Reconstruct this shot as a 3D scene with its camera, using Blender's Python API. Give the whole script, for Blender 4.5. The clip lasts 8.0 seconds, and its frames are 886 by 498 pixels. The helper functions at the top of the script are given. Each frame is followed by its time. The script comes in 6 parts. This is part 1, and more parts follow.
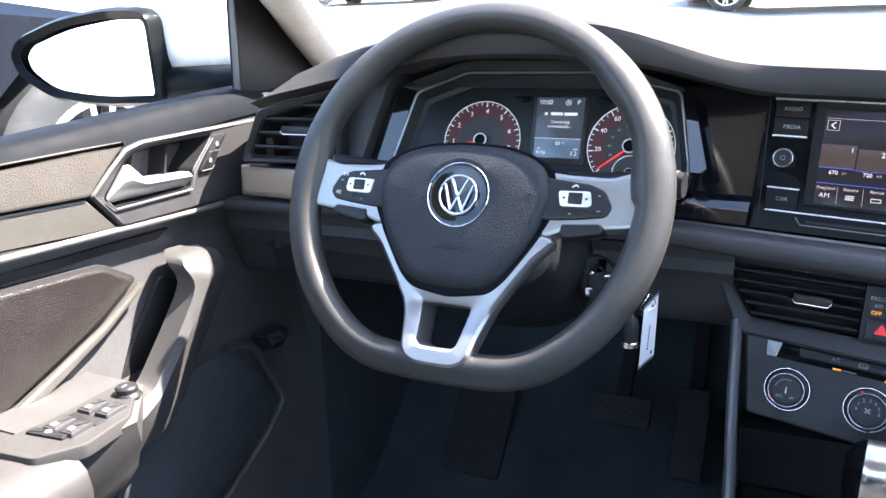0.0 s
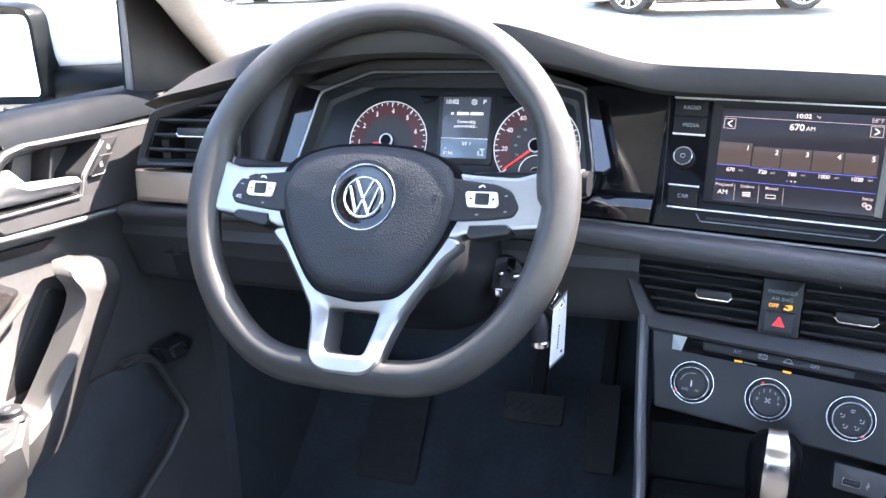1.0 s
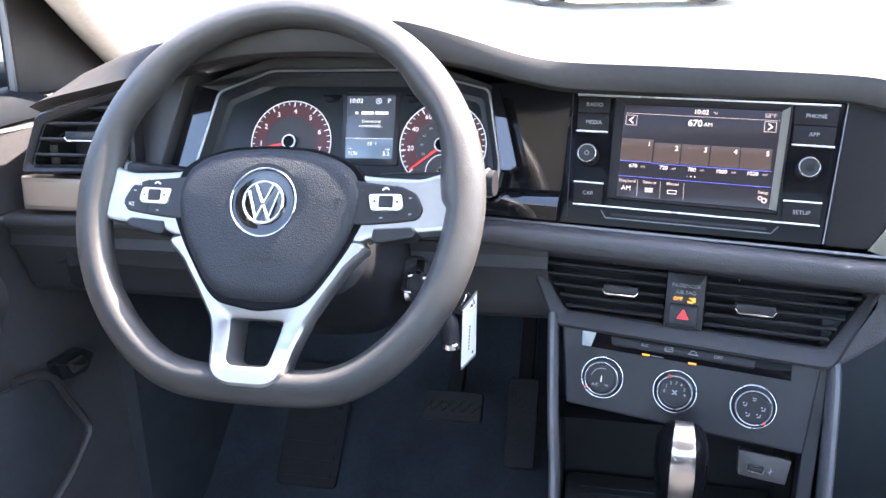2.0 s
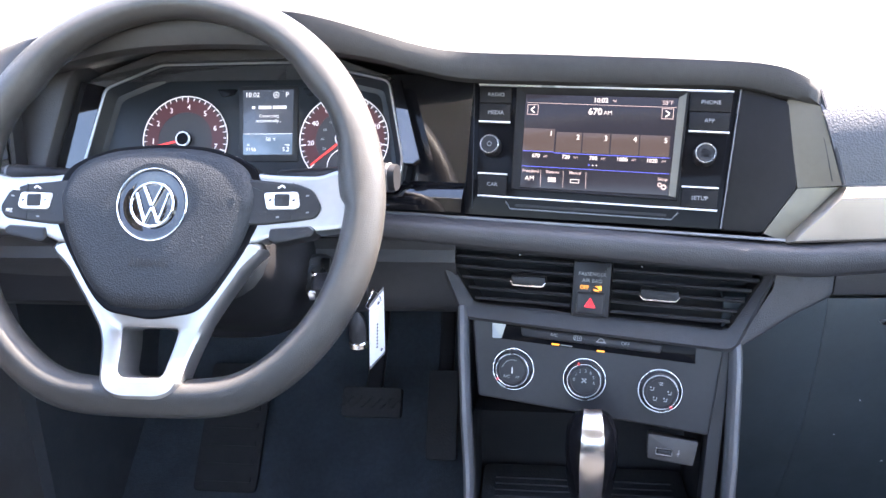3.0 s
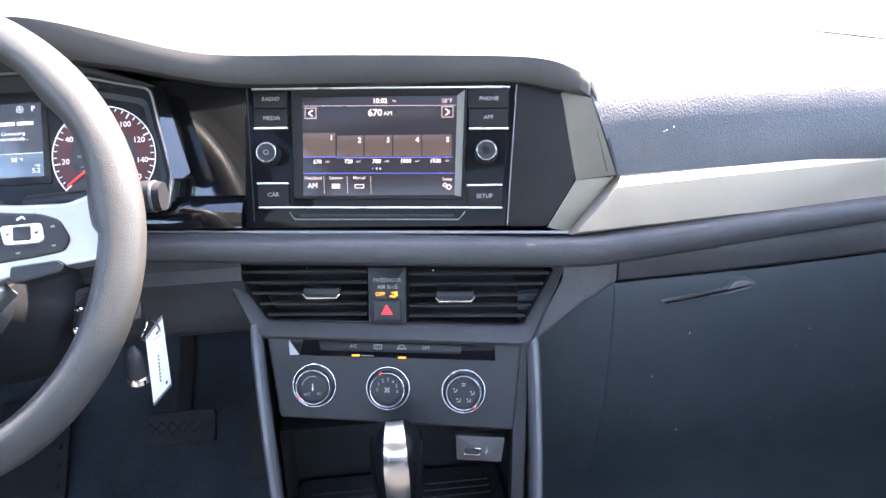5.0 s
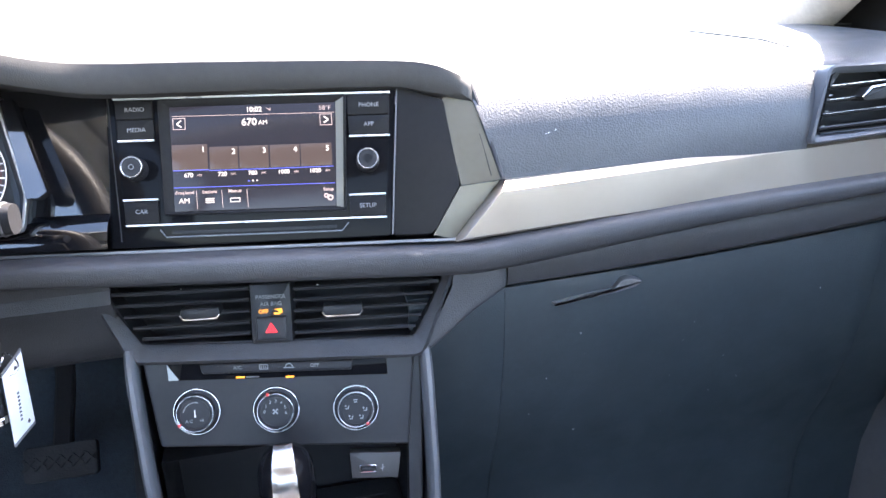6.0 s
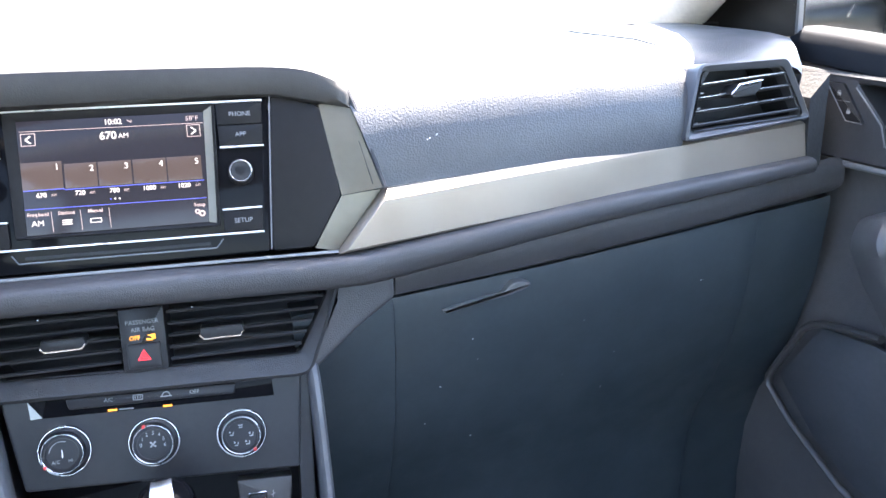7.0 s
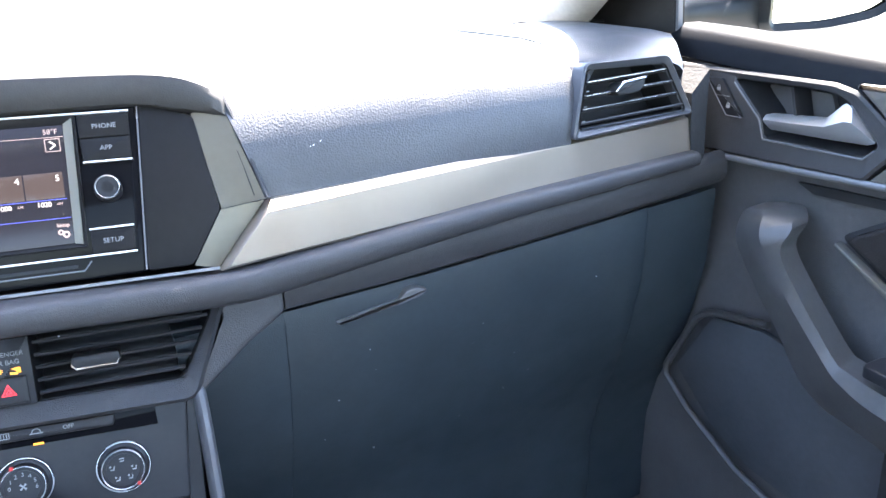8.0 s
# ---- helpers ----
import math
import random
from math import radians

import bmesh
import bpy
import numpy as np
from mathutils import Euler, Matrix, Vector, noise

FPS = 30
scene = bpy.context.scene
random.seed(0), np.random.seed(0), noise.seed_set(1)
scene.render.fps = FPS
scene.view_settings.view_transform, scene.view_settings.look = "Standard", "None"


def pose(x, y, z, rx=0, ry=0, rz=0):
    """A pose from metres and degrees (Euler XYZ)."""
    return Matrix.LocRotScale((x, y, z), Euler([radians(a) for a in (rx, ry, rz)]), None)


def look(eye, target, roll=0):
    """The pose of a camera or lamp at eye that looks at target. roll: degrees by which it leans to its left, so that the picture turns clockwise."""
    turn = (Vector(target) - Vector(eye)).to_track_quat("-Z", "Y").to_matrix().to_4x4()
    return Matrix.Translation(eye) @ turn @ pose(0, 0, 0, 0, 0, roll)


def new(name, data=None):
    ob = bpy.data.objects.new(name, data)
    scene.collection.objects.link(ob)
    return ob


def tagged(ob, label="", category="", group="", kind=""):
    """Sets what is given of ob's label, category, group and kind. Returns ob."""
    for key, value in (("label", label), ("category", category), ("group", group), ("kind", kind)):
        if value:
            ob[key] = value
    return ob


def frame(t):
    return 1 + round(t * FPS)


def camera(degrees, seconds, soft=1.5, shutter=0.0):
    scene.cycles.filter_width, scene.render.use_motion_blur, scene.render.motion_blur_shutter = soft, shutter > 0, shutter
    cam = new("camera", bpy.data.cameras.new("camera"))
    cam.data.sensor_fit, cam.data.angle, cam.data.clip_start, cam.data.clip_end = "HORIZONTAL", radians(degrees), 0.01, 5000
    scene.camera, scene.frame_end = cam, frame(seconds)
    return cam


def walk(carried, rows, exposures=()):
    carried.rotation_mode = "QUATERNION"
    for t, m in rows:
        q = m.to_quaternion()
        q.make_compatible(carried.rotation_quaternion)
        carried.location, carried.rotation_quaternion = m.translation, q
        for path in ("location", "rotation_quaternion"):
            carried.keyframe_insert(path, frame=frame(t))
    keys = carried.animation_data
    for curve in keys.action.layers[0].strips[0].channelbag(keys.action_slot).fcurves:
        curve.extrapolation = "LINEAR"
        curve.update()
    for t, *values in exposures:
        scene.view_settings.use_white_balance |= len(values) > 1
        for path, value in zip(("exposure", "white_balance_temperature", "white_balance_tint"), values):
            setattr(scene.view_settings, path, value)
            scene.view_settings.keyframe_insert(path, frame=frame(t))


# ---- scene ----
cam = camera(59.3, 8.0)
PATH = [
    (0, (-0.081, -0.071, 1.121), (-0.888, 1.677, 0.578), -1.5),
    (0.5, (-0.081, -0.061, 1.119), (-0.789, 1.729, 0.577), -1.2),
    (1, (-0.08, -0.054, 1.119), (-0.685, 1.772, 0.572), -1.1),
    (1.5, (-0.074, -0.045, 1.122), (-0.587, 1.807, 0.565), -1.1),
    (3, (-0.048, -0.016, 1.125), (-0.291, 1.876, 0.523), -1.7),
    (3.5, (-0.032, -0.007, 1.129), (-0.193, 1.887, 0.507), -2.0),
    (4, (-0.02, 0.003, 1.131), (-0.087, 1.898, 0.493), -2.3),
    (4.5, (-0.01, 0.011, 1.134), (0.031, 1.902, 0.485), -2.5),
    (6, (0.018, 0.038, 1.136), (0.413, 1.882, 0.471), -2.6),
    (6.5, (0.028, 0.046, 1.138), (0.549, 1.855, 0.463), -2.6),
    (7, (0.036, 0.055, 1.138), (0.676, 1.824, 0.458), -2.6),
    (7.5, (0.049, 0.061, 1.137), (0.795, 1.786, 0.455), -2.7),
    (8, (0.059, 0.067, 1.139), (0.906, 1.74, 0.443), -2.8),
]
walk(cam, [(t, look(eye, target, roll)) for t, eye, target, roll in PATH],
     exposures=((0.0, 3.58, 6600, 14), (0.5, 3.88, 6690, 15), (1.5, 4.30, 6850, 17), (3.5, 4.54, 7100, 20), (6.0, 4.57, 6950, 17), (8.0, 4.66, 6700, 14)))

# ---- light ----
SUN = Vector((0.57, 0.443, 1.0)).normalized()
world = bpy.data.worlds.new("sky")
scene.world = world
world.use_nodes = True
wn = world.node_tree
sky = wn.nodes.new("ShaderNodeTexSky")
sky.sky_type, sky.sun_disc = "NISHITA", False
sky.sun_elevation = math.asin(SUN.z)
sky.sun_rotation = math.atan2(SUN.x, SUN.y)
wn.nodes["Background"].inputs["Strength"].default_value = 0.11
wn.links.new(sky.outputs[0], wn.nodes["Background"].inputs["Color"])
sun = new("sun", bpy.data.lights.new("sun", "SUN"))
sun.data.energy, sun.data.angle, sun.data.color = 4.0, radians(0.55), (1.0, 0.94, 0.86)
sun.matrix_world = look(SUN * 30, (0, 0, 0))


# ---- materials ----
def material(name, color, rough=0.5, metal=0.0, grain=0.0, scale=600.0, kind="cell", mottle=0.12, coat=0.0, emit=None, power=0.0, spec=0.5, wear=0.08):
    """A surface with mottled colour, uneven gloss and a fine relief; scale: grains to the metre."""
    m = bpy.data.materials.new(name)
    m.use_nodes = True
    t = m.node_tree
    b = t.nodes["Principled BSDF"]
    b.inputs["Metallic"].default_value = metal
    b.inputs["Coat Weight"].default_value = coat
    b.inputs["Coat Roughness"].default_value = 0.03
    b.inputs["Specular IOR Level"].default_value = spec
    where = t.nodes.new("ShaderNodeTexCoord")

    def noise_of(size, detail=3.0):
        n = t.nodes.new("ShaderNodeTexNoise")
        n.inputs["Scale"].default_value, n.inputs["Detail"].default_value = size, detail
        t.links.new(where.outputs["Object"], n.inputs["Vector"])
        return n.outputs["Fac"]

    def ramp(fac, lo, hi):
        r = t.nodes.new("ShaderNodeMapRange")
        r.inputs["From Min"].default_value, r.inputs["From Max"].default_value = 0.3, 0.7
        r.inputs["To Min"].default_value, r.inputs["To Max"].default_value = lo, hi
        t.links.new(fac, r.inputs["Value"])
        return r.outputs["Result"]

    big, small = noise_of(9.0), noise_of(160.0, 4.0)
    mix = t.nodes.new("ShaderNodeMix")
    mix.data_type, mix.blend_type = "RGBA", "MULTIPLY"
    mix.inputs["Factor"].default_value = 1.0
    mix.inputs["A"].default_value = (*color, 1)
    add = t.nodes.new("ShaderNodeMath")
    add.operation = "MULTIPLY"
    t.links.new(ramp(big, 1 - mottle, 1 + mottle), add.inputs[0])
    t.links.new(ramp(small, 1 - mottle * 0.6, 1 + mottle * 0.6), add.inputs[1])
    t.links.new(add.outputs[0], mix.inputs["B"])
    t.links.new(mix.outputs["Result"], b.inputs["Base Color"])
    t.links.new(ramp(noise_of(25.0, 5.0), max(0.01, rough - wear), min(1.0, rough + wear)), b.inputs["Roughness"])
    if grain:
        if kind == "cell":
            g = t.nodes.new("ShaderNodeTexVoronoi")
            g.inputs["Scale"].default_value = scale
            t.links.new(where.outputs["Object"], g.inputs["Vector"])
            out = g.outputs["Distance"]
        elif kind == "line":
            mp = t.nodes.new("ShaderNodeMapping")
            mp.inputs["Scale"].default_value = (0.02, 1.0, 1.0)
            t.links.new(where.outputs["Object"], mp.inputs["Vector"])
            g = t.nodes.new("ShaderNodeTexNoise")
            g.inputs["Scale"].default_value = scale
            t.links.new(mp.outputs[0], g.inputs["Vector"])
            out = g.outputs["Fac"]
        else:
            out = noise_of(scale, 2.0)
        bump = t.nodes.new("ShaderNodeBump")
        bump.inputs["Strength"].default_value = grain
        bump.inputs["Distance"].default_value = 0.6 / scale
        t.links.new(out, bump.inputs["Height"])
        t.links.new(bump.outputs[0], b.inputs["Normal"])
    if emit:
        b.inputs["Emission Color"].default_value = (*emit, 1)
        b.inputs["Emission Strength"].default_value = power
    return m


PLASTIC = material("grained_black_plastic", (0.035, 0.034, 0.036), 0.50, grain=0.35, scale=900, kind="cell")
LOWER = material("hard_black_plastic", (0.046, 0.050, 0.056), 0.55, grain=0.3, scale=800, kind="noise")
# Slight blue in the skin's colour stands in for reflected sky.
SOFT = material("grained_soft_dash_skin", (0.043, 0.046, 0.053), 0.42, grain=0.30, scale=600, kind="cell")
HOOD = material("smooth_hood_skin", (0.032, 0.0305, 0.030), 0.55, grain=0.25, scale=900, kind="noise", spec=0.28)
DOORSKIN = material("grained_door_skin", (0.074, 0.066, 0.058), 0.46, grain=0.35, scale=640, kind="cell")
DOORPLASTIC = material("grained_door_plastic", (0.070, 0.068, 0.069), 0.52, grain=0.35, scale=900, kind="cell")
PULLSKIN = material("fine_grained_pull_plastic", (0.066, 0.064, 0.063), 0.36, grain=0.2, scale=1400, kind="noise")
DECKGREY = material("grey_switch_deck_plastic", (0.044, 0.042, 0.041), 0.45, grain=0.2, scale=900, kind="noise")
# Blue-green lean of this black plastic stands in for glare haze.
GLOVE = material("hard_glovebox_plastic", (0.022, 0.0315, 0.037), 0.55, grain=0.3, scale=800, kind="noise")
MATTE = material("matt_black_fascia_plastic", (0.011, 0.010, 0.010), 0.5, grain=0.12, scale=900, kind="noise", spec=0.12)
BLADE = material("mirror_gloss_lacquer", (0.005, 0.005, 0.006), 0.05, wear=0.03, mottle=0.05, spec=0.9)
GLOSSDEEP = material("deep_gloss_lacquer", (0.006, 0.006, 0.007), 0.06, wear=0.03, mottle=0.05, spec=0.8)
MIRRORBLACK = material("black_mirror_shell", (0.0025, 0.0035, 0.004), 0.35, spec=0.10, grain=0.15, scale=700, kind="noise")
CLOTH = material("dark_leatherette", (0.0125, 0.0095, 0.0088), 0.46, grain=0.6, scale=700, kind="cell")
SMOOTH = material("satin_black_plastic", (0.020, 0.020, 0.022), 0.40, grain=0.12, scale=900, kind="noise", spec=0.28)
GLOSS = material("gloss_black_lacquer", (0.006, 0.006, 0.007), 0.06, wear=0.03, mottle=0.05, spec=0.04)
VOID = material("dark_recess_plastic", (0.010, 0.010, 0.011), 0.7, grain=0.2, scale=700, kind="noise")
SILVER = material("satin_silver_paint", (0.37, 0.37, 0.365), 0.38, metal=0.85, grain=0.06, scale=1500, kind="noise", mottle=0.04)
DECOR = material("brushed_grey_decor", (0.125, 0.118, 0.106), 0.42, metal=0.5, grain=0.25, scale=900, kind="line", mottle=0.08)
VENTGREY = material("dark_grey_vent_frame", (0.055, 0.058, 0.066), 0.42, grain=0.1, scale=1200, kind="noise", mottle=0.06)
RAIL = material("grey_satin_rail", (0.115, 0.118, 0.124), 0.40, metal=0.25, grain=0.1, scale=1200, kind="noise", mottle=0.06)
GREY = material("grey_painted_trim", (0.16, 0.16, 0.165), 0.42, metal=0.3, grain=0.1, scale=1200, kind="noise", mottle=0.06)
BRIGHT = material("bright_satin_line", (0.80, 0.80, 0.80), 0.30, metal=0.45, wear=0.04, mottle=0.02)
BELT = material("smooth_black_belt_plastic", (0.006, 0.0072, 0.0095), 0.6, spec=0.06, grain=0.15, scale=800, kind="noise")
STRIP = material("warm_silver_strip_paint", (0.372, 0.318, 0.266), 0.36, metal=0.75, grain=0.06, scale=1500, kind="noise", mottle=0.015)
FACET = material("warm_grey_frame_paint", (0.125, 0.114, 0.090), 0.40, metal=0.6, grain=0.08, scale=1200, kind="noise", mottle=0.05)
SHIFTMETAL = material("satin_shifter_metal", (0.62, 0.61, 0.60), 0.24, metal=1.0, wear=0.05, mottle=0.03)
LEVERMETAL = material("satin_lever_metal", (0.50, 0.495, 0.49), 0.32, metal=0.7, wear=0.05, mottle=0.03)
CHROME = material("chrome", (0.78, 0.78, 0.79), 0.10, metal=1.0, wear=0.04, mottle=0.02)
WRAP = material("grained_wheel_leather", (0.040, 0.0388, 0.037), 0.38, grain=0.35, scale=1200, kind="cell", spec=0.42)
PAD = material("grained_airbag_cover", (0.020, 0.0225, 0.0265), 0.46, grain=0.5, scale=760, kind="cell", spec=0.3)
# Faint emission brightens the white print, wheel keys and key fob included.
WHITE_MARK = material("white_printing", (0.72, 0.72, 0.72), 0.5, mottle=0.02, emit=(0.9, 0.92, 1.0), power=0.03)
GREY_MARK = material("grey_printing", (0.24, 0.24, 0.245), 0.5, mottle=0.02)
DIALRING = material("satin_dial_ring", (0.52, 0.52, 0.53), 0.26, metal=0.9, wear=0.04, mottle=0.02)
DARK_MARK = material("dark_embossing", (0.008, 0.008, 0.009), 0.6, mottle=0.02)
INK = material("black_ink", (0.03, 0.03, 0.04), 0.7, mottle=0.05)
PAPER = material("white_tag_card", (0.70, 0.71, 0.72), 0.55, mottle=0.04)
# Small added glow brightens the red pointer mark.
REDDOT = material("small_red_pointer", (0.30, 0.025, 0.03), 0.4, emit=(1.0, 0.08, 0.08), power=0.025)
RED = material("lit_red_needle", (0.45, 0.02, 0.02), 0.4, emit=(1.0, 0.06, 0.05), power=0.07)
REDDIM = material("dark_red_dial_ring", (0.026, 0.007, 0.009), 0.45, emit=(1.0, 0.10, 0.10), power=0.003)
CLUSTER = material("dark_instrument_face", (0.013, 0.016, 0.020), 0.45, spec=0.35, grain=0.1, scale=900, kind="noise")
# Faint blue emission lifts the black dial in place of glass reflection.
DIAL = material("dial_black", (0.012, 0.012, 0.014), 0.55, mottle=0.1, emit=(0.4, 0.5, 0.7), power=0.0025)
AMBER = material("amber_lamp", (0.6, 0.22, 0.02), 0.4, emit=(1.0, 0.38, 0.02), power=0.085)
REDTRI = material("lit_red_triangle", (0.6, 0.02, 0.03), 0.4, emit=(1.0, 0.03, 0.05), power=0.12)
LCD = material("lcd_dark", (0.006, 0.006, 0.008), 0.14, wear=0.03, mottle=0.03, emit=(0.50, 0.50, 0.66), power=0.0042, spec=0.16)
LCD_TILE = material("lcd_tile", (0.010, 0.009, 0.009), 0.15, wear=0.03, mottle=0.03, emit=(0.80, 0.60, 0.56), power=0.010, spec=0.2)
LCD_WHITE = material("lcd_white", (0.05, 0.05, 0.05), 0.2, mottle=0.02, emit=(1.0, 0.93, 0.93), power=0.085)
LCD_PINK = material("lcd_pale_pink", (0.05, 0.05, 0.05), 0.2, mottle=0.02, emit=(1.0, 0.78, 0.78), power=0.055)
LCD_BLUE = material("lcd_blue_line", (0.02, 0.02, 0.05), 0.2, mottle=0.02, emit=(0.12, 0.16, 0.85), power=0.10)
LCD_INFO = material("lcd_info", (0.012, 0.014, 0.018), 0.2, wear=0.03, mottle=0.03, emit=(0.40, 0.55, 0.80), power=0.010)
LCD_INFO2 = material("lcd_info_band", (0.02, 0.03, 0.045), 0.2, wear=0.03, mottle=0.03, emit=(0.35, 0.60, 0.95), power=0.022)
# Bluish part of the carpet colour carries the haze over the footwell.
CARPET = material("black_carpet", (0.034, 0.045, 0.058), 0.95, grain=0.8, scale=500, kind="noise", mottle=0.25)
RUBBER = material("black_rubber", (0.016, 0.017, 0.019), 0.75, grain=0.3, scale=300, kind="noise")
PILLAR = material("pale_pillar_fabric", (0.42, 0.38, 0.33), 0.85, grain=0.3, scale=900, kind="noise")
HEADLINER = material("pale_headliner", (0.34, 0.33, 0.31), 0.9, grain=0.3, scale=700, kind="noise")
WHITEPAINT = material("white_car_paint", (0.80, 0.80, 0.80), 0.25, coat=0.8, mottle=0.02, wear=0.03)
BLUEPAINT = material("dark_blue_car_paint", (0.002, 0.0035, 0.008), 0.40, spec=0.15, mottle=0.05, wear=0.03)
SANDPAINT = material("pale_beige_car_paint", (0.34, 0.30, 0.24), 0.3, metal=0.2, coat=0.6, mottle=0.05, wear=0.03)
REDPAINT = material("dull_red_car_paint", (0.20, 0.05, 0.045), 0.3, coat=0.8, mottle=0.05, wear=0.03)
GREYPAINT = material("grey_car_paint", (0.22, 0.22, 0.23), 0.3, metal=0.4, coat=0.8, mottle=0.05, wear=0.03)
ALLOY = material("alloy_wheel", (0.60, 0.60, 0.61), 0.3, metal=0.9, mottle=0.05)
MIRROR = material("mirror_silver", (0.92, 0.93, 0.94), 0.01, metal=1.0, mottle=0.0, wear=0.0)
ASPHALT = material("pale_concrete_lot", (0.46, 0.45, 0.43), 0.9, grain=0.5, scale=120, kind="noise", mottle=0.2)
EARTH = material("dry_bank", (0.20, 0.19, 0.12), 0.95, grain=0.6, scale=20, kind="noise", mottle=0.3)
LEAF = material("leaf_green", (0.055, 0.085, 0.035), 0.55, mottle=0.35)
BARK = material("bark", (0.10, 0.08, 0.06), 0.9, grain=0.7, scale=60, kind="noise", mottle=0.25)
TINT = material("dark_car_glass", (0.012, 0.014, 0.016), 0.04, coat=0.5, mottle=0.02, wear=0.02)


def clear_glass():
    m = bpy.data.materials.new("clear_glass")
    m.use_nodes = True
    t = m.node_tree
    t.nodes.remove(t.nodes["Principled BSDF"])
    a, g, mix = (t.nodes.new("ShaderNode" + n) for n in ("BsdfTransparent", "BsdfGlossy", "MixShader"))
    a.inputs["Color"].default_value = (0.96, 0.975, 0.97, 1)
    g.inputs["Roughness"].default_value = 0.01
    mix.inputs[0].default_value = 0.04
    t.links.new(a.outputs[0], mix.inputs[1])
    t.links.new(g.outputs[0], mix.inputs[2])
    t.links.new(mix.outputs[0], t.nodes["Material Output"].inputs["Surface"])
    return m


GLASS = clear_glass()


# ---- building helpers ----
def part(name, bm, mat, parent=None, label="", at=None):
    """Links a bmesh as one mesh object, with creases at its sharp edges."""
    bmesh.ops.remove_doubles(bm, verts=bm.verts, dist=1e-6)
    bmesh.ops.recalc_face_normals(bm, faces=bm.faces)
    if all(e.is_manifold for e in bm.edges) and bm.calc_volume(signed=True) < 0:
        bmesh.ops.reverse_faces(bm, faces=bm.faces)
    for f in bm.faces:
        f.smooth = True
    for e in bm.edges:
        if len(e.link_faces) == 2 and e.calc_face_angle(0) > 0.62:
            e.smooth = False
    me = bpy.data.meshes.new(name)
    bm.to_mesh(me)
    bm.free()
    me.materials.append(mat)
    ob = new(name, me)
    ob.parent = parent
    if at is not None:
        ob.matrix_basis = at
    return tagged(ob, label)


def thing(name, label, category, at=None, group="", kind=""):
    ob = new(name)
    ob.empty_display_size = 0.02
    if at is not None:
        ob.matrix_basis = at
    return tagged(ob, label, category, group, kind)


def face(x, y, z, cant=0.0, tilt=0.0, roll=0.0):
    """A frame on a fascia: x to the right, y up it, z out of it; it leans back by tilt and turns to the driver by cant."""
    return Matrix.Translation((x, y, z)) @ pose(0, 0, 0, 0, 0, -cant) @ pose(0, 0, 0, 90 - tilt) @ pose(0, 0, 0, 0, 0, roll)


def mm(*pairs):
    return [(a / 1000, b / 1000) for a, b in pairs]


def area(pts):
    return sum(a[0] * b[1] - b[0] * a[1] for a, b in zip(pts, pts[1:] + pts[:1])) / 2


def ccw(pts):
    pts = list(pts)
    return pts if area(pts) > 0 else pts[::-1]


def rounded(pts, r, n=4):
    """The polygon with its corners rounded to the radius r."""
    pts, out = ccw(pts), []
    for i, p in enumerate(pts):
        p, a, b = Vector(p), Vector(pts[i - 1]), Vector(pts[(i + 1) % len(pts)])
        u, v = (a - p), (b - p)
        cut = min(r, u.length * 0.45, v.length * 0.45)
        s, e = p + u.normalized() * cut, p + v.normalized() * cut
        for k in range(n + 1):
            f = k / n
            out.append(tuple((1 - f) ** 2 * s + 2 * f * (1 - f) * p + f * f * e))
    return out


def inset(pts, d):
    out, n = [], len(pts)
    for i in range(n):
        p, a, b = Vector(pts[i]), Vector(pts[i - 1]), Vector(pts[(i + 1) % n])
        u, v = (p - a), (b - p)
        if u.length < 1e-9 or v.length < 1e-9:
            out.append(tuple(p))
            continue
        u.normalize(), v.normalize()
        nu, nv = Vector((-u.y, u.x)), Vector((-v.y, v.x))
        m = nu + nv
        q = m.length_squared
        out.append(tuple(p + m * (2 * d / q)) if q > 0.4 else tuple(p + nu * d))
    return out


def loops(bm, rings, cap_first=True, cap_last=True, closed=True):
    """Joins rings of 3D points, all of one length, to a skin."""
    vs = [[bm.verts.new(p) for p in ring] for ring in rings]
    n = len(vs[0])
    for a, b in zip(vs, vs[1:]):
        for i in range(n if closed else n - 1):
            bm.faces.new((a[i], a[(i + 1) % n], b[(i + 1) % n], b[i]))
    if cap_first:
        bm.faces.new(vs[0][::-1])
    if cap_last:
        bm.faces.new(vs[-1])
    return vs


def slab(pts, z0, z1, bevel=0.0008, bm=None, back=False, dome=0.0):
    """A plate with this outline from z0 to z1, its front edge rounded over."""
    bm = bm or bmesh.new()
    pts = ccw(pts)
    b = min(bevel, abs(z1 - z0) * 0.8)
    s = 1 if z1 > z0 else -1
    rings = [[(x, y, z0) for x, y in pts], [(x, y, z1 - s * b) for x, y in pts]]
    rings.append([(x, y, z1 - s * b * 0.3) for x, y in inset(pts, b * 0.3)])
    rings.append([(x, y, z1) for x, y in inset(pts, b)])
    if b >= 0.002:
        rings.append([(x, y, z1) for x, y in inset(pts, b * 1.15)])
    if dome:
        cx, cy = sum(p[0] for p in pts) / len(pts), sum(p[1] for p in pts) / len(pts)
        for k in (0.8, 0.55, 0.3, 0.1):
            rings.append([(cx + (x - cx) * k, cy + (y - cy) * k, z1 + dome * (1 - k * k)) for x, y in inset(pts, b)])
    loops(bm, rings)
    return bm


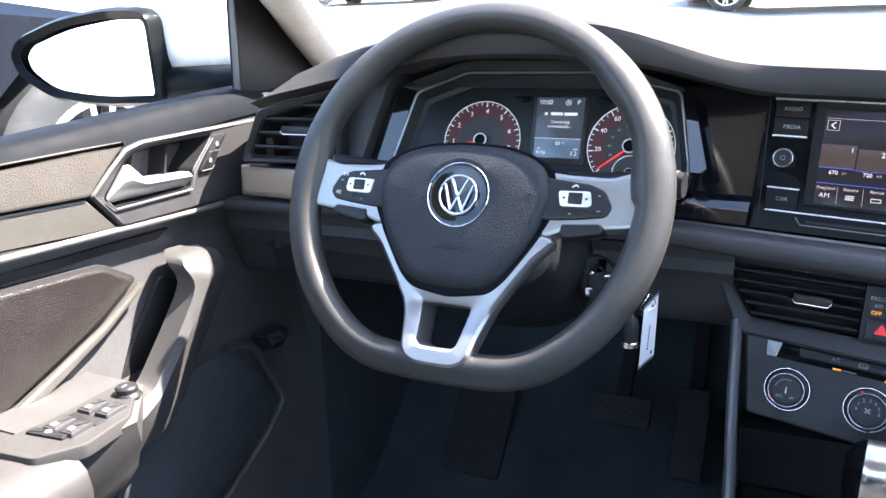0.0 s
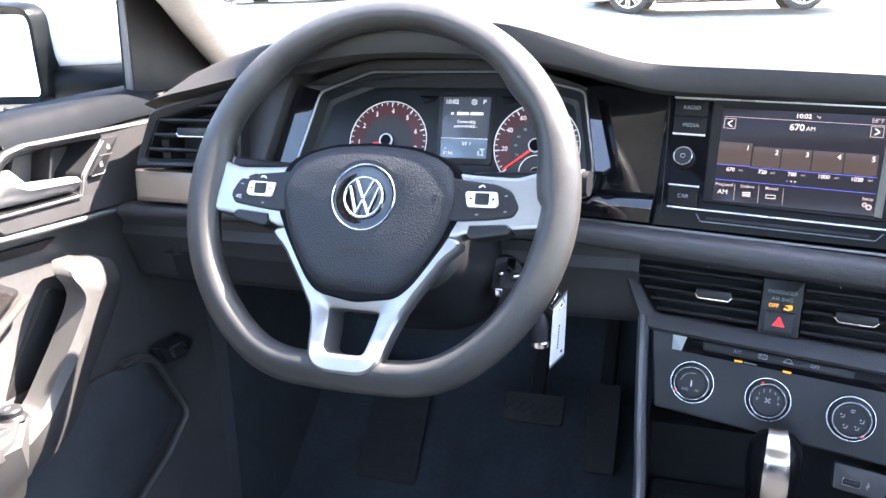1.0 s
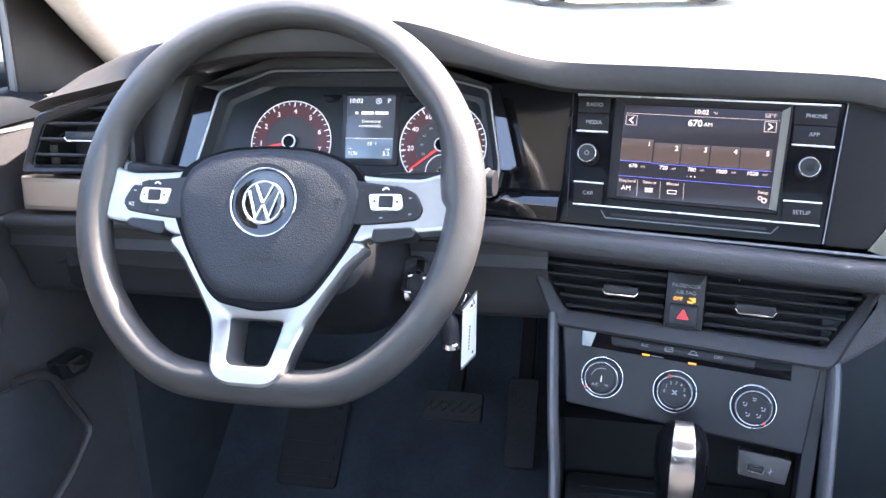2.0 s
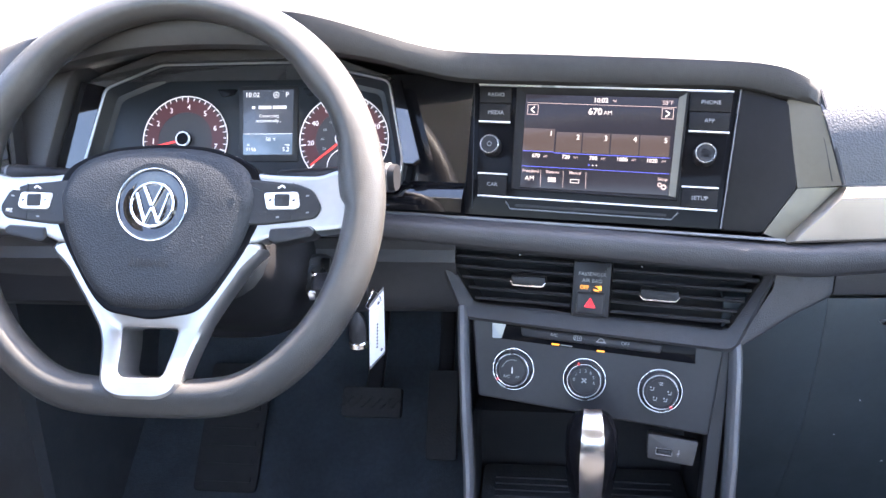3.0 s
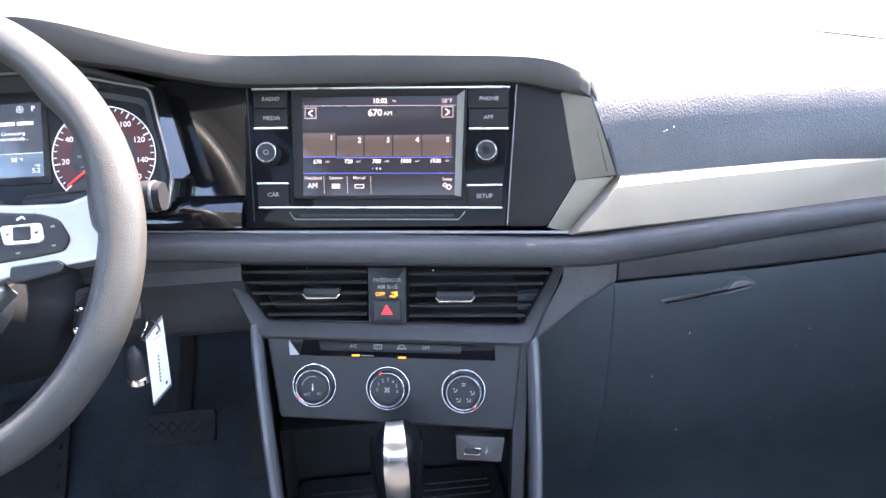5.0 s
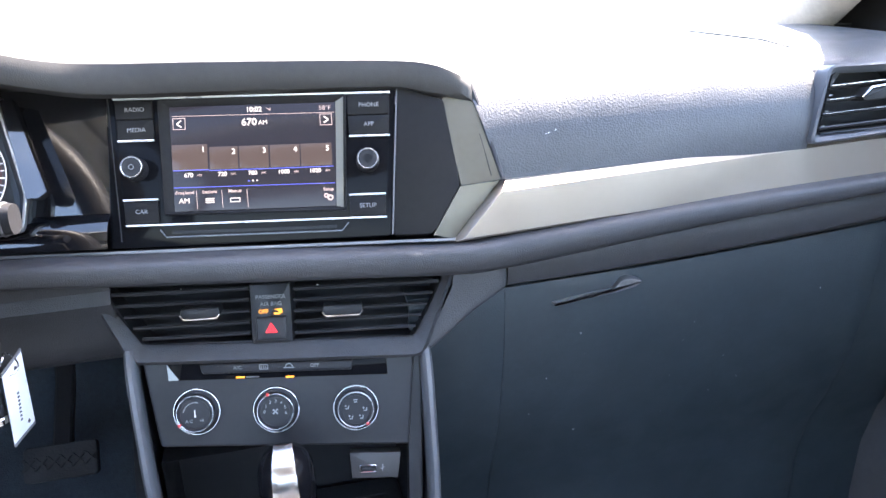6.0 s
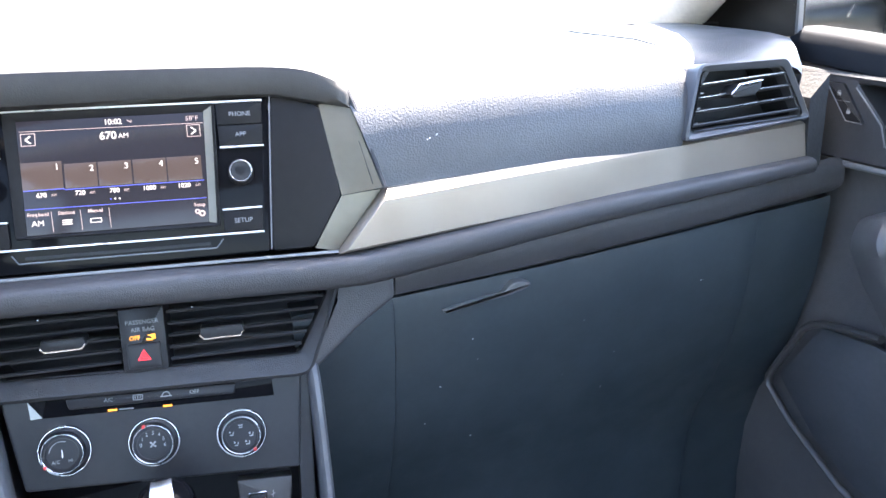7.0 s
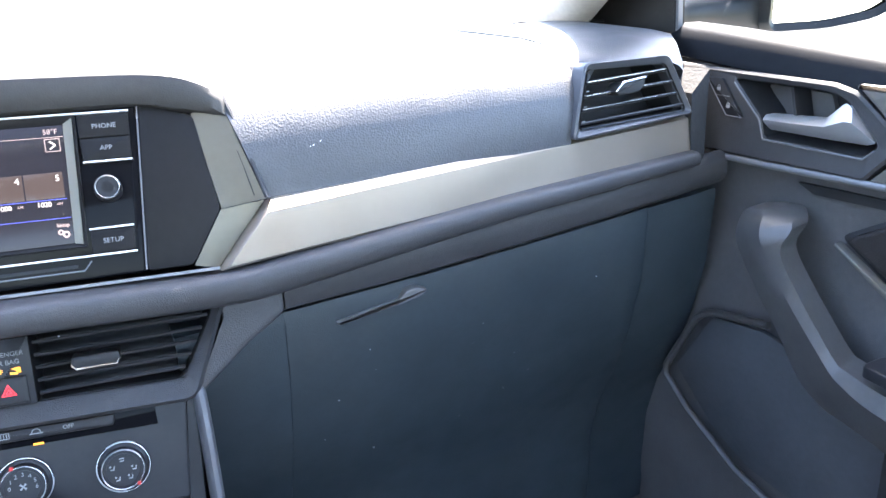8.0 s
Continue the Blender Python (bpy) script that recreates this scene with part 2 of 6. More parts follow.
def hoop(outer, inner, z0, z1, bevel=0.0008, bm=None, zi=None):
    """A frame between two outlines with one number of points; zi: the height of its inner edge."""
    bm = bm or bmesh.new()
    outer, inner = ccw(outer), ccw(inner)
    zi = z1 if zi is None else zi
    rings = [[(x, y, z0) for x, y in inner], [(x, y, z0) for x, y in outer], [(x, y, z1 - bevel) for x, y in outer],
             [(x, y, z1) for x, y in inset(outer, bevel)], [(x, y, zi) for x, y in inset(inner, -bevel)], [(x, y, zi - bevel) for x, y in inner], [(x, y, z0) for x, y in inner]]
    loops(bm, rings, False, False)
    return bm


def rect(x0, y0, x1, y1):
    return [(x0, y0), (x1, y0), (x1, y1), (x0, y1)]


def ring_pts(r, n=40, cx=0.0, cy=0.0, a0=0.0, a1=360.0):
    full = abs(a1 - a0) >= 360
    return [(cx + r * math.cos(radians(a0 + (a1 - a0) * k / (n if full else n - 1))), cy + r * math.sin(radians(a0 + (a1 - a0) * k / (n if full else n - 1)))) for k in range(n)]


def lathe(profile, n=40, cx=0.0, cy=0.0, bm=None):
    """A turned body: (radius, height) from its back to its front."""
    bm = bm or bmesh.new()
    loops(bm, [[(x, y, z) for x, y in ring_pts(max(r, 1e-5), n, cx, cy)] for r, z in profile])
    return bm


def arc_band(r0, r1, a0, a1, z0, z1, cx=0.0, cy=0.0, n=40):
    pts = ring_pts(r1, n, cx, cy, a0, a1) + ring_pts(r0, n, cx, cy, a1, a0)
    bm = bmesh.new()
    v0, v1 = ([bm.verts.new((x, y, z)) for x, y in pts] for z in (z0, z1))
    m = len(pts)
    for i in range(m):
        bm.faces.new((v0[i], v0[(i + 1) % m], v1[(i + 1) % m], v1[i]))
    for i in range(n - 1):
        bm.faces.new((v1[i], v1[i + 1], v1[m - 2 - i], v1[m - 1 - i]))
    return bm


def bar(p, q, w, z0, z1, bm=None, taper=1.0):
    """A straight strip from p to q."""
    bm = bm or bmesh.new()
    p, q = Vector(p), Vector(q)
    d = (q - p).normalized()
    s = Vector((-d.y, d.x)) * w / 2
    pts = [p - s, q - s * taper, q + s * taper, p + s]
    loops(bm, [[(v.x, v.y, z) for v in pts] for z in (z0, z1)])
    return bm


def sweep(path, section, closed=False, bm=None, up=(0, 0, 1), caps=True):
    """Carries a section along a path: section(k) gives pairs (side, up) for the k-th point."""
    bm = bm or bmesh.new()
    path, rings, n = [Vector(p) for p in path], [], len(path)
    for k, p in enumerate(path):
        a = path[k - 1] if k or closed else p
        b = path[(k + 1) % n] if k < n - 1 or closed else p
        d = (b - a).normalized()
        side = d.cross(Vector(up)).normalized()
        top = side.cross(d)
        rings.append([tuple(p + side * s + top * t) for s, t in section(k)])
    if closed:
        rings.append(rings[0])
    loops(bm, rings, caps and not closed, caps and not closed)
    return bm


def oval(a, b, n=16, power=2.0):
    out = []
    for k in range(n):
        c, s = math.cos(2 * math.pi * k / n), math.sin(2 * math.pi * k / n)
        out.append((a * math.copysign(abs(c) ** (2 / power), c), b * math.copysign(abs(s) ** (2 / power), s)))
    return out


def spline(pts, n=8):
    """A smooth curve through the points."""
    pts = [Vector(p) for p in pts]
    ext, out = [pts[0] * 2 - pts[1]] + pts + [pts[-1] * 2 - pts[-2]], []
    for i in range(1, len(ext) - 2):
        a, b, c, d = ext[i - 1:i + 3]
        for k in range(n):
            t = k / n
            out.append(0.5 * (2 * b + (c - a) * t + (2 * a - 5 * b + 4 * c - d) * t * t + (3 * b - a - 3 * c + d) * t ** 3))
    return [tuple(p) for p in out] + [tuple(pts[-1])]


def skin(rows, bm=None):
    """A surface over rows of points."""
    bm = bm or bmesh.new()
    loops(bm, rows, False, False, closed=False)
    return bm


def thick(bm, depth):
    """Gives an open skin a thickness."""
    bmesh.ops.recalc_face_normals(bm, faces=bm.faces)
    bmesh.ops.solidify(bm, geom=bm.faces, thickness=depth)
    return bm


def words(text, size, x, y, z, mat, parent, name="lettering", spin=0.0, bold=0.0):
    """Flat lettering centred at (x, y), its face at the height z."""
    cu = bpy.data.curves.new(name, "FONT")
    cu.body, cu.size, cu.align_x, cu.align_y = text, size, "CENTER", "CENTER"
    cu.extrude, cu.offset, cu.resolution_u = 0.00012, bold, 3
    tmp = bpy.data.objects.new(name, cu)
    me = bpy.data.meshes.new_from_object(tmp)
    bpy.data.objects.remove(tmp)
    me.materials.clear()
    me.materials.append(mat)
    ob = new(name, me)
    ob.parent = parent
    ob.matrix_basis = pose(x, y, z, 0, 0, spin)
    return ob


# ---- the ground and what stands round the car ----
def rise(x, y):
    """The lot climbs ahead of the car and to its left."""
    return 0.085 * max(0.0, y - 0.2) + 0.15 * min(1.3, max(0.0, -x - 0.9))


def make_ground():
    xs = [-400, -120, -40, -15, -8, -4, -2.2, -0.9, 0, 1, 3, 6, 12, 30, 100, 400]
    ys = [-400, -100, -30, -10, -3, 0.2, 2, 4, 8, 15, 22, 30, 60, 140, 400]
    bm = skin([[(x, y, rise(max(x, -12), min(y, 30))) for x in xs] for y in ys])
    return tagged(part("ground", bm, ASPHALT), "pale sunlit concrete parking lot around the car", "ground", kind="structure")


make_ground()


def wheel_parts(car, x, y, z, r, side):
    """A road wheel with tyre, rim and spokes, its axis across the car."""
    m = Matrix.Translation((x, y, z)) @ pose(0, 0, 0, 0, 90 * side, 0)
    tyre = bmesh.new()
    loops(tyre, [[(a, b, h) for a, b in ring_pts(q, 36)] for q, h in ((r * 0.70, -0.10), (r * 0.93, -0.10), (r, -0.07), (r, 0.07), (r * 0.96, 0.088), (r * 0.86, 0.102), (r * 0.76, 0.104), (r * 0.70, 0.095))], False, False)
    w = part("wheel", tyre, RUBBER, car, "black tyre", m)
    rim = bmesh.new()
    loops(rim, [[(a, b, h) for a, b in ring_pts(q, 36)] for q, h in ((r * 0.70, 0.095), (r * 0.67, 0.10), (r * 0.64, 0.06), (r * 0.60, -0.06), (0.02, -0.065))], False, True)
    part("rim", rim, VOID, w, "dark inner rim")
    part("rim_lip", hoop(ring_pts(r * 0.72, 36), ring_pts(r * 0.655, 36), 0.06, 0.104, 0.003), ALLOY, w, "bright rim edge")
    for k in range(7):
        a = radians(51.43 * k + 20)
        sp = bmesh.new()
        for da in (-0.16, 0.16):
            bar((0.03 * math.cos(a), 0.03 * math.sin(a)), (r * 0.66 * math.cos(a + da), r * 0.66 * math.sin(a + da)), 0.030, 0.055, 0.092, sp, 0.75)
        part("spoke", sp, ALLOY, w, "bright alloy twin spoke")
    part("hub_cap", lathe([(0.05, 0.05), (0.05, 0.09), (0.035, 0.10)], 20), ALLOY, w)


def parked_car(paint, label, x, y, turn, r=0.34, length=4.5, tall=1.45, nose=0.0):
    """A parked car with its nose along its own y."""
    car = thing("parked_car", label, "car", Matrix.Translation((x, y, rise(x, y))) @ pose(0, 0, 0, nose, 0, turn))
    L, wh = length / 2, r
    side = [(-L, 0.35), (-L + 0.04, 0.75), (-L + 0.15, 0.95), (-L + 0.9, 1.0), (L - 1.35, 1.0), (L - 0.25, 0.82), (L - 0.03, 0.62), (L, 0.36), (L - 0.1, 0.22)]
    arches = []
    for cy in (L - 0.85, -L + 0.85):
        arches += [(cy + (wh + 0.07) * math.cos(radians(q)), max(0.22, wh + (wh + 0.07) * math.sin(radians(q)))) for q in range(-15, 200, 15)]
    out = side + arches + [(-L + 0.06, 0.22)]
    bm = bmesh.new()
    vs = []
    for sx, ins in ((-0.90, 0.05), (-0.84, 0.0), (0.84, 0.0), (0.90, 0.05)):
        vs.append([(sx, a, max(0.2, b - (ins if b > 0.9 else 0))) for a, b in out])
    loops(bm, vs)
    body = part("body", bm, paint, car)
    top = [(-L + 0.45, 1.0), (-L + 1.0, tall - 0.06), (-L + 1.7, tall), (L - 2.0, tall - 0.02), (L - 1.25, 1.0)]
    bm = bmesh.new()
    loops(bm, [[(sx * (1 - 0.28 * (b - 1.0) / 0.45), a, b - 0.02) for a, b in top] for sx in (-0.80, 0.80)])
    part("cabin", bm, paint, car)
    for s in (-1, 1):
        bm = bmesh.new()
        win = inset(ccw(top), 0.09)
        loops(bm, [[(s * (0.80 * (1 - 0.28 * (b - 1.0) / 0.45) + d), a, b - 0.02) for a, b in win] for d in (-0.01, 0.012)])
        part("side_window", bm, TINT, car, "dark tinted side glass")
        part("sill", slab(rect(-L + 1.2, 0.2, L - 1.2, 0.30), 0, 0.03, 0.01), SMOOTH, car, "black sill", Matrix(((0, 0, s, s * 0.89), (1, 0, 0, 0), (0, 1, 0, 0), (0, 0, 0, 1))))
        for cy in (L - 0.85, -L + 0.85):
            wheel_parts(car, s * 0.80, cy, r, r, s)
    bm = bmesh.new()
    loops(bm, [[(x_, -L + 0.55 + 0.3 * k, 1.02 + 0.28 * k) for x_ in (-0.62, 0.62)] + [(x_, -L + 0.50 + 0.3 * k, 1.04 + 0.28 * k) for x_ in (0.62, -0.62)] for k in (0.1, 1.0)])
    part("rear_window", bm, TINT, car, "dark rear glass")
    for s in (-1, 1):
        part("headlamp", slab(rounded(rect(s * 0.55 - 0.2, 0.60, s * 0.55 + 0.2, 0.74), 0.05), 0, 0.08, 0.02), CHROME, car, "clear headlamp", Matrix(((1, 0, 0, 0), (0, 0, 1, L - 0.12), (0, 1, 0, 0), (0, 0, 0, 1))))
    return car


parked_car(BLUEPAINT, "dark blue car with bright alloy wheels on the lot", -2.98, 0.31, 0, r=0.385, length=4.6, tall=1.7, nose=3.2)
parked_car(SANDPAINT, "pale beige car parked across the lot in sun", 0.0, 15.35, 90)
parked_car(REDPAINT, "dull red car parked across the lot", -4.2, 21.0, 90)
parked_car(GREYPAINT, "grey car at the far end of a row", -11.0, 20.0, 90)


def hedge():
    """A loose row of shrubs: short stems and many small leaves."""
    for k in range(7):
        cx, cy = 9.5 + random.uniform(-0.5, 0.8), 2.0 + 1.6 * k
        bush = thing("shrub", "dusty green shrub on the bank by the lot", "shrub", Matrix.Translation((cx, cy, rise(cx, cy) - 0.02)), "shrubs on the bank")
        bm = bmesh.new()
        for j in range(6):
            a = radians(60 * j + random.uniform(-20, 20))
            tip = Vector((0.6 * math.cos(a), 0.6 * math.sin(a), random.uniform(0.8, 1.3)))
            sweep([(0.05 * math.cos(a), 0.05 * math.sin(a), 0), tuple(tip * 0.5 + Vector((0, 0, 0.1))), tuple(tip)], lambda q: oval(0.03 - 0.011 * q, 0.03 - 0.011 * q, 6), bm=bm, up=(0.3, 0.2, 1))
        part("stem", bm, BARK, bush)
        bm = bmesh.new()
        for j in range(1100):
            u, v = random.uniform(0, 2 * math.pi), random.random()
            rr = 0.95 * (0.55 + 0.45 * random.random()) * (1 + 0.22 * math.sin(3 * u + k))
            c = Vector((rr * math.cos(u) * math.sqrt(1 - v * v), rr * math.sin(u) * math.sqrt(1 - v * v), 0.35 + 1.15 * v * (0.7 + 0.3 * random.random())))
            d = Vector((random.gauss(0, 1), random.gauss(0, 1), random.gauss(0, 0.6))).normalized() * random.uniform(0.04, 0.085)
            s = d.cross(Vector((random.gauss(0, 1), random.gauss(0, 1), 1))).normalized() * d.length * 0.45
            bm.faces.new([bm.verts.new(c + q) for q in (-d, s, d, -s)])
        me = bpy.data.meshes.new("leaves")
        bm.to_mesh(me)
        bm.free()
        me.materials.append(LEAF)
        ob = new("leaves", me)
        ob.parent = bush


hedge()
tagged(part("bank", skin([[(x, y, rise(x, y) + (0.45 * max(0.0, x - 8.3) if x < 12 else 1.66)) for x in (8.2, 8.8, 10, 12, 40)] for y in (-20, 0, 10, 20, 40)]), EARTH), "dry grassy bank beyond the lot", "bank", kind="structure")

# ---- the cabin shell ----
FLOOR = 0.34


def plate(name, pts, depth, mat, label, category, kind="structure"):
    bm = bmesh.new()
    bm.faces.new([bm.verts.new(p) for p in pts])
    thick(bm, depth)
    return tagged(part(name, bm, mat), label, category, kind=kind)


bm = skin([[(x, y, z + (0.13 * math.exp(-(x / 0.14) ** 4) if y < 1.0 else 0.0)) for x in (-0.72, -0.5, -0.3, -0.2, -0.13, -0.06, 0, 0.06, 0.13, 0.2, 0.3, 0.5, 0.72)]
           for y, z in ((-1.3, FLOOR), (-0.2, FLOOR), (0.4, FLOOR), (0.75, FLOOR), (0.95, FLOOR + 0.04), (1.12, FLOOR + 0.18), (1.22, FLOOR + 0.42), (1.24, 0.95))])
tagged(part("floor", thick(bm, 0.03), CARPET), "black carpeted car floor and toe board", "floor", kind="structure")
plate("ceiling", [(-0.56, 0.24, 1.47), (0.56, 0.24, 1.47), (0.58, -1.25, 1.46), (-0.58, -1.25, 1.46)], 0.04, HEADLINER, "pale cloth headliner of the car", "ceiling")
plate("wall_rear", [(-0.74, -1.3, 0.3), (0.74, -1.3, 0.3), (0.74, -1.3, 1.08), (-0.74, -1.3, 1.08)], 0.06, CLOTH, "dark plain rear wall of the cabin", "wall")
for s, tag in ((-1, "left"), (1, "right")):
    # Right pillar thickened and moved inward so its shade covers the end pad.
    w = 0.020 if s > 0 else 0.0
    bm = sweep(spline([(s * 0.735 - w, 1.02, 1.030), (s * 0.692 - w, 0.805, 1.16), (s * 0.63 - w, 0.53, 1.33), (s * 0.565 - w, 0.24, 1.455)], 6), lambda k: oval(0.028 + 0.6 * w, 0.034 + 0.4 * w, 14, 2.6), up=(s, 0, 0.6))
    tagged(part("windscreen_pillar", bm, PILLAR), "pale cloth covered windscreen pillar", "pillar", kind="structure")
    # Outer shell hidden from inside, added to widen the pillar's shade.
    bm = sweep(spline([(s * 0.79, 1.08, 1.025), (s * 0.742, 0.86, 1.16), (s * 0.68, 0.58, 1.335), (s * 0.612, 0.27, 1.47)], 6), lambda k: oval(0.034, 0.036, 14, 2.6), up=(s, 0, 0.6))
    tagged(part("pillar_shade_shell", bm, WHITEPAINT), "unseen white outer shell added to widen the pillar's shade", "pillar", kind="structure")
    bm = sweep([(s * 0.73, -0.38, 0.4), (s * 0.725, -0.38, 1.05), (s * 0.60, -0.42, 1.45)], lambda k: oval(0.04, 0.05, 12, 3), up=(0, 1, 0))
    tagged(part("door_pillar", bm, PILLAR), "pale trimmed pillar behind the front door", "pillar", kind="structure")
    bm = sweep([(s * 0.575, 0.26, 1.45), (s * 0.60, -0.2, 1.46), (s * 0.60, -1.28, 1.44)], lambda k: oval(0.035, 0.03, 12, 3))
    tagged(part("roof_rail", bm, HEADLINER), "pale cloth covered roof rail", "trim", kind="structure")
    plate("wall_side_" + tag, [(s * 0.76, -0.40, 0.3), (s * 0.76, -1.3, 0.3), (s * 0.76, -1.3, 1.06), (s * 0.76, -0.40, 1.06)], 0.05, CLOTH, "dark plain side wall of the rear cabin", "wall")
    plate("wall_kick_" + tag, [(s * 0.72, 0.80, 0.3), (s * 0.72, 1.25, 0.3), (s * 0.72, 1.25, 0.95), (s * 0.72, 0.80, 0.98)], 0.04, LOWER, "black plastic side wall of the footwell", "wall")
    pane = plate("side_window", [(s * 0.752, 0.735, 1.045), (s * 0.752, -0.36, 1.045), (s * 0.625, -0.40, 1.43), (s * 0.64, 0.45, 1.36)], 0.004, GLASS, "clear glass of the front side window", "window")
    pane.visible_shadow = False
pane = plate("windscreen", [(-0.715, 1.12, 0.985), (0.715, 1.12, 0.985), (0.575, 0.25, 1.475), (-0.575, 0.25, 1.475)], 0.005, GLASS, "clear windscreen over the dashboard", "windscreen")
pane.visible_shadow = False
plate("wall_front", [(-0.74, 1.255, 0.3), (0.74, 1.255, 0.3), (0.74, 1.255, 0.965), (-0.74, 1.255, 0.965)], 0.03, LOWER, "black bulkhead behind the dashboard", "wall")


def bonnet():
    rows = []
    for y, z, w in ((1.16, 0.985, 0.72), (1.35, 0.975, 0.74), (1.7, 0.93, 0.75), (2.0, 0.86, 0.74), (2.12, 0.79, 0.70), (2.16, 0.70, 0.68)):
        rows.append([(w * k, y - 0.05 * k * k, z - 0.035 * k * k + 0.012 * math.exp(-((abs(k) - 0.62) / 0.09) ** 2)) for k in (-1, -0.85, -0.7, -0.62, -0.54, -0.3, 0, 0.3, 0.54, 0.62, 0.7, 0.85, 1)])
    ob = part("bonnet", thick(skin(rows), 0.02), WHITEPAINT)
    return tagged(ob, "white painted bonnet beyond the windscreen", "bonnet")


bonnet()

# ---- dashboard ----
dash = thing("dashboard", "black grained dashboard with silver trim strips and hooded instruments", "dashboard")

# x, height of the crest, depth and height of the lip
CREST = [(-0.662, 1.057, 0.681, 1.040), (-0.63, 1.069, 0.666, 1.049), (-0.58, 1.082, 0.660, 1.060), (-0.52, 1.096, 0.655, 1.074), (-0.47, 1.106, 0.651, 1.083),
         (-0.41, 1.116, 0.648, 1.094), (-0.34, 1.120, 0.648, 1.097), (-0.27, 1.119, 0.648, 1.094), (-0.235, 1.113, 0.652, 1.090), (-0.19, 1.099, 0.662, 1.081),
         (-0.15, 1.086, 0.676, 1.069), (-0.11, 1.079, 0.690, 1.060), (-0.03, 1.075, 0.692, 1.056), (0.05, 1.071, 0.690, 1.053), (0.12, 1.067, 0.686, 1.050), (0.150, 1.063, 0.681, 1.044), (0.168, 1.056, 0.679, 1.040), (0.179, 1.049, 0.6795, 1.0355), (0.186, 1.0405, 0.683, 1.030), (0.197, 1.022, 0.706, 1.008)]
crest = []
for q in range(4):
    xs = spline([(a, b, 0) for a, b, c, d in CREST], 4)
    ys = spline([(a, c, d) for a, b, c, d in CREST], 4)
for (x, zt, _), (_, yf, zl) in zip(xs, ys):
    band = zt - zl
    e = 0.055 * min(1.0, max(0.0, (-0.50 - x) / 0.12))
    crest.append([(x, yf + 0.10, zl - 0.002), (x, yf + 0.02, zl - 0.001), (x, yf + 0.006, zl), (x, yf + 0.001, zl + 0.003), (x, yf + 0.3 * e, zl + band * 0.35), (x, yf + 0.001 + 0.75 * e, zl + band * 0.8), (x, yf + 0.003 + e, zt + 0.001), (x, yf + 0.008 + e, zt + 0.003),
                  (x, yf + 0.02 + e, zt + 0.003), (x, yf + 0.06 + e, zt + 0.001), (x, yf + 0.14, max(1.052, zt - 0.015)), (x, yf + 0.25, max(1.045, zt - 0.045)), (x, 1.00, 1.030), (x, 1.10, 0.990), (x, 1.26, 0.955)])
crest[0] = [(p[0] - (0.03 if p[1] > 0.77 else 0.0), p[1], p[2]) for p in crest[0]]
part("top_cover", thick(skin(crest), -0.004), HOOD, dash, "black grained top cover with instrument hood")

for row, off, w, mat in ((4, 0.0004, 0.0007, VOID), (5, 0.0004, 0.0005, GREY)):
    path = [(r[row][0], r[row][1] - off, r[row][2]) for r in crest if -0.50 < r[0][0] < 0.165]
    part("hood_seam", sweep(path, lambda k: oval(w, w, 6)), mat, dash, "fine line along the hood")


def pad_rows(x):
    e = 0.002 * math.sin(7 * x)
    return [(0.690, 0.962), (0.657, 0.9715), (0.6575 + e, 0.985), (0.661 + e, 1.002), (0.667 + e, 1.018), (0.677 + e, 1.032), (0.690, 1.044), (0.712, 1.052), (0.76, 1.056), (0.90, 1.056), (0.96, 1.042), (1.10, 0.990), (1.26, 0.955)]


pad = [[(x, y, z) for y, z in pad_rows(x)] for x in (0.215, 0.26, 0.34, 0.42, 0.48)]
pad.insert(0, [(0.2022 - 0.019 * min(1.4, max(-0.2, (z - 0.972) / 0.072)) if y < 0.705 else 0.165, y, z - (0.012 if y > 0.73 else 0.0)) for y, z in pad_rows(0.2)])
pad.append([(0.4955 + 0.02 * min(1.0, max(0.0, (z - 0.972) / 0.072)) + (0.005 if z > 1.03 or y > 0.7 else 0.0), y, z - (0.001 if z > 1.03 else 0.0)) for y, z in pad_rows(0.49)])
part("passenger_pad", thick(skin(pad), -0.004), SOFT, dash, "black grained padded passenger dashboard")
pad = []
for u in (0.0, 0.05, 0.1, 0.16, 0.3, 0.5, 0.65, 0.78, 0.88, 0.95, 1.0, 1.001):
    row = []
    for y, z in ((0.74, 1.030), (0.672, 1.0390), (0.669, 1.0405), (0.672, 1.0425), (0.690, 1.0465), (0.712, 1.0525), (0.76, 1.057), (0.90, 1.0575), (0.96, 1.043), (1.10, 0.990), (1.26, 0.955)):
        end = min(0.73, 0.641 + 0.75 * max(0.0, y - 0.669))
        x = 0.512 + (end - 0.512) * min(u, 1.0)
        k = max(0.0, 1 - u / 0.16)
        if y < 0.695 or z == 1.030:
            y0, z0 = {0.74: (0.74, 1.000), 0.672: (0.668, 1.018), 0.669: (0.676, 1.030), 0.690: (0.690, 1.0435)}[y] if z != 1.0425 else (0.683, 1.038)
            y, z = y + (y0 - y) * k, z + (z0 - z) * k
        row.append((x, y, z - 0.012 * max(0.0, (u - 0.6) / 0.4) ** 2 - (0.03 if u > 1.0 else 0.0)))
    pad.append(row)
part("end_pad", thick(skin(pad), -0.004), SOFT, dash, "black grained pad over the side vent")
for p, q, w in (((0.634, 0.972), (0.655, 0.955), 0.0012), ((0.664, 0.948), (0.685, 0.931), 0.0014), ((0.693, 0.925), (0.728, 0.896), 0.0035)):
    part("demister_slot", sweep([(p[0], p[1], 1.0555), ((p[0] + q[0]) / 2, (p[1] + q[1]) / 2, 1.0570), (q[0], q[1], 1.0560)], lambda k: oval(w * 2, 0.0016, 8), up=(0, 0, 1)), VOID, dash, "dark demister slot")
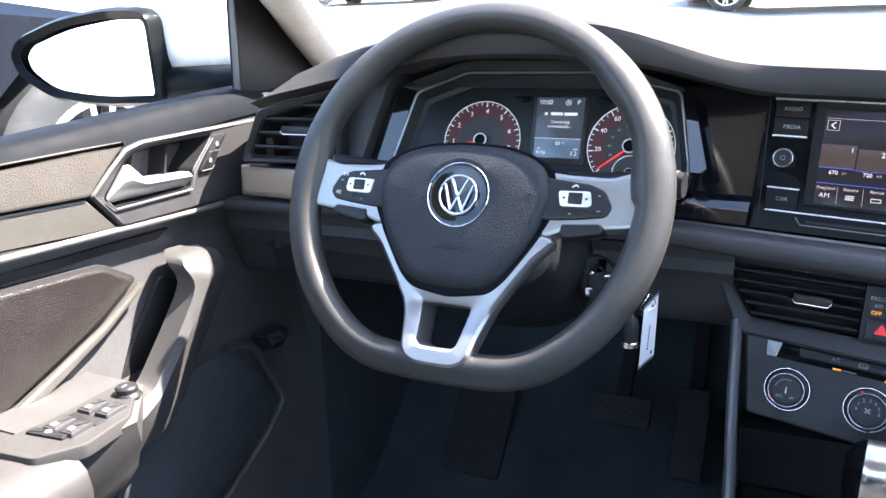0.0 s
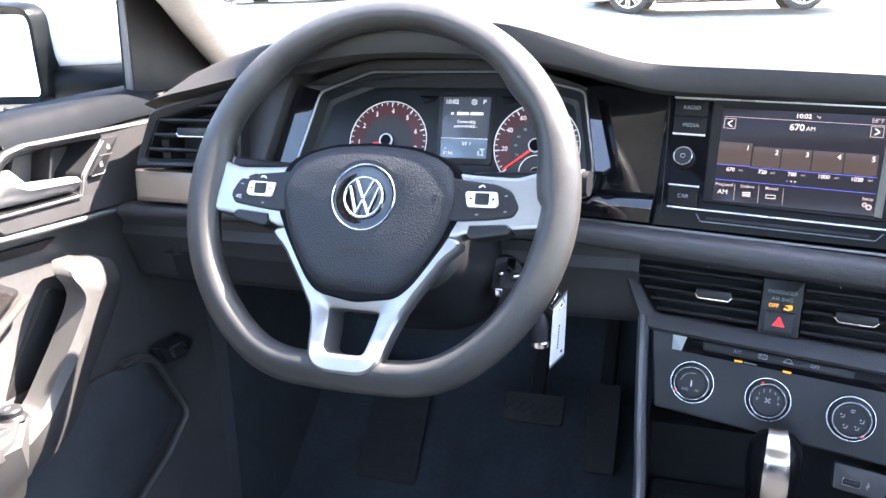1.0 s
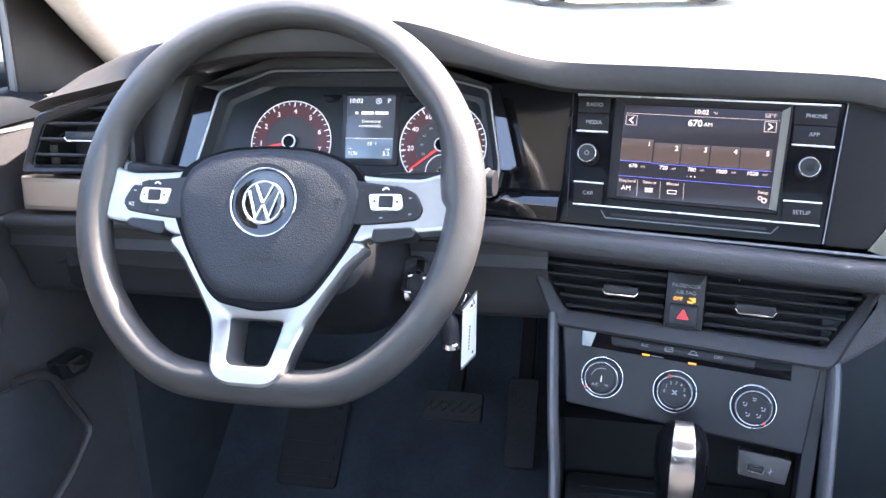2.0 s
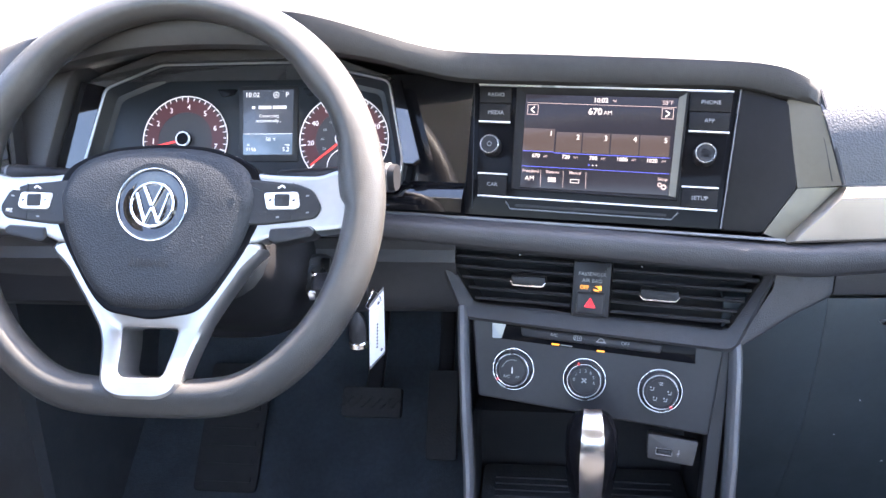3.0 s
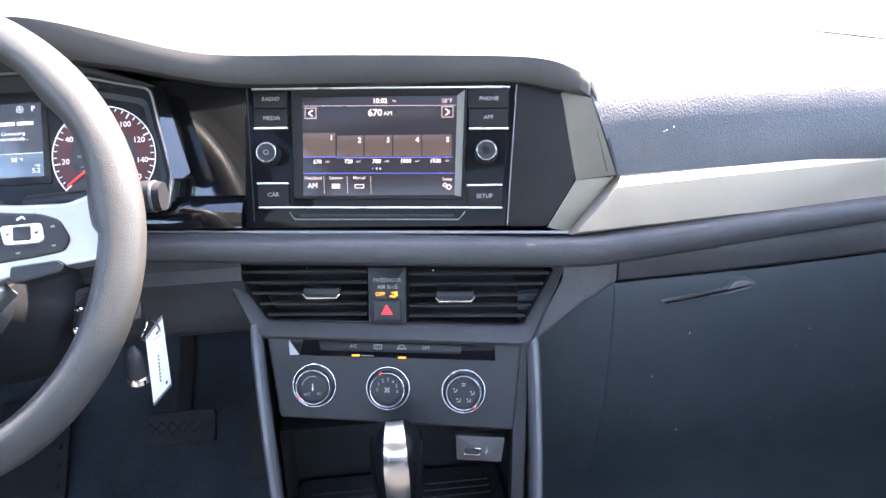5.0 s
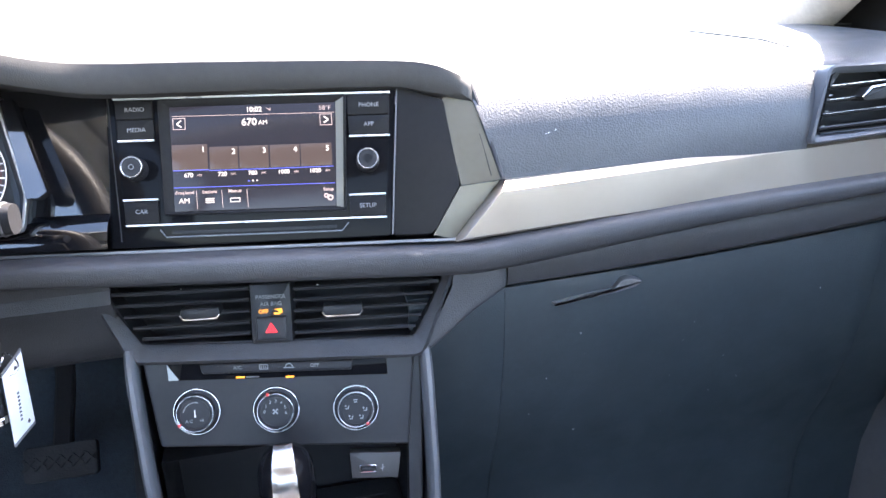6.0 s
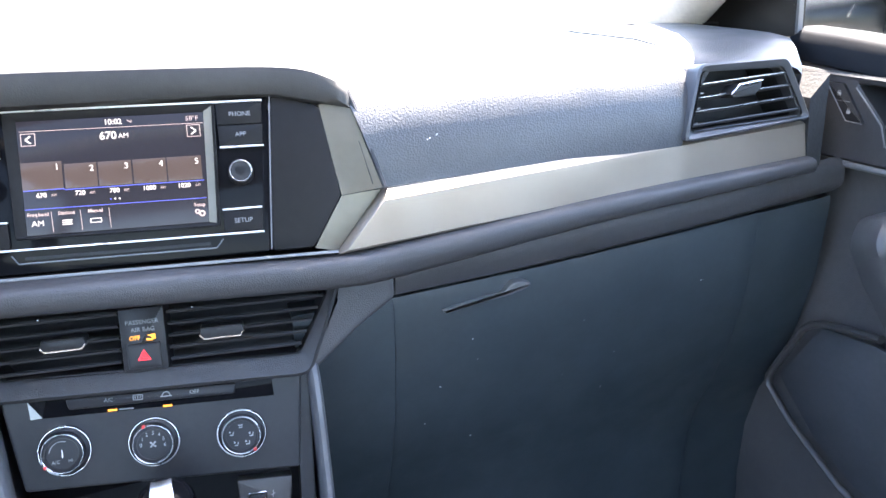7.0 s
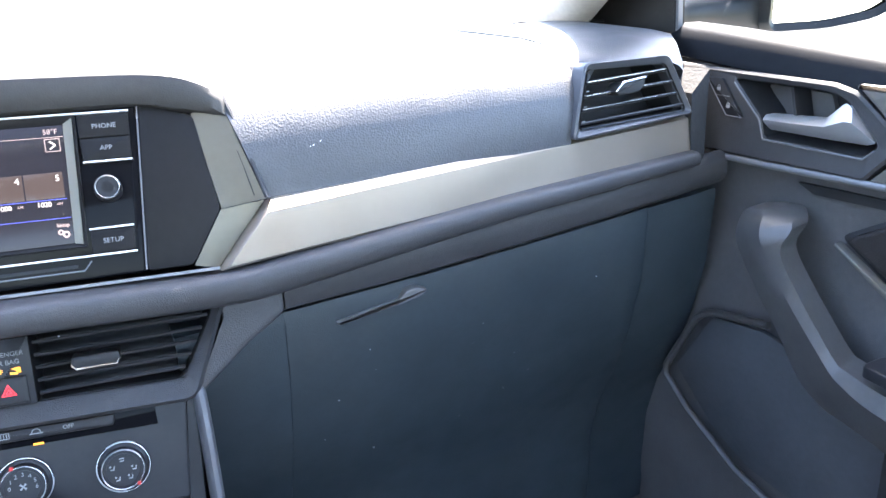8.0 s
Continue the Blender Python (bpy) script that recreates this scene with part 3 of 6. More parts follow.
seam = [(x, 0.7665, z) for x, z in ((0.52, 1.0573), (0.56, 1.0573), (0.60, 1.0570), (0.65, 1.0550))]
part("seam", sweep(seam, lambda k: oval(0.0012, 0.0008, 6)), VOID, dash, "dark seam line")

crossing = [row[5] for row in crest]
stitch = []
for k in range(17):
    x = -0.658 + 0.0105 * k
    p, q = next((p, q) for p, q in zip(crossing, crossing[1:]) if p[0] <= x <= q[0])
    stitch.append(tuple(Vector(p).lerp(Vector(q), (x - p[0]) / (q[0] - p[0])) + Vector((0, 0, 0.0012))))
for p, q in zip(stitch, stitch[1:]):
    a, b = Vector(p), Vector(q)
    part("stitch", sweep([tuple(a.lerp(b, 0.12)), tuple(a.lerp(b, 0.5) + Vector((0, 0, 0.0008))), tuple(a.lerp(b, 0.88))], lambda k: oval(0.0009, 0.0007, 6)), CLOTH, dash, "dark stitch")

# silver trim strips
M_STRIP = face(0.42, 0.6515, 0.95, -2.9, 6)
strip = bmesh.new()
loops(strip, [[(-0.263, -0.0245, z0), (0.243, -0.0115, z0), (0.244, 0.0261, z1), (-0.216, 0.0215, z1)] for z0, z1 in ((-0.02, -0.02), (0.0022, -0.0012))]
      + [[(-0.2570, -0.0220, 0.0045), (0.2415, -0.0095, 0.0045), (0.2425, 0.0235, 0.0045), (-0.2215, 0.0138, 0.0045)]])
part("silver_strip", strip, STRIP, dash, "satin silver trim strip", M_STRIP)
part("silver_strip", slab(mm((-88, -18), (105, -19), (105, 17), (-89, 18)), -0.02, 0.004, 0.0055), STRIP, dash, "satin silver trim strip", face(-0.587, 0.653, 0.956, 1.5, 6))

# padded roll under the fascia
ROLL = spline([(-0.70, 0.664, 0.925), (-0.45, 0.664, 0.930), (-0.22, 0.660, 0.9325), (-0.10, 0.652, 0.927), (0.04, 0.644, 0.9185), (0.155, 0.638, 0.9115), (0.21, 0.639, 0.9125), (0.42, 0.648, 0.9255), (0.655, 0.6595, 0.9325)], 6)


def roll_half(x):
    return 0.0098 + 0.0095 * (x + 0.2) if x < 0.2 else 0.0136 - 0.0115 * (x - 0.2)


part("padded_roll", sweep(ROLL, lambda k: [(0.016 * c, max(0.008, roll_half(ROLL[k][0])) * s) for c, s in oval(1, 1, 18, 3.2)]), PLASTIC, dash, "padded black band across the dashboard")

# lower panels
KNEE = []
for x in (-0.715, -0.60, -0.50, -0.40, -0.30, -0.22, -0.165, -0.125):
    c = 0.015 * max(0.0, 1 - abs(x + 0.35) / 0.16)
    KNEE.append([(x, 0.672, 0.918), (x, 0.676, 0.905), (x, 0.672, 0.895), (x, 0.679, 0.886), (x, 0.688 - c, 0.860), (x, 0.694 - c, 0.842), (x, 0.705 - c, 0.834), (x, 0.76, 0.828), (x, 0.95, 0.80)])
part("knee_panel", thick(skin(KNEE), 0.004), PLASTIC, dash, "black knee panel under the column")
part("storage_tray", slab(rounded(rect(-0.085, -0.028, 0.085, 0.022), 0.01), -0.01, 0.004, 0.003), SMOOTH, dash, "small closed tray lid", face(-0.575, 0.684, 0.868, 0, -10))
LIP = []
for x in (0.207, 0.30, 0.40, 0.50, 0.60, 0.662, 0.703):
    f = 0.024 * ((x - 0.2) / 0.47) ** 1.6
    w = 0.010 - 0.003 * (x - 0.2) / 0.47
    LIP.append([(x, 0.66, 0.908 + f), (x, 0.6535, 0.901 + f), (x, 0.6515, 0.893 + f), (x, 0.6512, 0.884 + f), (x, 0.653, 0.884 - w + f), (x, 0.662, 0.8695 + f), (x, 0.69, 0.868 + f)])
part("glovebox_lip", thick(skin(LIP), 0.004), PLASTIC, dash, "black lip over the glovebox")
WING = slab(rounded(mm((150, 37), (205, 38), (204, 17), (172, -4), (128, -40), (122, -36), (152, 22)), 0.004), -0.03, 0.001, 0.004)
M_VENT = face(0, 0.662, 0.866, 6, 15, -1.8)
part("side_wing", WING, PLASTIC, dash, "", M_VENT)
box = []
for x in (0.2075, 0.212, 0.35, 0.50, 0.585, 0.60, 0.605):
    d = 0.0015 if x in (0.2075, 0.605) else 0.0
    g = 0.024 * ((x - 0.2) / 0.47) ** 1.6
    box.append([(x, 0.70, 0.8665 + g), (x, 0.664 + d, 0.8660 + g), (x, 0.661 + d, 0.857 + g), (x, 0.668 + d, 0.80), (x, 0.685 + d, 0.73), (x, 0.71 + d, 0.665), (x, 0.732 + d, 0.62), (x, 0.748 + d, 0.56), (x, 0.756 + d, 0.42), (x, 0.79 + d, 0.39), (x, 1.05, 0.38)])
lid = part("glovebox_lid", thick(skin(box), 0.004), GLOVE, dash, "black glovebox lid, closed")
M_LATCH = face(0.294, 0.660, 0.851, 0, -8)
# Grey of the slab paints the latch's lit edge.
part("latch", slab(rounded(mm((-42, -6), (20, -1), (40, 3), (46, 8), (34, 13), (24, 12), (16, 3), (-42, -4)), 0.003), -0.004, 0.0035, 0.002), GREY, lid, "recessed pull latch, its lit edge painted grey", M_LATCH)
fill = []
for x in (0.118, 0.15, 0.2068):
    fill.append([(x, 0.70, 0.872), (x, 0.6645, 0.866), (x, 0.6615, 0.857), (x, 0.6685, 0.80), (x, 0.6855, 0.73), (x, 0.7105, 0.665), (x, 0.7325, 0.62), (x, 0.7485, 0.56), (x, 0.7565, 0.42), (x, 0.79, 0.39)])
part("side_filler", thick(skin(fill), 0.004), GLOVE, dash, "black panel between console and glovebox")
side = []
for x, y0 in ((0.603, 0.0), (0.64, -0.002), (0.67, -0.004), (0.70, -0.004)):
    g = 0.024 * ((x - 0.2) / 0.47) ** 1.6
    side.append([(x, 0.69, 0.8665 + g), (x, 0.667 + y0, 0.864 + g), (x, 0.666 + y0, 0.855 + g), (x, 0.673 + y0, 0.80), (x, 0.690 + y0, 0.73), (x, 0.715 + y0, 0.665), (x, 0.737 + y0, 0.62), (x, 0.753 + y0, 0.56), (x, 0.761 + y0, 0.42), (x, 0.80, 0.38)])
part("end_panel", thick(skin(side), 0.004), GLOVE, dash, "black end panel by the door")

for s_ in (1, -1):
    bm = bmesh.new()
    loops(bm, [[(s_ * x, y + d, z + (e if z > 1.0 else 0.0)) for y, z in ((0.670, 0.87), (0.668, 0.93), (0.669, 1.004), (0.682, 1.0145), (0.80, 1.020), (0.80, 0.87))] for x, d, e in ((0.642, 0.008, 0.0), (0.648, 0.003, 0.0), (0.655, 0.008, -0.072), (0.682, 0.012, -0.074), (0.704, 0.020, -0.074))])
    part("end_cap", bm, SMOOTH, dash, "black end of the dashboard by the door")

# Dark block added to keep sun off the strip and roll ends.
bm = bmesh.new()
loops(bm, [[(x, y, z) for x, z in ((0.6560, 0.90), (0.6725, 0.90), (0.6725, 1.022), (0.6500, 1.000))] for y in (0.6570, 0.692)])
part("end_sun_block", bm, RUBBER, dash, "dark block added by the door to keep sun off the trim ends")

# gloss black fascia and its frame
M_FASCIA = face(0, 0.68, 0.9955, 6, 22, -1.8)
valley = [[(x, y, z - 0.0008 + 0.075 * (x + 0.1135) * (y > -0.035)) for y, z in ((-0.063, 0.0095), (-0.056, 0.0100), (-0.048, 0.0092), (-0.042, 0.0070), (-0.038, 0.0040), (-0.0355, 0.0012), (-0.034, 0.0), (0.0, 0.0), (0.034, 0.0), (0.068, 0.0))] for x in (-0.205, -0.17, -0.14, -0.1135)]
part("gloss_valley", skin(valley), GLOSSDEEP, dash, "gloss black panel with a rolled lower lip beside the instruments", M_FASCIA)
part("gloss_panel", slab(rounded(mm((-113, -63), (110, -62.5), (119.5, 62), (-113, 66)), 0.003), -0.012, 0.0, 0.0006), GLOSS, dash, "gloss black fascia panel", M_FASCIA)
part("matte_panel", slab(rounded(mm((112, -62.5), (145, -62.5), (169.5, -23), (159, 50), (150, 53), (121.5, 62)), 0.004), -0.012, 0.0004, 0.0008), MATTE, dash, "matt black end of the fascia", M_FASCIA)
part("seam_line", bar((-0.1125, 0.058), (-0.105, -0.0575), 0.0008, 0, 0.0003), VOID, dash, "", M_FASCIA)
part("seam_line", bar((0.1205, 0.0605), (0.1112, -0.0615), 0.0010, -0.002, 0.0009), GREY, dash, "thin grey seam", M_FASCIA)


def facet(inner, outer, mat, label):
    rows = []
    for k in range(5):
        f = k / 4
        a, b = (Vector(p[0]).lerp(Vector(p[1]), f) for p in (inner, outer))
        rows.append([tuple(a - Vector((0, 0, 0.01))), tuple(a), tuple(a.lerp(b, 0.5) + Vector((0, 0, 0.0006))), tuple(b), tuple(b - Vector((0, 0, 0.012)))])
    return part("frame_facet", skin(rows), mat, dash, label, M_FASCIA)


facet([(0.1580, 0.0515, -0.001), (0.1703, -0.0232, -0.001)], [(0.1815, 0.0580, -0.001), (0.2035, -0.0200, 0.004)], FACET, "grey painted frame edge")
facet([(0.1697, -0.0240, 0.001), (0.145, -0.0635, 0.001)], [(0.2037, -0.0200, -0.004), (0.163, -0.0675, -0.006)], FACET, "grey painted frame edge")
part("frame_crease", sweep([(x, y, z) for x, y, z in spline([(0.1827, 0.0392, -0.0002), (0.1892, 0.0150, 0.0012), (0.1958, -0.0165, 0.0032)], 4)], lambda k: oval(0.0005, 0.0004, 6), up=(0, 0, 1)), VOID, dash, "fine crease in the frame edge", M_FASCIA)
part("frame_seal", sweep([(0.1800, 0.0665, -0.0065), (0.1835, 0.0600, -0.0040), (0.1900, 0.0400, -0.0015), (0.1985, 0.0080, 0.0012), (0.2052, -0.0195, 0.0028)], lambda k: oval((0.0045, 0.0036, 0.0024, 0.0021, 0.0021)[k], (0.0060, 0.0048, 0.0026, 0.0022, 0.0022)[k], 8), up=(0, 0, 1)), SMOOTH, dash, "black edge between frame and pad", M_FASCIA)
part("bottom_line", bar((-0.205, -0.0655), (0.163, -0.068), 0.0022, -0.004, 0.003), GREY, dash, "thin grey line under the fascia", M_FASCIA)

# centre vent surround
V_OUT, V_IN = mm((-154, 42), (-117, -32), (128, -40), (160, 38)), mm((-141, 33.5), (-107, -15.5), (120.5, -21), (148.5, 29.5))
part("vent_surround", hoop(rounded(V_OUT, 0.010), rounded(V_IN, 0.004), -0.02, 0.006, 0.003, zi=0.001), PLASTIC, dash, "black surround of the centre vents", M_VENT)
column = part("switch_column", slab(rounded(rect(-0.0165, -0.0195, 0.0172, 0.031), 0.001), -0.03, 0.003, 0.0012), SMOOTH, dash, "black column between the vents", M_VENT)
words("PASSENGER", 0.0048, 0.0004, 0.0195, 0.0032, GREY_MARK, column)
words("AIR BAG", 0.0048, 0.0006, 0.0135, 0.0032, GREY_MARK, column)
words("OFF", 0.0047, -0.0060, 0.0072, 0.0032, AMBER, column, bold=0.00008)
bm = slab(rounded(mm((3.0, 8.8), (9.5, 9.6), (9.8, 5.0), (7.2, 5.6), (6.2, 7.4)), 0.0006), 0.003, 0.0034, 0.0001)
bar((0.0025, 0.0055), (0.0075, 0.0048), 0.0016, 0.003, 0.0034, bm)
part("belt_symbol", bm, AMBER, column, "lit amber restraint symbol")
button = part("hazard_button", slab(rounded(rect(-0.0125, -0.0175, 0.0128, 0.0030), 0.0018), 0.002, 0.0048, 0.0014, dome=0.0004), SMOOTH, column, "square black hazard button")
tri = [(-0.0052, -0.0105), (0.0052, -0.0107), (0.0, -0.0018)]
part("hazard_triangle", hoop(rounded(tri, 0.0006), rounded(inset(ccw(tri), 0.0008), 0.0003), 0.005, 0.0052, 0.0001), REDTRI, button, "lit red triangle")
part("hazard_triangle", hoop(rounded(inset(ccw(tri), 0.0016), 0.0003), rounded(inset(ccw(tri), 0.0022), 0.0002), 0.005, 0.0055, 0.0001), REDTRI, button, "lit red triangle")


# ---- air vents ----
def slatted(vent, hole, count, tab, chrome_edges=False, deep=0.035, slope=0.0, phase=0.62):
    """The inside of a vent: a dark box, level blades across the hole and a sliding tab."""
    hole = ccw(hole)
    bm = bmesh.new()
    loops(bm, [[(x, y, 0.0005) for x, y in inset(hole, -0.0006)], [(x, y, -deep * 0.6) for x, y in hole], [(x * 0.98, y, -deep) for x, y in hole]], False, True)
    part("duct", bm, VOID, vent, "dark duct")
    lo, hi = min(p[1] for p in hole), max(p[1] for p in hole)

    def ends(v):
        xs = []
        for a, b in zip(hole, hole[1:] + hole[:1]):
            if (a[1] - v) * (b[1] - v) < 0:
                xs.append(a[0] + (b[0] - a[0]) * (v - a[1]) / (b[1] - a[1]))
        return (min(xs), max(xs)) if len(xs) > 1 else (0, 0)

    for k in range(count):
        v = lo + (hi - lo) * (k + phase) / (count + 0.35)
        x0, x1 = ends(v)
        x0, x1 = x0 + 0.001, x1 - 0.001
        sec = [(-0.0008, -0.020), (0.0026, -0.003), (0.0030, -0.0010), (0.0018, -0.0002), (0.0002, -0.0008), (-0.0022, -0.018)]
        bm = bmesh.new()
        loops(bm, [[(x, v + a + slope * (x - (x0 + x1) / 2), b) for a, b in sec] for x in (x0, x0 + 0.002, x1 - 0.002, x1)])
        part("slat", bm, SMOOTH, vent)
        if chrome_edges and k:
            bm = bmesh.new()
            loops(bm, [[(x, v + a + slope * (x - (x0 + x1) / 2), b) for a, b in ((0.0018, -0.0012), (0.0023, -0.0012), (0.0023, 0.0001), (0.0018, 0.0001))] for x in (x0 + 0.002, x1 - 0.003)])
            part("edge_strip", bm, DIALRING, vent, "thin bright edge")
    x0, x1, v = tab
    if chrome_edges:
        # a lever with its bright edge on top and small printed marks beside the slats
        top = [(x0, v - 0.0045), (x0 + 0.004, v - 0.0015), (x0 + 0.010, v + 0.0030), (x1 - 0.004, v + 0.0050), (x1, v + 0.0052)]
        t = part("tab", slab(rounded(top + [(x1 - 0.001, v - 0.001), (x1 - 0.008, v - 0.0075), (x0 + 0.004, v - 0.0085)], 0.001), -0.01, 0.0075, 0.0012), VOID, vent, "sliding black tab")
        part("tab_edge", sweep([(x, y, 0.0074) for x, y in top], lambda k: oval((0.0007, 0.0012, 0.0017, 0.0017, 0.0008)[k], 0.0014, 8), up=(0, 0, 1)), CHROME, t, "bright metal edge")
        for f in (0.12, 0.37, 0.63):
            y = lo + (hi - lo) * f
            x = ends(y)[0] + 0.0045
            part("printed_mark", bar((x, y), (x + 0.0034, y + 0.0003), 0.0014, -0.0035, -0.0030), GREY, vent, "small grey mark")
        return
    t = part("tab", slab(rounded([(x0, v - 0.001), (x0 + 0.003, v - 0.0045), (x1 - 0.003, v - 0.0045), (x1, v - 0.001), (x1 - 0.001, v + 0.005), (x0 + 0.001, v + 0.005)], 0.001), -0.01, 0.0085, 0.0015), SMOOTH, vent, "sliding black tab")
    part("tab_edge", sweep([(x0, v - 0.0008, 0.0082), (x0 + 0.003, v - 0.0042, 0.0088), (x1 - 0.003, v - 0.0042, 0.0088), (x1, v - 0.0008, 0.0082)], lambda k: oval(0.0009, 0.0009, 8), up=(0, 0, 1)), CHROME, t, "bright metal edge")


vent = thing("air_vent", "black slatted centre air vent with bright tab", "air vent", M_VENT, "dashboard vents")
slatted(vent, mm((-140.5, 33), (-106.5, -15), (-17.5, -18.5), (-17, 30.5)), 5, (-0.0735, -0.041, 0.009))
vent = thing("air_vent", "black slatted centre air vent with bright tab", "air vent", M_VENT, "dashboard vents")
slatted(vent, mm((18, 30.5), (18, -18.5), (120, -20.5), (148, 29)), 5, (0.0435, 0.0775, 0.0055))

M_SIDE = face(0.573, 0.655, 1.01, -2, 8)
vent = thing("air_vent", "slatted side vent with fine bright slat edges by the passenger door", "air vent", M_SIDE, "dashboard vents")
o, i_ = mm((-80, -35.5), (76, -30), (46, 33), (-60, 34.5)), mm((-70, -26), (66, -25), (41, 23.5), (-55, 27))
part("vent_frame", hoop(rounded(o, 0.008), rounded(i_, 0.005), -0.015, 0.003, 0.002, zi=-0.001), VENTGREY, vent, "dark grey vent frame")
slatted(vent, inset(rounded(i_, 0.005), -0.0003), 4, (-0.030, 0.008, 0.0085), True, 0.05, 0.02, 0.37)
M_SIDE_L = face(-0.587, 0.655, 1.012, 2, 8)
vent = thing("air_vent", "slatted side vent with bright tab by the driver's door", "air vent", M_SIDE_L, "dashboard vents")
o, i_ = mm((-84, -35), (54, -31), (52, 54), (-61, 26)), mm((-71, -26), (45, -24), (43, 44), (-53, 16))
part("vent_frame", hoop(rounded(o, 0.008), rounded(i_, 0.005), -0.015, 0.003, 0.002, zi=-0.001), SMOOTH, vent, "dark vent frame")
slatted(vent, inset(rounded(i_, 0.005), -0.0003), 4, (-0.022, 0.018, 0.004), False, 0.05)


# ---- radio ----
radio = thing("car_radio", "black touch screen radio with chrome lines and two knobs", "radio", M_FASCIA)
part("housing", slab(rounded(mm((-108, 58), (-102, -46), (108, -47.5), (115, 58)), 0.003), -0.004, 0.0012, 0.0008), GLOSS, radio, "gloss black housing")
screen_out, screen_in = mm((-73, 56), (-70.5, -38), (74.5, -40), (78, 56)), mm((-64, 49.5), (-62.5, -35.5), (66.5, -36), (69.5, 49.5))
part("screen_frame", hoop(rounded(screen_out, 0.002), rounded(screen_in, 0.001), 0.0, 0.0045, 0.0006, zi=0.0028), MATTE, radio, "satin black screen frame")
bm = bmesh.new()
loops(bm, [[(0.0695, 0.050, 0.0029), (0.0665, -0.0362, 0.0029), (0.0722, -0.0375, 0.0048), (0.0758, 0.0535, 0.0048)], [(0.0695, 0.050, 0.0034), (0.0665, -0.0362, 0.0034), (0.0722, -0.0375, 0.0054), (0.0758, 0.0535, 0.0054)]])
part("screen_edge", bm, FACET, radio, "sloping grey side of the screen frame")
screen = part("screen", slab(screen_in, 0.0, 0.0030, 0.0001), LCD, radio, "lit colour touch screen")
Z = 0.0032


def line(p, q, w, mat, parent=screen, name="line", z=Z):
    return part(name, bar((p[0] / 1000, p[1] / 1000), (q[0] / 1000, q[1] / 1000), w / 1000, z - 0.0002, z), mat, parent)


line((-62, 41.8), (68.5, 41.2), 0.35, LCD_PINK)
line((-62.5, -16.2), (66, -17.2), 0.45, LCD_BLUE)
line((-62.5, -2.4), (-34.5, -2.4), 0.5, LCD_BLUE)
line((-34.5, -3.2), (65.5, -3.4), 0.5, LCD_BLUE)
for k, (x0, x1) in enumerate(((-63, -35), (-33.6, -11), (-10, 13.5), (14.6, 38.5), (39.4, 64.5))):
    top = 18.5 if k == 0 else 16.0
    part("preset_tile", slab(mm((x0, top), (x1, top), (x1, -2.4), (x0, -2.4)), Z - 0.0003, Z - 0.0001, 0.00005), LCD_TILE, screen, "grey preset tile")
    words(str(k + 1), 0.0062, (x1 - 3.4) / 1000, (top - 4.4) / 1000, Z, LCD_WHITE, screen, bold=0.0001)
    words(("670", "720", "780", "1000", "1020")[k], 0.0048, (x0 + x1) / 2000 - 0.0015, -0.0065, Z, LCD_WHITE, screen, bold=0.00008)
    words("AM", 0.0027, (x0 + x1) / 2000 + (0.0070 if k < 3 else 0.0085), -0.0067, Z, LCD_PINK, screen)
words("10:02", 0.0058, 0.0032, 0.0455, Z, LCD_WHITE, screen, bold=0.0001)
words("58°F", 0.0052, 0.0605, 0.0450, Z, LCD_PINK, screen)
words("670", 0.0082, -0.0010, 0.0352, Z, LCD_WHITE, screen, bold=0.00015)
words("AM", 0.0052, 0.0100, 0.0346, Z, LCD_WHITE, screen)
for x, d in ((-56.5, -1), (61.0, 1)):
    q = mm((x - 5, 30.8), (x + 5, 30.8), (x + 5, 40.2), (x - 5, 40.2))
    part("arrow_box", hoop(q, inset(ccw(q), 0.0005), Z - 0.0002, Z, 0.00005), LCD_PINK, screen)
    bm = bar(((x - 1.8 * d) / 1000, 0.0383), ((x + 1.8 * d) / 1000, 0.0355), 0.0011, Z - 0.0002, Z)
    bar(((x - 1.8 * d) / 1000, 0.0327), ((x + 1.8 * d) / 1000, 0.0355), 0.0011, Z - 0.0002, Z, bm)
    part("arrow", bm, LCD_WHITE, screen)
for k, m_ in enumerate((LCD_BLUE, LCD_WHITE, LCD_WHITE)):
    part("page_dot", lathe([(0.0007, Z - 0.0002), (0.0007, Z)], 10, -0.0030 + 0.0032 * k, -0.0127), m_, screen)
for x, t in ((-54, "Freq.band"), (-34.5, "Stations"), (-14.5, "Manual"), (60.5, "Setup")):
    words(t, 0.0037, x / 1000, -0.0205 if x < 50 else -0.0222, Z, LCD_PINK, screen, bold=0.00006)
words("AM", 0.0060, -0.0545, -0.0272, Z, LCD_WHITE, screen)
for k in range(3):
    line((-38, -26 - 1.5 * k), (-31, -26 - 1.5 * k), 0.8, LCD_WHITE, name="list_icon")
q = mm((-18.5, -29.5), (-10.5, -29.5), (-10.5, -26), (-18.5, -26))
part("tuner_icon", hoop(q, inset(ccw(q), 0.0006), Z - 0.0002, Z, 0.00005), LCD_WHITE, screen)
for x in (-45, -25, -5):
    line((x, -19), (x + 0.6, -34), 0.35, LCD_PINK)
for cx, cy, r in ((58.5, -27.2, 2.0), (61.8, -29.0, 2.5)):
    part("gear_icon", hoop(ring_pts(r / 1000, 14, cx / 1000, cy / 1000), ring_pts(r * 0.45 / 1000, 14, cx / 1000, cy / 1000), Z - 0.0002, Z, 0.00005), LCD_PINK, screen)
line((13.5, 46.5), (16.0, 44.6), 0.6, LCD_PINK)
line((16.4, 46.6), (16.4, 44.4), 0.5, LCD_PINK)

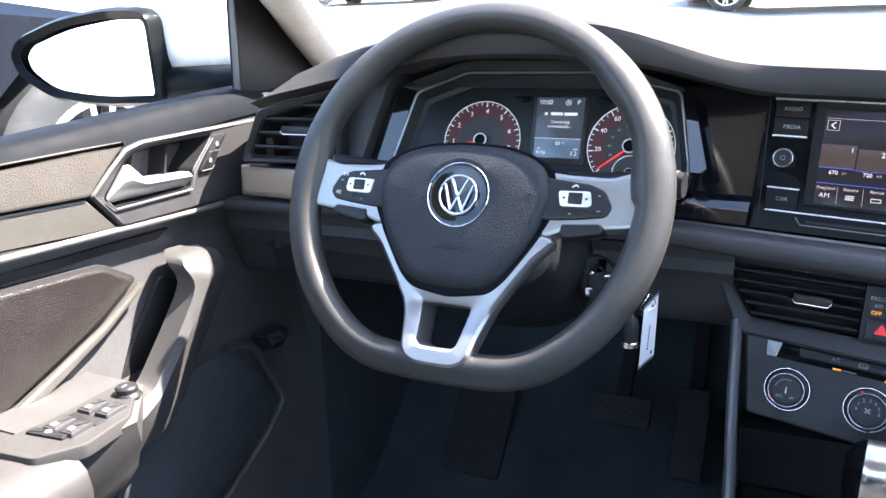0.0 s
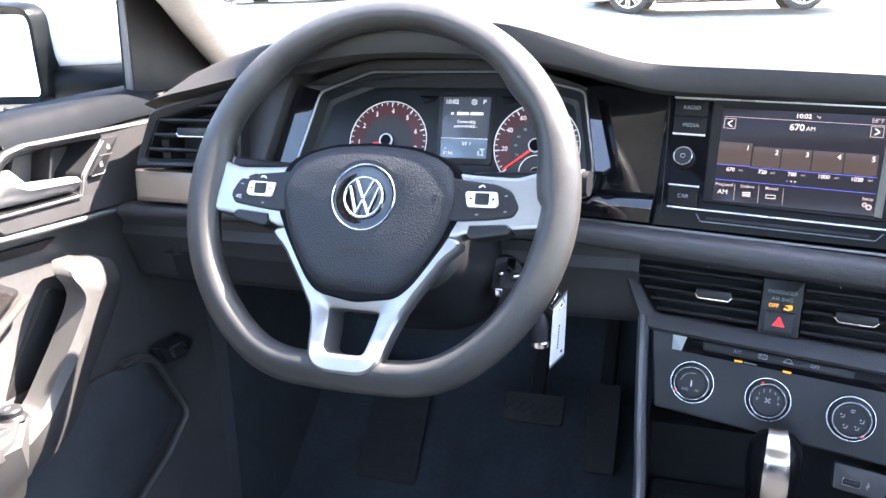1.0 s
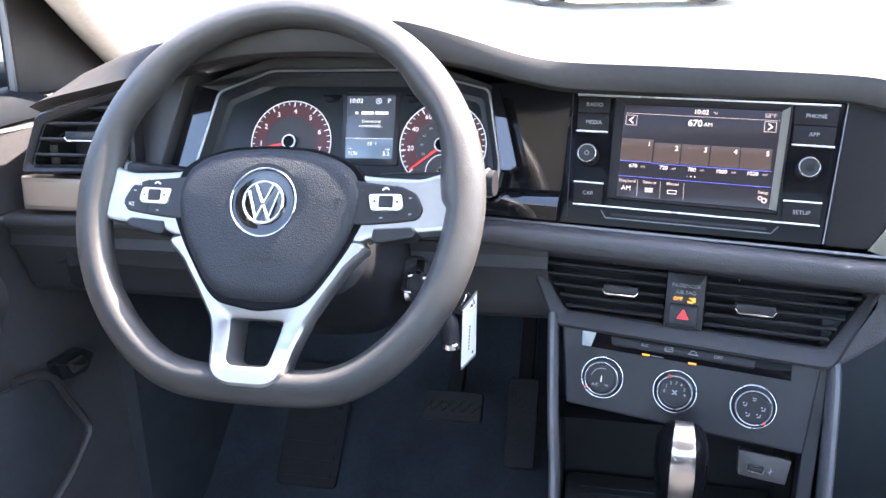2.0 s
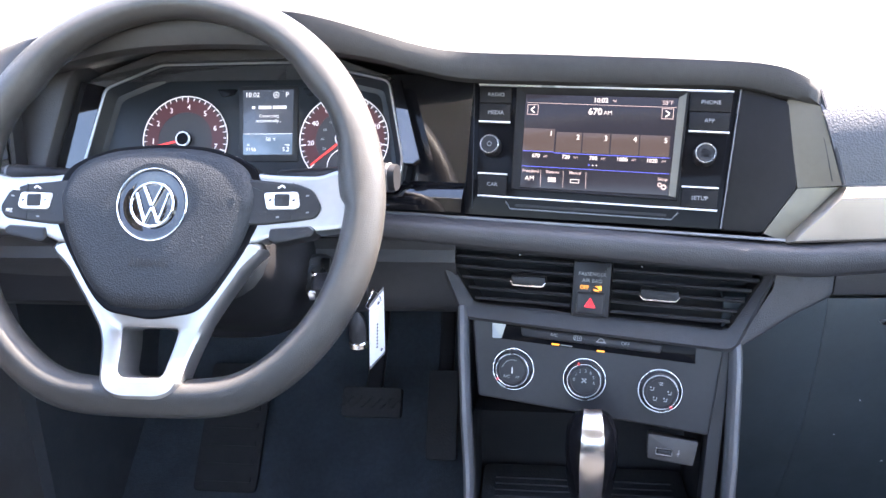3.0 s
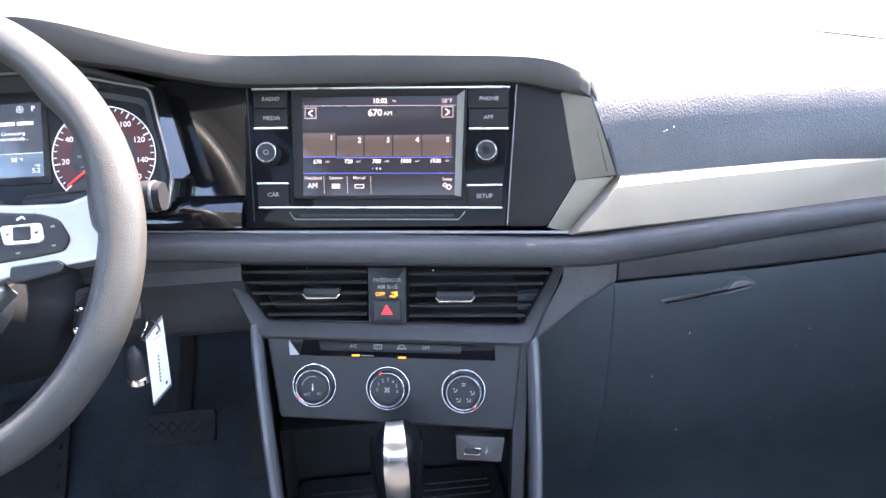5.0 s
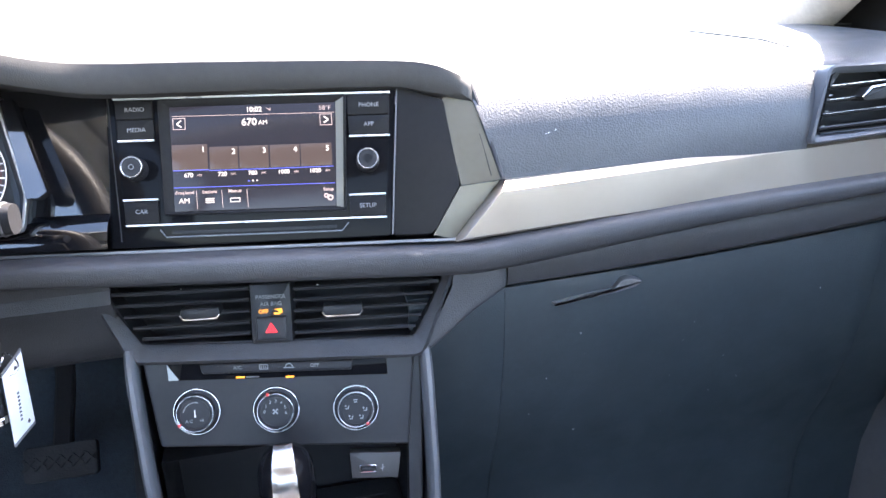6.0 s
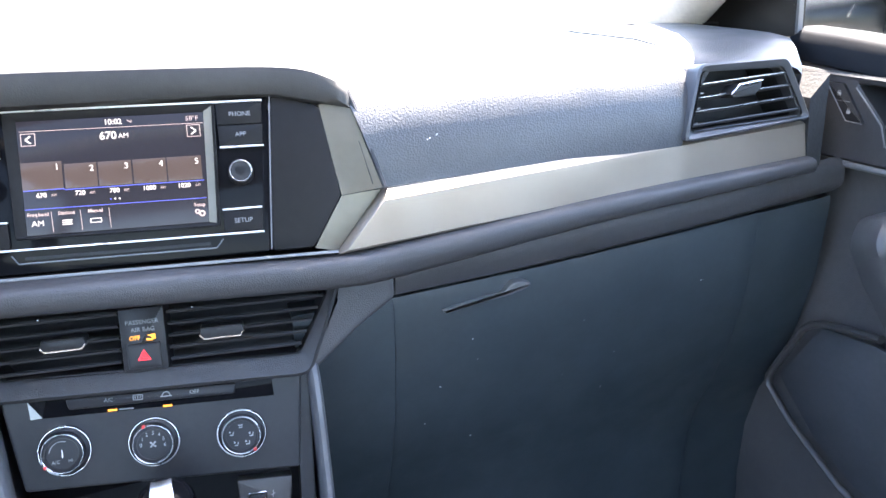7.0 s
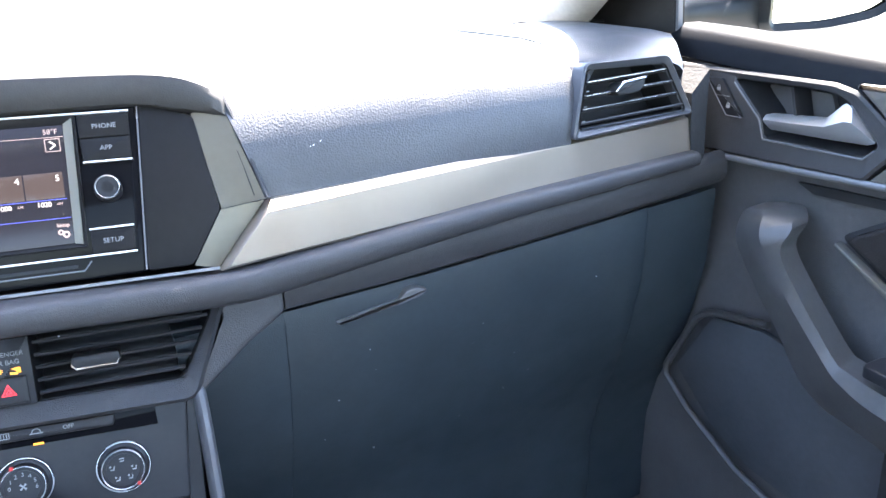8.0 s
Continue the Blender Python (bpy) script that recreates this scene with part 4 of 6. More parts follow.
for name, pts, txt, c in (("radio", ((-106.5, 55.5), (-105.8, 40.5), (-76.5, 40.5), (-77, 55.5)), "RADIO", (-91, 48)), ("media", ((-105.7, 39.9), (-105, 24), (-76.2, 24), (-76.5, 39.9)), "MEDIA", (-90, 31.5)),
                          ("car", ((-101.8, -25.5), (-100.6, -43.5), (-74.5, -44), (-75, -25.5)), "CAR", (-88, -34.5)), ("phone", ((79, 55.5), (79, 38.5), (113, 38.5), (113.8, 55.5)), "PHONE", (96.5, 46.5)),
                          ("app", ((79, 37.9), (79.5, 22.2), (112, 22), (113, 37.9)), "APP", (96, 30.5)), ("setup", ((77.5, -28.6), (77, -45), (106, -45.5), (107, -28.6)), "SETUP", (92, -37))):
    b = part("button", slab(rounded(mm(*pts), 0.0008), 0.0, 0.0034, 0.0006), MATTE, radio, "flat black key")
    words(txt, 0.0050, c[0] / 1000, c[1] / 1000, 0.0036, GREY_MARK, b)
for p, q in (((-107.5, 57), (-73, 56.9)), ((-107.5, 57.2), (114.5, 56.6)), ((-105, 23), (-76.3, 23)), ((79.3, 21), (112.8, 20.8)), ((-102, -24.6), (-75, -24.8)), ((77, -27.6), (107, -27.5)), ((-100.5, -45.2), (107, -46.8))):
    if p != (-107.5, 57):
        part("chrome_line", bar(mm(p)[0], mm(q)[0], 0.0013, 0.0, 0.0042), BRIGHT, radio, "thin chrome line")
part("disc_slot", sweep([tuple(v) for v in (Vector((-0.0745, -0.0492, 0.0012)), Vector((-0.070, -0.0555, 0.0012)), Vector((0.070, -0.0565, 0.0012)), Vector((0.0755, -0.0500, 0.0012)))], lambda k: oval(0.0006, 0.0006, 8), up=(0, 0, 1)), GREY, radio, "thin line round the disc slot")
part("slot_mouth", slab(rounded(mm((-66, -53.2), (66, -54), (66, -51.6), (-66, -50.8)), 0.001), 0.0, 0.0004, 0.0001), VOID, radio)
for cx, cy in ((-0.0915, 0.0), (0.0935, 0.0)):
    k = part("knob", lathe([(0.0096, 0), (0.0096, 0.004), (0.0092, 0.006), (0.0088, 0.0145), (0.0080, 0.0156)], 36, cx, cy), SMOOTH, radio, "black rotary knob")
    for j in range(30):
        b = radians(12 * j)
        part("knob_rib", bar((cx + 0.0085 * math.cos(b), cy + 0.0085 * math.sin(b)), (cx + 0.0094 * math.cos(b), cy + 0.0094 * math.sin(b)), 0.0008, 0.005, 0.0142), SMOOTH, k)
    part("knob_ring", hoop(ring_pts(0.0084, 36, cx, cy), ring_pts(0.0075, 36, cx, cy), 0.0145, 0.0164, 0.0003), DIALRING, k, "bright ring")
    part("knob_cap", lathe([(0.0076, 0.0140), (0.0076, 0.0152), (0.004, 0.0156), (0.0005, 0.0156)], 30, cx, cy), SMOOTH, k)
part("power_mark", hoop(ring_pts(0.0022, 20, -0.0915, 0), ring_pts(0.0016, 20, -0.0915, 0), 0.0158, 0.0162, 0.0001), GREY_MARK, radio)

# ---- climate panel ----
M_CLIM = face(0, 0.645, 0.80, 6, 18, -1.8)
clim = thing("climate_panel", "black climate control panel with three dials", "control panel", M_CLIM)
part("panel", slab(rounded(mm((-114, 40), (116, 33), (108, -48.5), (-102, -36)), 0.003), -0.025, 0.0, 0.002), SMOOTH, clim, "satin black panel")
part("rail_filler", slab(mm((110, 36), (123, 33), (116, -150), (104, -150)), -0.03, -0.003, 0.002), SMOOTH, clim, "black panel edge beside the rail")
part("gloss_strip", slab(rounded(mm((-93, 34.6), (91.5, 29), (92.2, 14.3), (-92, 20.2)), 0.001), -0.002, 0.0012, 0.0005), GLOSS, clim, "gloss black strip")
wedge = bmesh.new()
loops(wedge, [[(-0.0928, 0.0343, z0), (-0.0918, 0.0205, z0), (-0.0835, 0.0203, z1), (-0.0800, 0.0339, z1)] for z0, z1 in ((-0.001, -0.001), (0.0030, 0.0014))])
part("strip_end", wedge, GLOSSDEEP, clim, "rising gloss end of the strip")
keys = part("key_bar", slab(rounded(mm((-66, 33), (63, 28.8), (61, 20.5), (-64, 24.4)), 0.002), 0.0, 0.0034, 0.0012), SMOOTH, clim, "black bar of four keys")
words("A/C", 0.0043, -0.0345, 0.0282, 0.0036, GREY_MARK, keys, spin=-1.8)
words("OFF", 0.0044, 0.0302, 0.0263, 0.0036, GREY_MARK, keys, spin=-1.8)
q = rounded(mm((-16.5, 25.5), (-9, 25.2), (-9, 29.8), (-16.5, 30)), 0.001)
part("demist_symbol", hoop(q, inset(ccw(q), 0.0006), 0.0034, 0.0037, 0.0001), GREY_MARK, keys)
for k in range(3):
    part("demist_symbol", bar(((-14.7 + 1.9 * k) / 1000, 0.0263), ((-14.7 + 1.9 * k) / 1000, 0.0290), 0.0005, 0.0034, 0.0037), GREY_MARK, keys)
part("car_symbol", arc_band(0.0026, 0.0033, 0, 180, 0.0034, 0.0037, 0.0085, 0.0262, 14), GREY_MARK, keys)
part("car_symbol", bar((0.0040, 0.0258), (0.0130, 0.0255), 0.0008, 0.0034, 0.0037), GREY_MARK, keys)
for x, y in ((-32.8, 19.6), (8.6, 17.4)):
    part("indicator", slab(mm((x - 3.5, y - 0.7), (x + 3.5, y - 0.9), (x + 3.5, y + 0.7), (x - 3.5, y + 0.9)), 0.001, 0.0016, 0.0001), AMBER, clim, "lit amber indicator")
part("indicator_off", slab(mm((-28, 19.0), (-17, 18.6), (-17, 19.6), (-28, 20.0)), 0.001, 0.0015, 0.0001), GREY, clim)
for n, (cx, cy) in enumerate(((-0.070, -0.0070), (-0.004, -0.0097), (0.0635, -0.0127))):
    k = part("dial", lathe([(0.0192, 0), (0.0192, 0.002), (0.0176, 0.003), (0.0160, 0.004), (0.0153, 0.0105), (0.0148, 0.0110), (0.0145, 0.0090)], 44, cx, cy), SMOOTH, clim, "black rotary dial")
    part("dial_base_ring", hoop(ring_pts(0.0195, 44, cx, cy), ring_pts(0.0186, 44, cx, cy), 0.001, 0.0036, 0.0002), DIALRING, k, "bright base ring")
    part("dial_ring", hoop(ring_pts(0.0154, 44, cx, cy), ring_pts(0.0146, 44, cx, cy), 0.0098, 0.0120, 0.0003), DIALRING, k, "bright ring")
    part("dial_face", lathe([(0.0146, 0.008), (0.0146, 0.0108), (0.0122, 0.0112), (0.0118, 0.0106), (0.001, 0.0108)], 40, cx, cy), SMOOTH, k, "dark dial face")
    a = radians((215, 112, 308)[n])
    part("pointer", slab(rounded([(cx + 0.0158 * math.cos(a) + dx, cy + 0.0158 * math.sin(a) + dy) for dx, dy in ((-0.0012, -0.0012), (0.0012, -0.0012), (0.0012, 0.0012), (-0.0012, 0.0012))], 0.0008), 0.0090, 0.0122, 0.0003), REDDOT, k, "red pointer mark")
    if n == 0:
        part("temperature_mark", bar((cx, cy - 0.003), (cx, cy + 0.003), 0.0009, 0.0107, 0.0112, taper=0.4), WHITE_MARK, k)
        words("A/C", 0.0038, cx - 0.0050, cy - 0.0062, 0.0112, GREY_MARK, k)
        words("HI", 0.0034, cx + 0.0054, cy - 0.0060, 0.0112, GREY_MARK, k)
        part("temperature_arc", arc_band(0.0092, 0.0097, 70, 170, 0.0107, 0.0111, cx, cy, 20), GREY_MARK, k)
    elif n == 1:
        for j in range(7):
            b = radians(178 - 31 * j)
            words(str(j), 0.0042, cx + 0.0090 * math.cos(b), cy + 0.0090 * math.sin(b), 0.0112, GREY_MARK, k)
        bm = bmesh.new()
        for j in range(4):
            b = radians(45 + 90 * j)
            bar((cx, cy), (cx + 0.0028 * math.cos(b), cy + 0.0028 * math.sin(b)), 0.0008, 0.0107, 0.0112, bm, 2.0)
        part("fan_symbol", bm, GREY_MARK, k)
    else:
        for j, b in enumerate((90, 0, 162, -55, 235)):
            px, py = cx + 0.0078 * math.cos(radians(b)), cy + 0.0078 * math.sin(radians(b))
            bm = bar((px - 0.0014, py - 0.0012), (px + 0.0014, py - 0.0012), 0.0008, 0.0107, 0.0112)
            if j:
                bar((px + 0.0011, py - 0.0009), (px + 0.0016, py + 0.0014), 0.0008, 0.0107, 0.0112, bm)
                lathe([(0.0008, 0.0107), (0.0008, 0.0112)], 8, px - 0.0012, py + 0.0012, bm)
            else:
                bar((px - 0.0018, py + 0.0006), (px + 0.0018, py + 0.0006), 0.0008, 0.0107, 0.0112, bm)
            part("air_symbol", bm, GREY_MARK, k)
usb = part("socket_plate", slab(rounded(mm((56, -53.5), (100.5, -56), (97, -78.5), (57, -76)), 0.002), -0.02, -0.004, 0.001), DECKGREY, clim, "grey plate with a charging socket")
q = rounded(mm((64, -64.8), (79, -65.4), (78.6, -72.2), (63.6, -71.6)), 0.0015)
part("socket_rim", hoop(q, inset(ccw(q), 0.0010), -0.005, -0.0030, 0.0003), CHROME, usb, "bright socket rim")
part("socket", slab(inset(ccw(q), 0.0011), -0.006, -0.0036, 0.0002), VOID, usb, "dark charging socket")
part("socket_tongue", slab(mm((66, -67.5), (76.5, -68), (76.4, -70.2), (65.8, -69.7)), -0.005, -0.0030, 0.0002), SMOOTH, usb)
bm = bar((0.0835, -0.0715), (0.0842, -0.0655), 0.0006, -0.0045, -0.0037)
bar((0.0822, -0.0690), (0.0838, -0.0700), 0.0006, -0.0045, -0.0037, bm)
bar((0.0854, -0.0680), (0.0838, -0.0690), 0.0006, -0.0045, -0.0037, bm)
part("socket_symbol", bm, GREY_MARK, usb)

# ---- centre console ----
console = thing("centre_console", "black centre console with rounded grey side rails", "console")
niche = bmesh.new()
loops(niche, [[(0.108 * s, y, z) for s, z in ((-1, 0.50), (1, 0.50), (1, top), (-1, top))] for y, top in ((0.660, 0.745), (0.68, 0.745), (0.74, 0.73))], False, True)
part("niche", niche, VOID, console, "dark open storage niche")
part("niche_shelf", slab(rounded(rect(-0.105, 0.36, 0.105, 0.73), 0.01), 0.625, 0.642, 0.003), RUBBER, console, "ribbed rubber tray floor")
for k in range(14):
    part("tray_rib", bar((-0.09, 0.56 + 0.011 * k), (0.09, 0.56 + 0.011 * k), 0.004, 0.6415, 0.6435), RUBBER, console)
for s, top in ((-1, (-0.118, 0.666, 0.838)), (1, (0.1265, 0.640, 0.819))):
    a = Vector(top)
    path = spline([tuple(a + Vector((0, 0.035, 0.006))), tuple(a), tuple(a + Vector((-s * 0.003, -0.026, -0.075))), tuple(a + Vector((-s * 0.008, -0.06, -0.16))), tuple(a + Vector((-s * 0.006, -0.16, -0.235))), tuple(a + Vector((0, -0.45, -0.255)))], 6)
    part("side_rail", sweep(path, lambda k: oval(0.0052, 0.012, 14, 2.6), up=(0, 1, 0.4)), RAIL, console, "rounded grey side rail")
    side = [[(a.x + s * 0.004, a.y + 0.10, 0.86), (a.x + s * 0.004, a.y + 0.01, 0.85), (a.x + s * 0.0, a.y - 0.03, 0.75), (a.x - s * 0.004, a.y - 0.065, 0.66), (a.x, a.y - 0.16, 0.60), (a.x, a.y - 0.45, 0.58)],
            [(a.x + s * 0.010, a.y + 0.40, 0.36), (a.x + s * 0.010, a.y + 0.28, 0.36), (a.x + s * 0.008, a.y + 0.18, 0.36), (a.x + s * 0.006, a.y + 0.05, 0.36), (a.x + s * 0.006, a.y - 0.10, 0.36), (a.x + s * 0.006, a.y - 0.45, 0.36)]]
    part("side_panel", thick(skin(side), 0.004), LOWER, console, "black console side")
part("top_deck", slab(rounded(rect(-0.112, 0.10, 0.112, 0.56), 0.02), 0.55, 0.628, 0.006), SMOOTH, console, "black console deck")

shift = thing("gear_selector", "black gear selector knob with a bright metal front", "gear lever", Matrix.Translation((0.000, 0.600, 0.663)) @ pose(0, 0, 0, 12, 0, -3) @ Matrix.Diagonal((1.15, 1.15, 1.13, 1)))
part("shaft", lathe([(0.012, -0.045), (0.011, 0.02), (0.013, 0.05)], 20), CHROME, shift, "bright shaft")
rings = []
for z, w, d in ((0.035, 0.011, 0.012), (0.042, 0.0150, 0.017), (0.060, 0.0172, 0.020), (0.085, 0.0185, 0.0225), (0.102, 0.0178, 0.021), (0.112, 0.0140, 0.016), (0.117, 0.0070, 0.009)):
    rings.append([(a, b - 0.002, z) for a, b in oval(w * 1.06, d, 28, 2.5)])
bm = bmesh.new()
loops(bm, rings)
part("grip", bm, GLOSS, shift, "gloss black grip")
front = []
for z, w, d in ((0.030, 0.0075, 0.0170), (0.050, 0.0082, 0.0215), (0.085, 0.0088, 0.0255), (0.100, 0.0086, 0.0245), (0.1115, 0.0080, 0.0200), (0.1175, 0.0074, 0.0128), (0.1200, 0.0066, 0.004), (0.1195, 0.0062, -0.004)):
    front.append([(w * k, -d + 0.0012 * abs(k) ** 3, z) for k in (-1, -0.8, -0.4, 0, 0.4, 0.8, 1)])
part("metal_front", thick(skin(front), 0.0015), SHIFTMETAL, shift, "bright satin metal insert")
part("boot", lathe([(0.055, -0.04), (0.05, -0.03), (0.035, -0.015), (0.028, -0.01), (0.016, 0.01)], 28), CLOTH, shift, "dark gaiter")

# ---- instrument cluster ----
M_CLUS = face(-0.324, 0.69, 1.02, 0, 22)
clus = thing("instrument_cluster", "instrument cluster with two lit dials and a small display", "instruments", M_CLUS)
K_IN = mm((-139, 37), (-83, 59), (57, 59), (137, 40), (151, -33), (146, -60), (-152, -60), (-157, -36))
K_OUT = mm((-141, 38.6), (-84, 61), (58, 61), (139, 41.5), (153.5, -33), (148, -62), (-154, -62), (-159.5, -36))
part("back_plate", slab(K_OUT, -0.022, -0.012, 0.001), CLUSTER, clus, "dark instrument backing")
part("bright_line", hoop(rounded(K_OUT, 0.006), rounded(K_IN, 0.006), -0.004, 0.002, 0.0004), SILVER, clus, "thin bright frame line")
wall = bmesh.new()
loops(wall, [[(x, y, z) for x, y in rounded(inset(ccw(K_IN), d), 0.006)] for d, z in ((0.0, 0.0005), (0.006, -0.010), (0.012, -0.0125))], False, False)
part("inner_wall", wall, CLUSTER, clus, "black inner wall of the frame")
for name, quad in (("left", ((-142, 40, 1), (-160, -36, 1), (-158, -62, 1), (-186, -62, -2), (-188, -34, -2), (-167, 46, -1))), ("right", ((140.5, 41, 2), (154.5, -33, 12), (155, -38, 12.5), (163, -38, 9.5), (168.5, -33, 6.5), (148, 43, -1)))):
    bm = bmesh.new()
    loops(bm, [[(a / 1000, b / 1000, c / 1000 - d) for a, b, c in quad] for d in (0.014, 0.0)])
    part("side_blade", bm, BLADE, clus, "gloss black side blade")
part("hood_band", slab(rounded(mm((-141, 39), (-84, 62), (58, 62), (139, 42), (141, 45), (60, 75), (-86, 76), (-165, 46)), 0.004), -0.03, -0.001, 0.002), PLASTIC, clus, "black upper edge")
part("side_filler", slab(mm((-172, 44), (-160, 60), (-228, 52), (-262, -75), (-190, -75), (-190, -36)), -0.03, 0.012, 0.003), PLASTIC, clus, "black side panel by the cluster")


def gauge(cx, cy, r, a0, a1, ticks, texts, needle, size):
    g = part("dial", lathe([(r, -0.013), (r, -0.0105), (r * 0.985, -0.0100)], 48, cx, cy), DIAL, clus, "black round dial")
    part("red_ring", arc_band(r * 0.64, r * 0.93, a0, a1, -0.0100, -0.0096, cx, cy, 48), REDDIM, g, "dark red ring")
    part("rim_line", arc_band(r * 0.992, r * 1.008, a0 + 4, a1 - 4, -0.0102, -0.0094, cx, cy, 48), WHITE_MARK, g)
    for k in range(ticks + 1):
        a = radians(a0 + (a1 - a0) * k / ticks)
        long = k % 4 == 0
        bm = bar((cx + r * (0.86 if long else 0.91) * math.cos(a), cy + r * (0.86 if long else 0.91) * math.sin(a)), (cx + r * 0.975 * math.cos(a), cy + r * 0.975 * math.sin(a)), 0.0010 if long else 0.0006, -0.0100, -0.0095)
        part("tick", bm, WHITE_MARK, g)
    for t, a in texts:
        words(t, size, cx + r * 0.75 * math.cos(radians(a)), cy + r * 0.75 * math.sin(radians(a)), -0.0093, WHITE_MARK, g)
    a = radians(needle)
    part("needle", bar((cx, cy), (cx + r * 0.93 * math.cos(a), cy + r * 0.93 * math.sin(a)), 0.0022, -0.009, -0.0078, taper=0.45), RED, g, "lit red needle")
    part("hub", lathe([(r * 0.155, -0.010), (r * 0.155, -0.0045), (r * 0.14, -0.004)], 28, cx, cy), GLOSS, g, "black hub")
    part("hub_ring", hoop(ring_pts(r * 0.168, 28, cx, cy), ring_pts(r * 0.138, 28, cx, cy), -0.006, -0.0036, 0.0003), BRIGHT, g, "bright hub ring")
    return g


gauge(-0.0625, -0.0105, 0.0425, 225, -15, 28, [(str(k), 215 - k * 32.5) for k in range(1, 8)], 192, 0.0072)
g = gauge(0.0940, -0.0115, 0.0425, 220, -40, 32, [("20", 186), ("40", 151), ("60", 119), ("80", 87), ("100", 54), ("120", 22), ("140", -10), ("160", -38)], 218, 0.0066)
part("small_ring", arc_band(0.0165, 0.0170, 10, 190, -0.0098, -0.0090, 0.0955, -0.037, 24), WHITE_MARK, g, "fuel gauge arc")
part("small_hub", hoop(ring_pts(0.0045, 20, 0.0955, -0.037), ring_pts(0.0033, 20, 0.0955, -0.037), -0.009, -0.006, 0.0003), CHROME, g)
part("small_needle", bar((0.0925, -0.0385), (0.0825, -0.0445), 0.0014, -0.009, -0.008), RED, g, "red fuel needle")
part("fuel_lamp", slab(rounded(rect(0.0925, -0.0525, 0.0985, -0.0465), 0.001), -0.0100, -0.0092, 0.0001), AMBER, g, "lit amber fuel lamp")
for k in range(6):
    a = radians(205 - 26 * k)
    words(str(20 * (k + 1)), 0.0034, 0.0940 + 0.0205 * math.cos(a), -0.0115 + 0.0205 * math.sin(a), -0.0092, GREY_MARK, g)
part("display_frame", slab(rounded(mm((-10.5, 41.5), (48, 41.5), (50, -32), (-9, -32)), 0.003), -0.0125, -0.0105, 0.0008), SMOOTH, clus, "black display frame")
info = part("display", slab(mm((-6, 37.2), (44, 37.5), (44.2, -25.5), (-3.5, -25.5)), -0.011, -0.0098, 0.0001), LCD_INFO, clus, "small lit driver display")
part("display_band", slab(mm((-4.7, -5.5), (44.0, -5.5), (44.1, -25.2), (-3.6, -25.2)), -0.0099, -0.0096, 0.00005), LCD_INFO2, info, "pale blue lower band")
ZI = -0.0094
words("10:02", 0.0066, 0.0035, 0.0322, ZI, WHITE_MARK, info)
words("P", 0.0066, 0.0378, 0.0322, ZI, WHITE_MARK, info)
part("stop_symbol", hoop(ring_pts(0.0030, 20, 0.0270, 0.0322), ring_pts(0.0024, 20, 0.0270, 0.0322), ZI - 0.0002, ZI, 0.0001), WHITE_MARK, info)
words("A", 0.0044, 0.0270, 0.0322, ZI, WHITE_MARK, info)
for x0, x1, y, w in ((10, 22.5, 20.2, 3.0), (24, 37.5, 20.2, 3.0)):
    line((x0, y), (x1, y), w, WHITE_MARK, info, "text_bar", ZI)
line((3.5, 20.2), (6.5, 20.2), 2.4, WHITE_MARK, info, "text_bar", ZI)
words("Connecting", 0.0042, 0.0205, 0.0118, ZI, WHITE_MARK, info)
words("automatically...", 0.0042, 0.0205, 0.0072, ZI, WHITE_MARK, info)
line((-4.5, -5.4), (44, -5.4), 0.5, WHITE_MARK, info, "line", ZI)
words("58", 0.0052, 0.0205, -0.0108, ZI, WHITE_MARK, info)
words("°F", 0.0034, 0.0262, -0.0108, ZI, WHITE_MARK, info)
words("9156", 0.0052, 0.0038, -0.0205, ZI, WHITE_MARK, info)
words("5.2", 0.0058, 0.0380, -0.0205, ZI, WHITE_MARK, info)
words("mi", 0.0030, 0.0010, -0.0158, ZI, WHITE_MARK, info)
words("mpg", 0.0028, 0.0392, -0.0158, ZI, WHITE_MARK, info)
for x0, x1 in ((-33, -12), (52, 78)):
    part("lamp_row", slab(rounded(mm((x0, 39), (x1, 39), (x1 - 4, 33), (x0 + 6, 31)), 0.002), -0.0125, -0.0108, 0.0006), GLOSS, clus, "unlit warning lamps")

# ---- steering wheel ----
M_WHEEL = face(-0.352, 0.565, 0.978, 0, 25)
wheel = thing("steering_wheel", "black leather steering wheel with satin silver spokes", "steering wheel", M_WHEEL)


def rim_point(a, r=0.1695):
    """The middle line of the rim: a circle with a flattened foot."""
    x, y = r * math.cos(a), r * math.sin(a)
    k = 0.006
    return Vector((x, -0.1570 + k * math.log1p(math.exp((y + 0.1570) / k)), 0))


N = 144
RIM = [rim_point(2 * math.pi * (k + 0.5) / N) for k in range(N)]
# side (outwards positive) and height of the rim's section, with soft edges between its flanks
RIMSEC = spline(mm((-15.2, -1), (-14.6, 5.0), (-11.0, 11.0), (-6.0, 14.2), (0.0, 13.8), (8.0, 10.2), (13.8, 4.4), (15.4, -3), (11.5, -10.5), (0, -14.2), (-11.5, -10.5), (-15.2, -1)), 3)[:-1]


def rim_section(k):
    a = math.degrees(2 * math.pi * (k + 0.5) / N)
    rest = sum(math.exp(-((a - c) / 6.5) ** 2) for c in (39, 141))
    root = sum(math.exp(-((a - c) / 10) ** 2) for c in (6, 174)) + 0.3 * sum(math.exp(-((a - c) / 12) ** 2) for c in (348, 192))
    top = 1 - 0.12 * math.exp(-((a - 90) / 34) ** 2)
    return [(u * top * (1 + (0.22 * rest + 0.42 * root if u < 0 else 0.0)), t * (1 + 0.07 * rest)) for u, t in RIMSEC]


part("rim", sweep(RIM, rim_section, True), WRAP, wheel, "grained black leather rim")


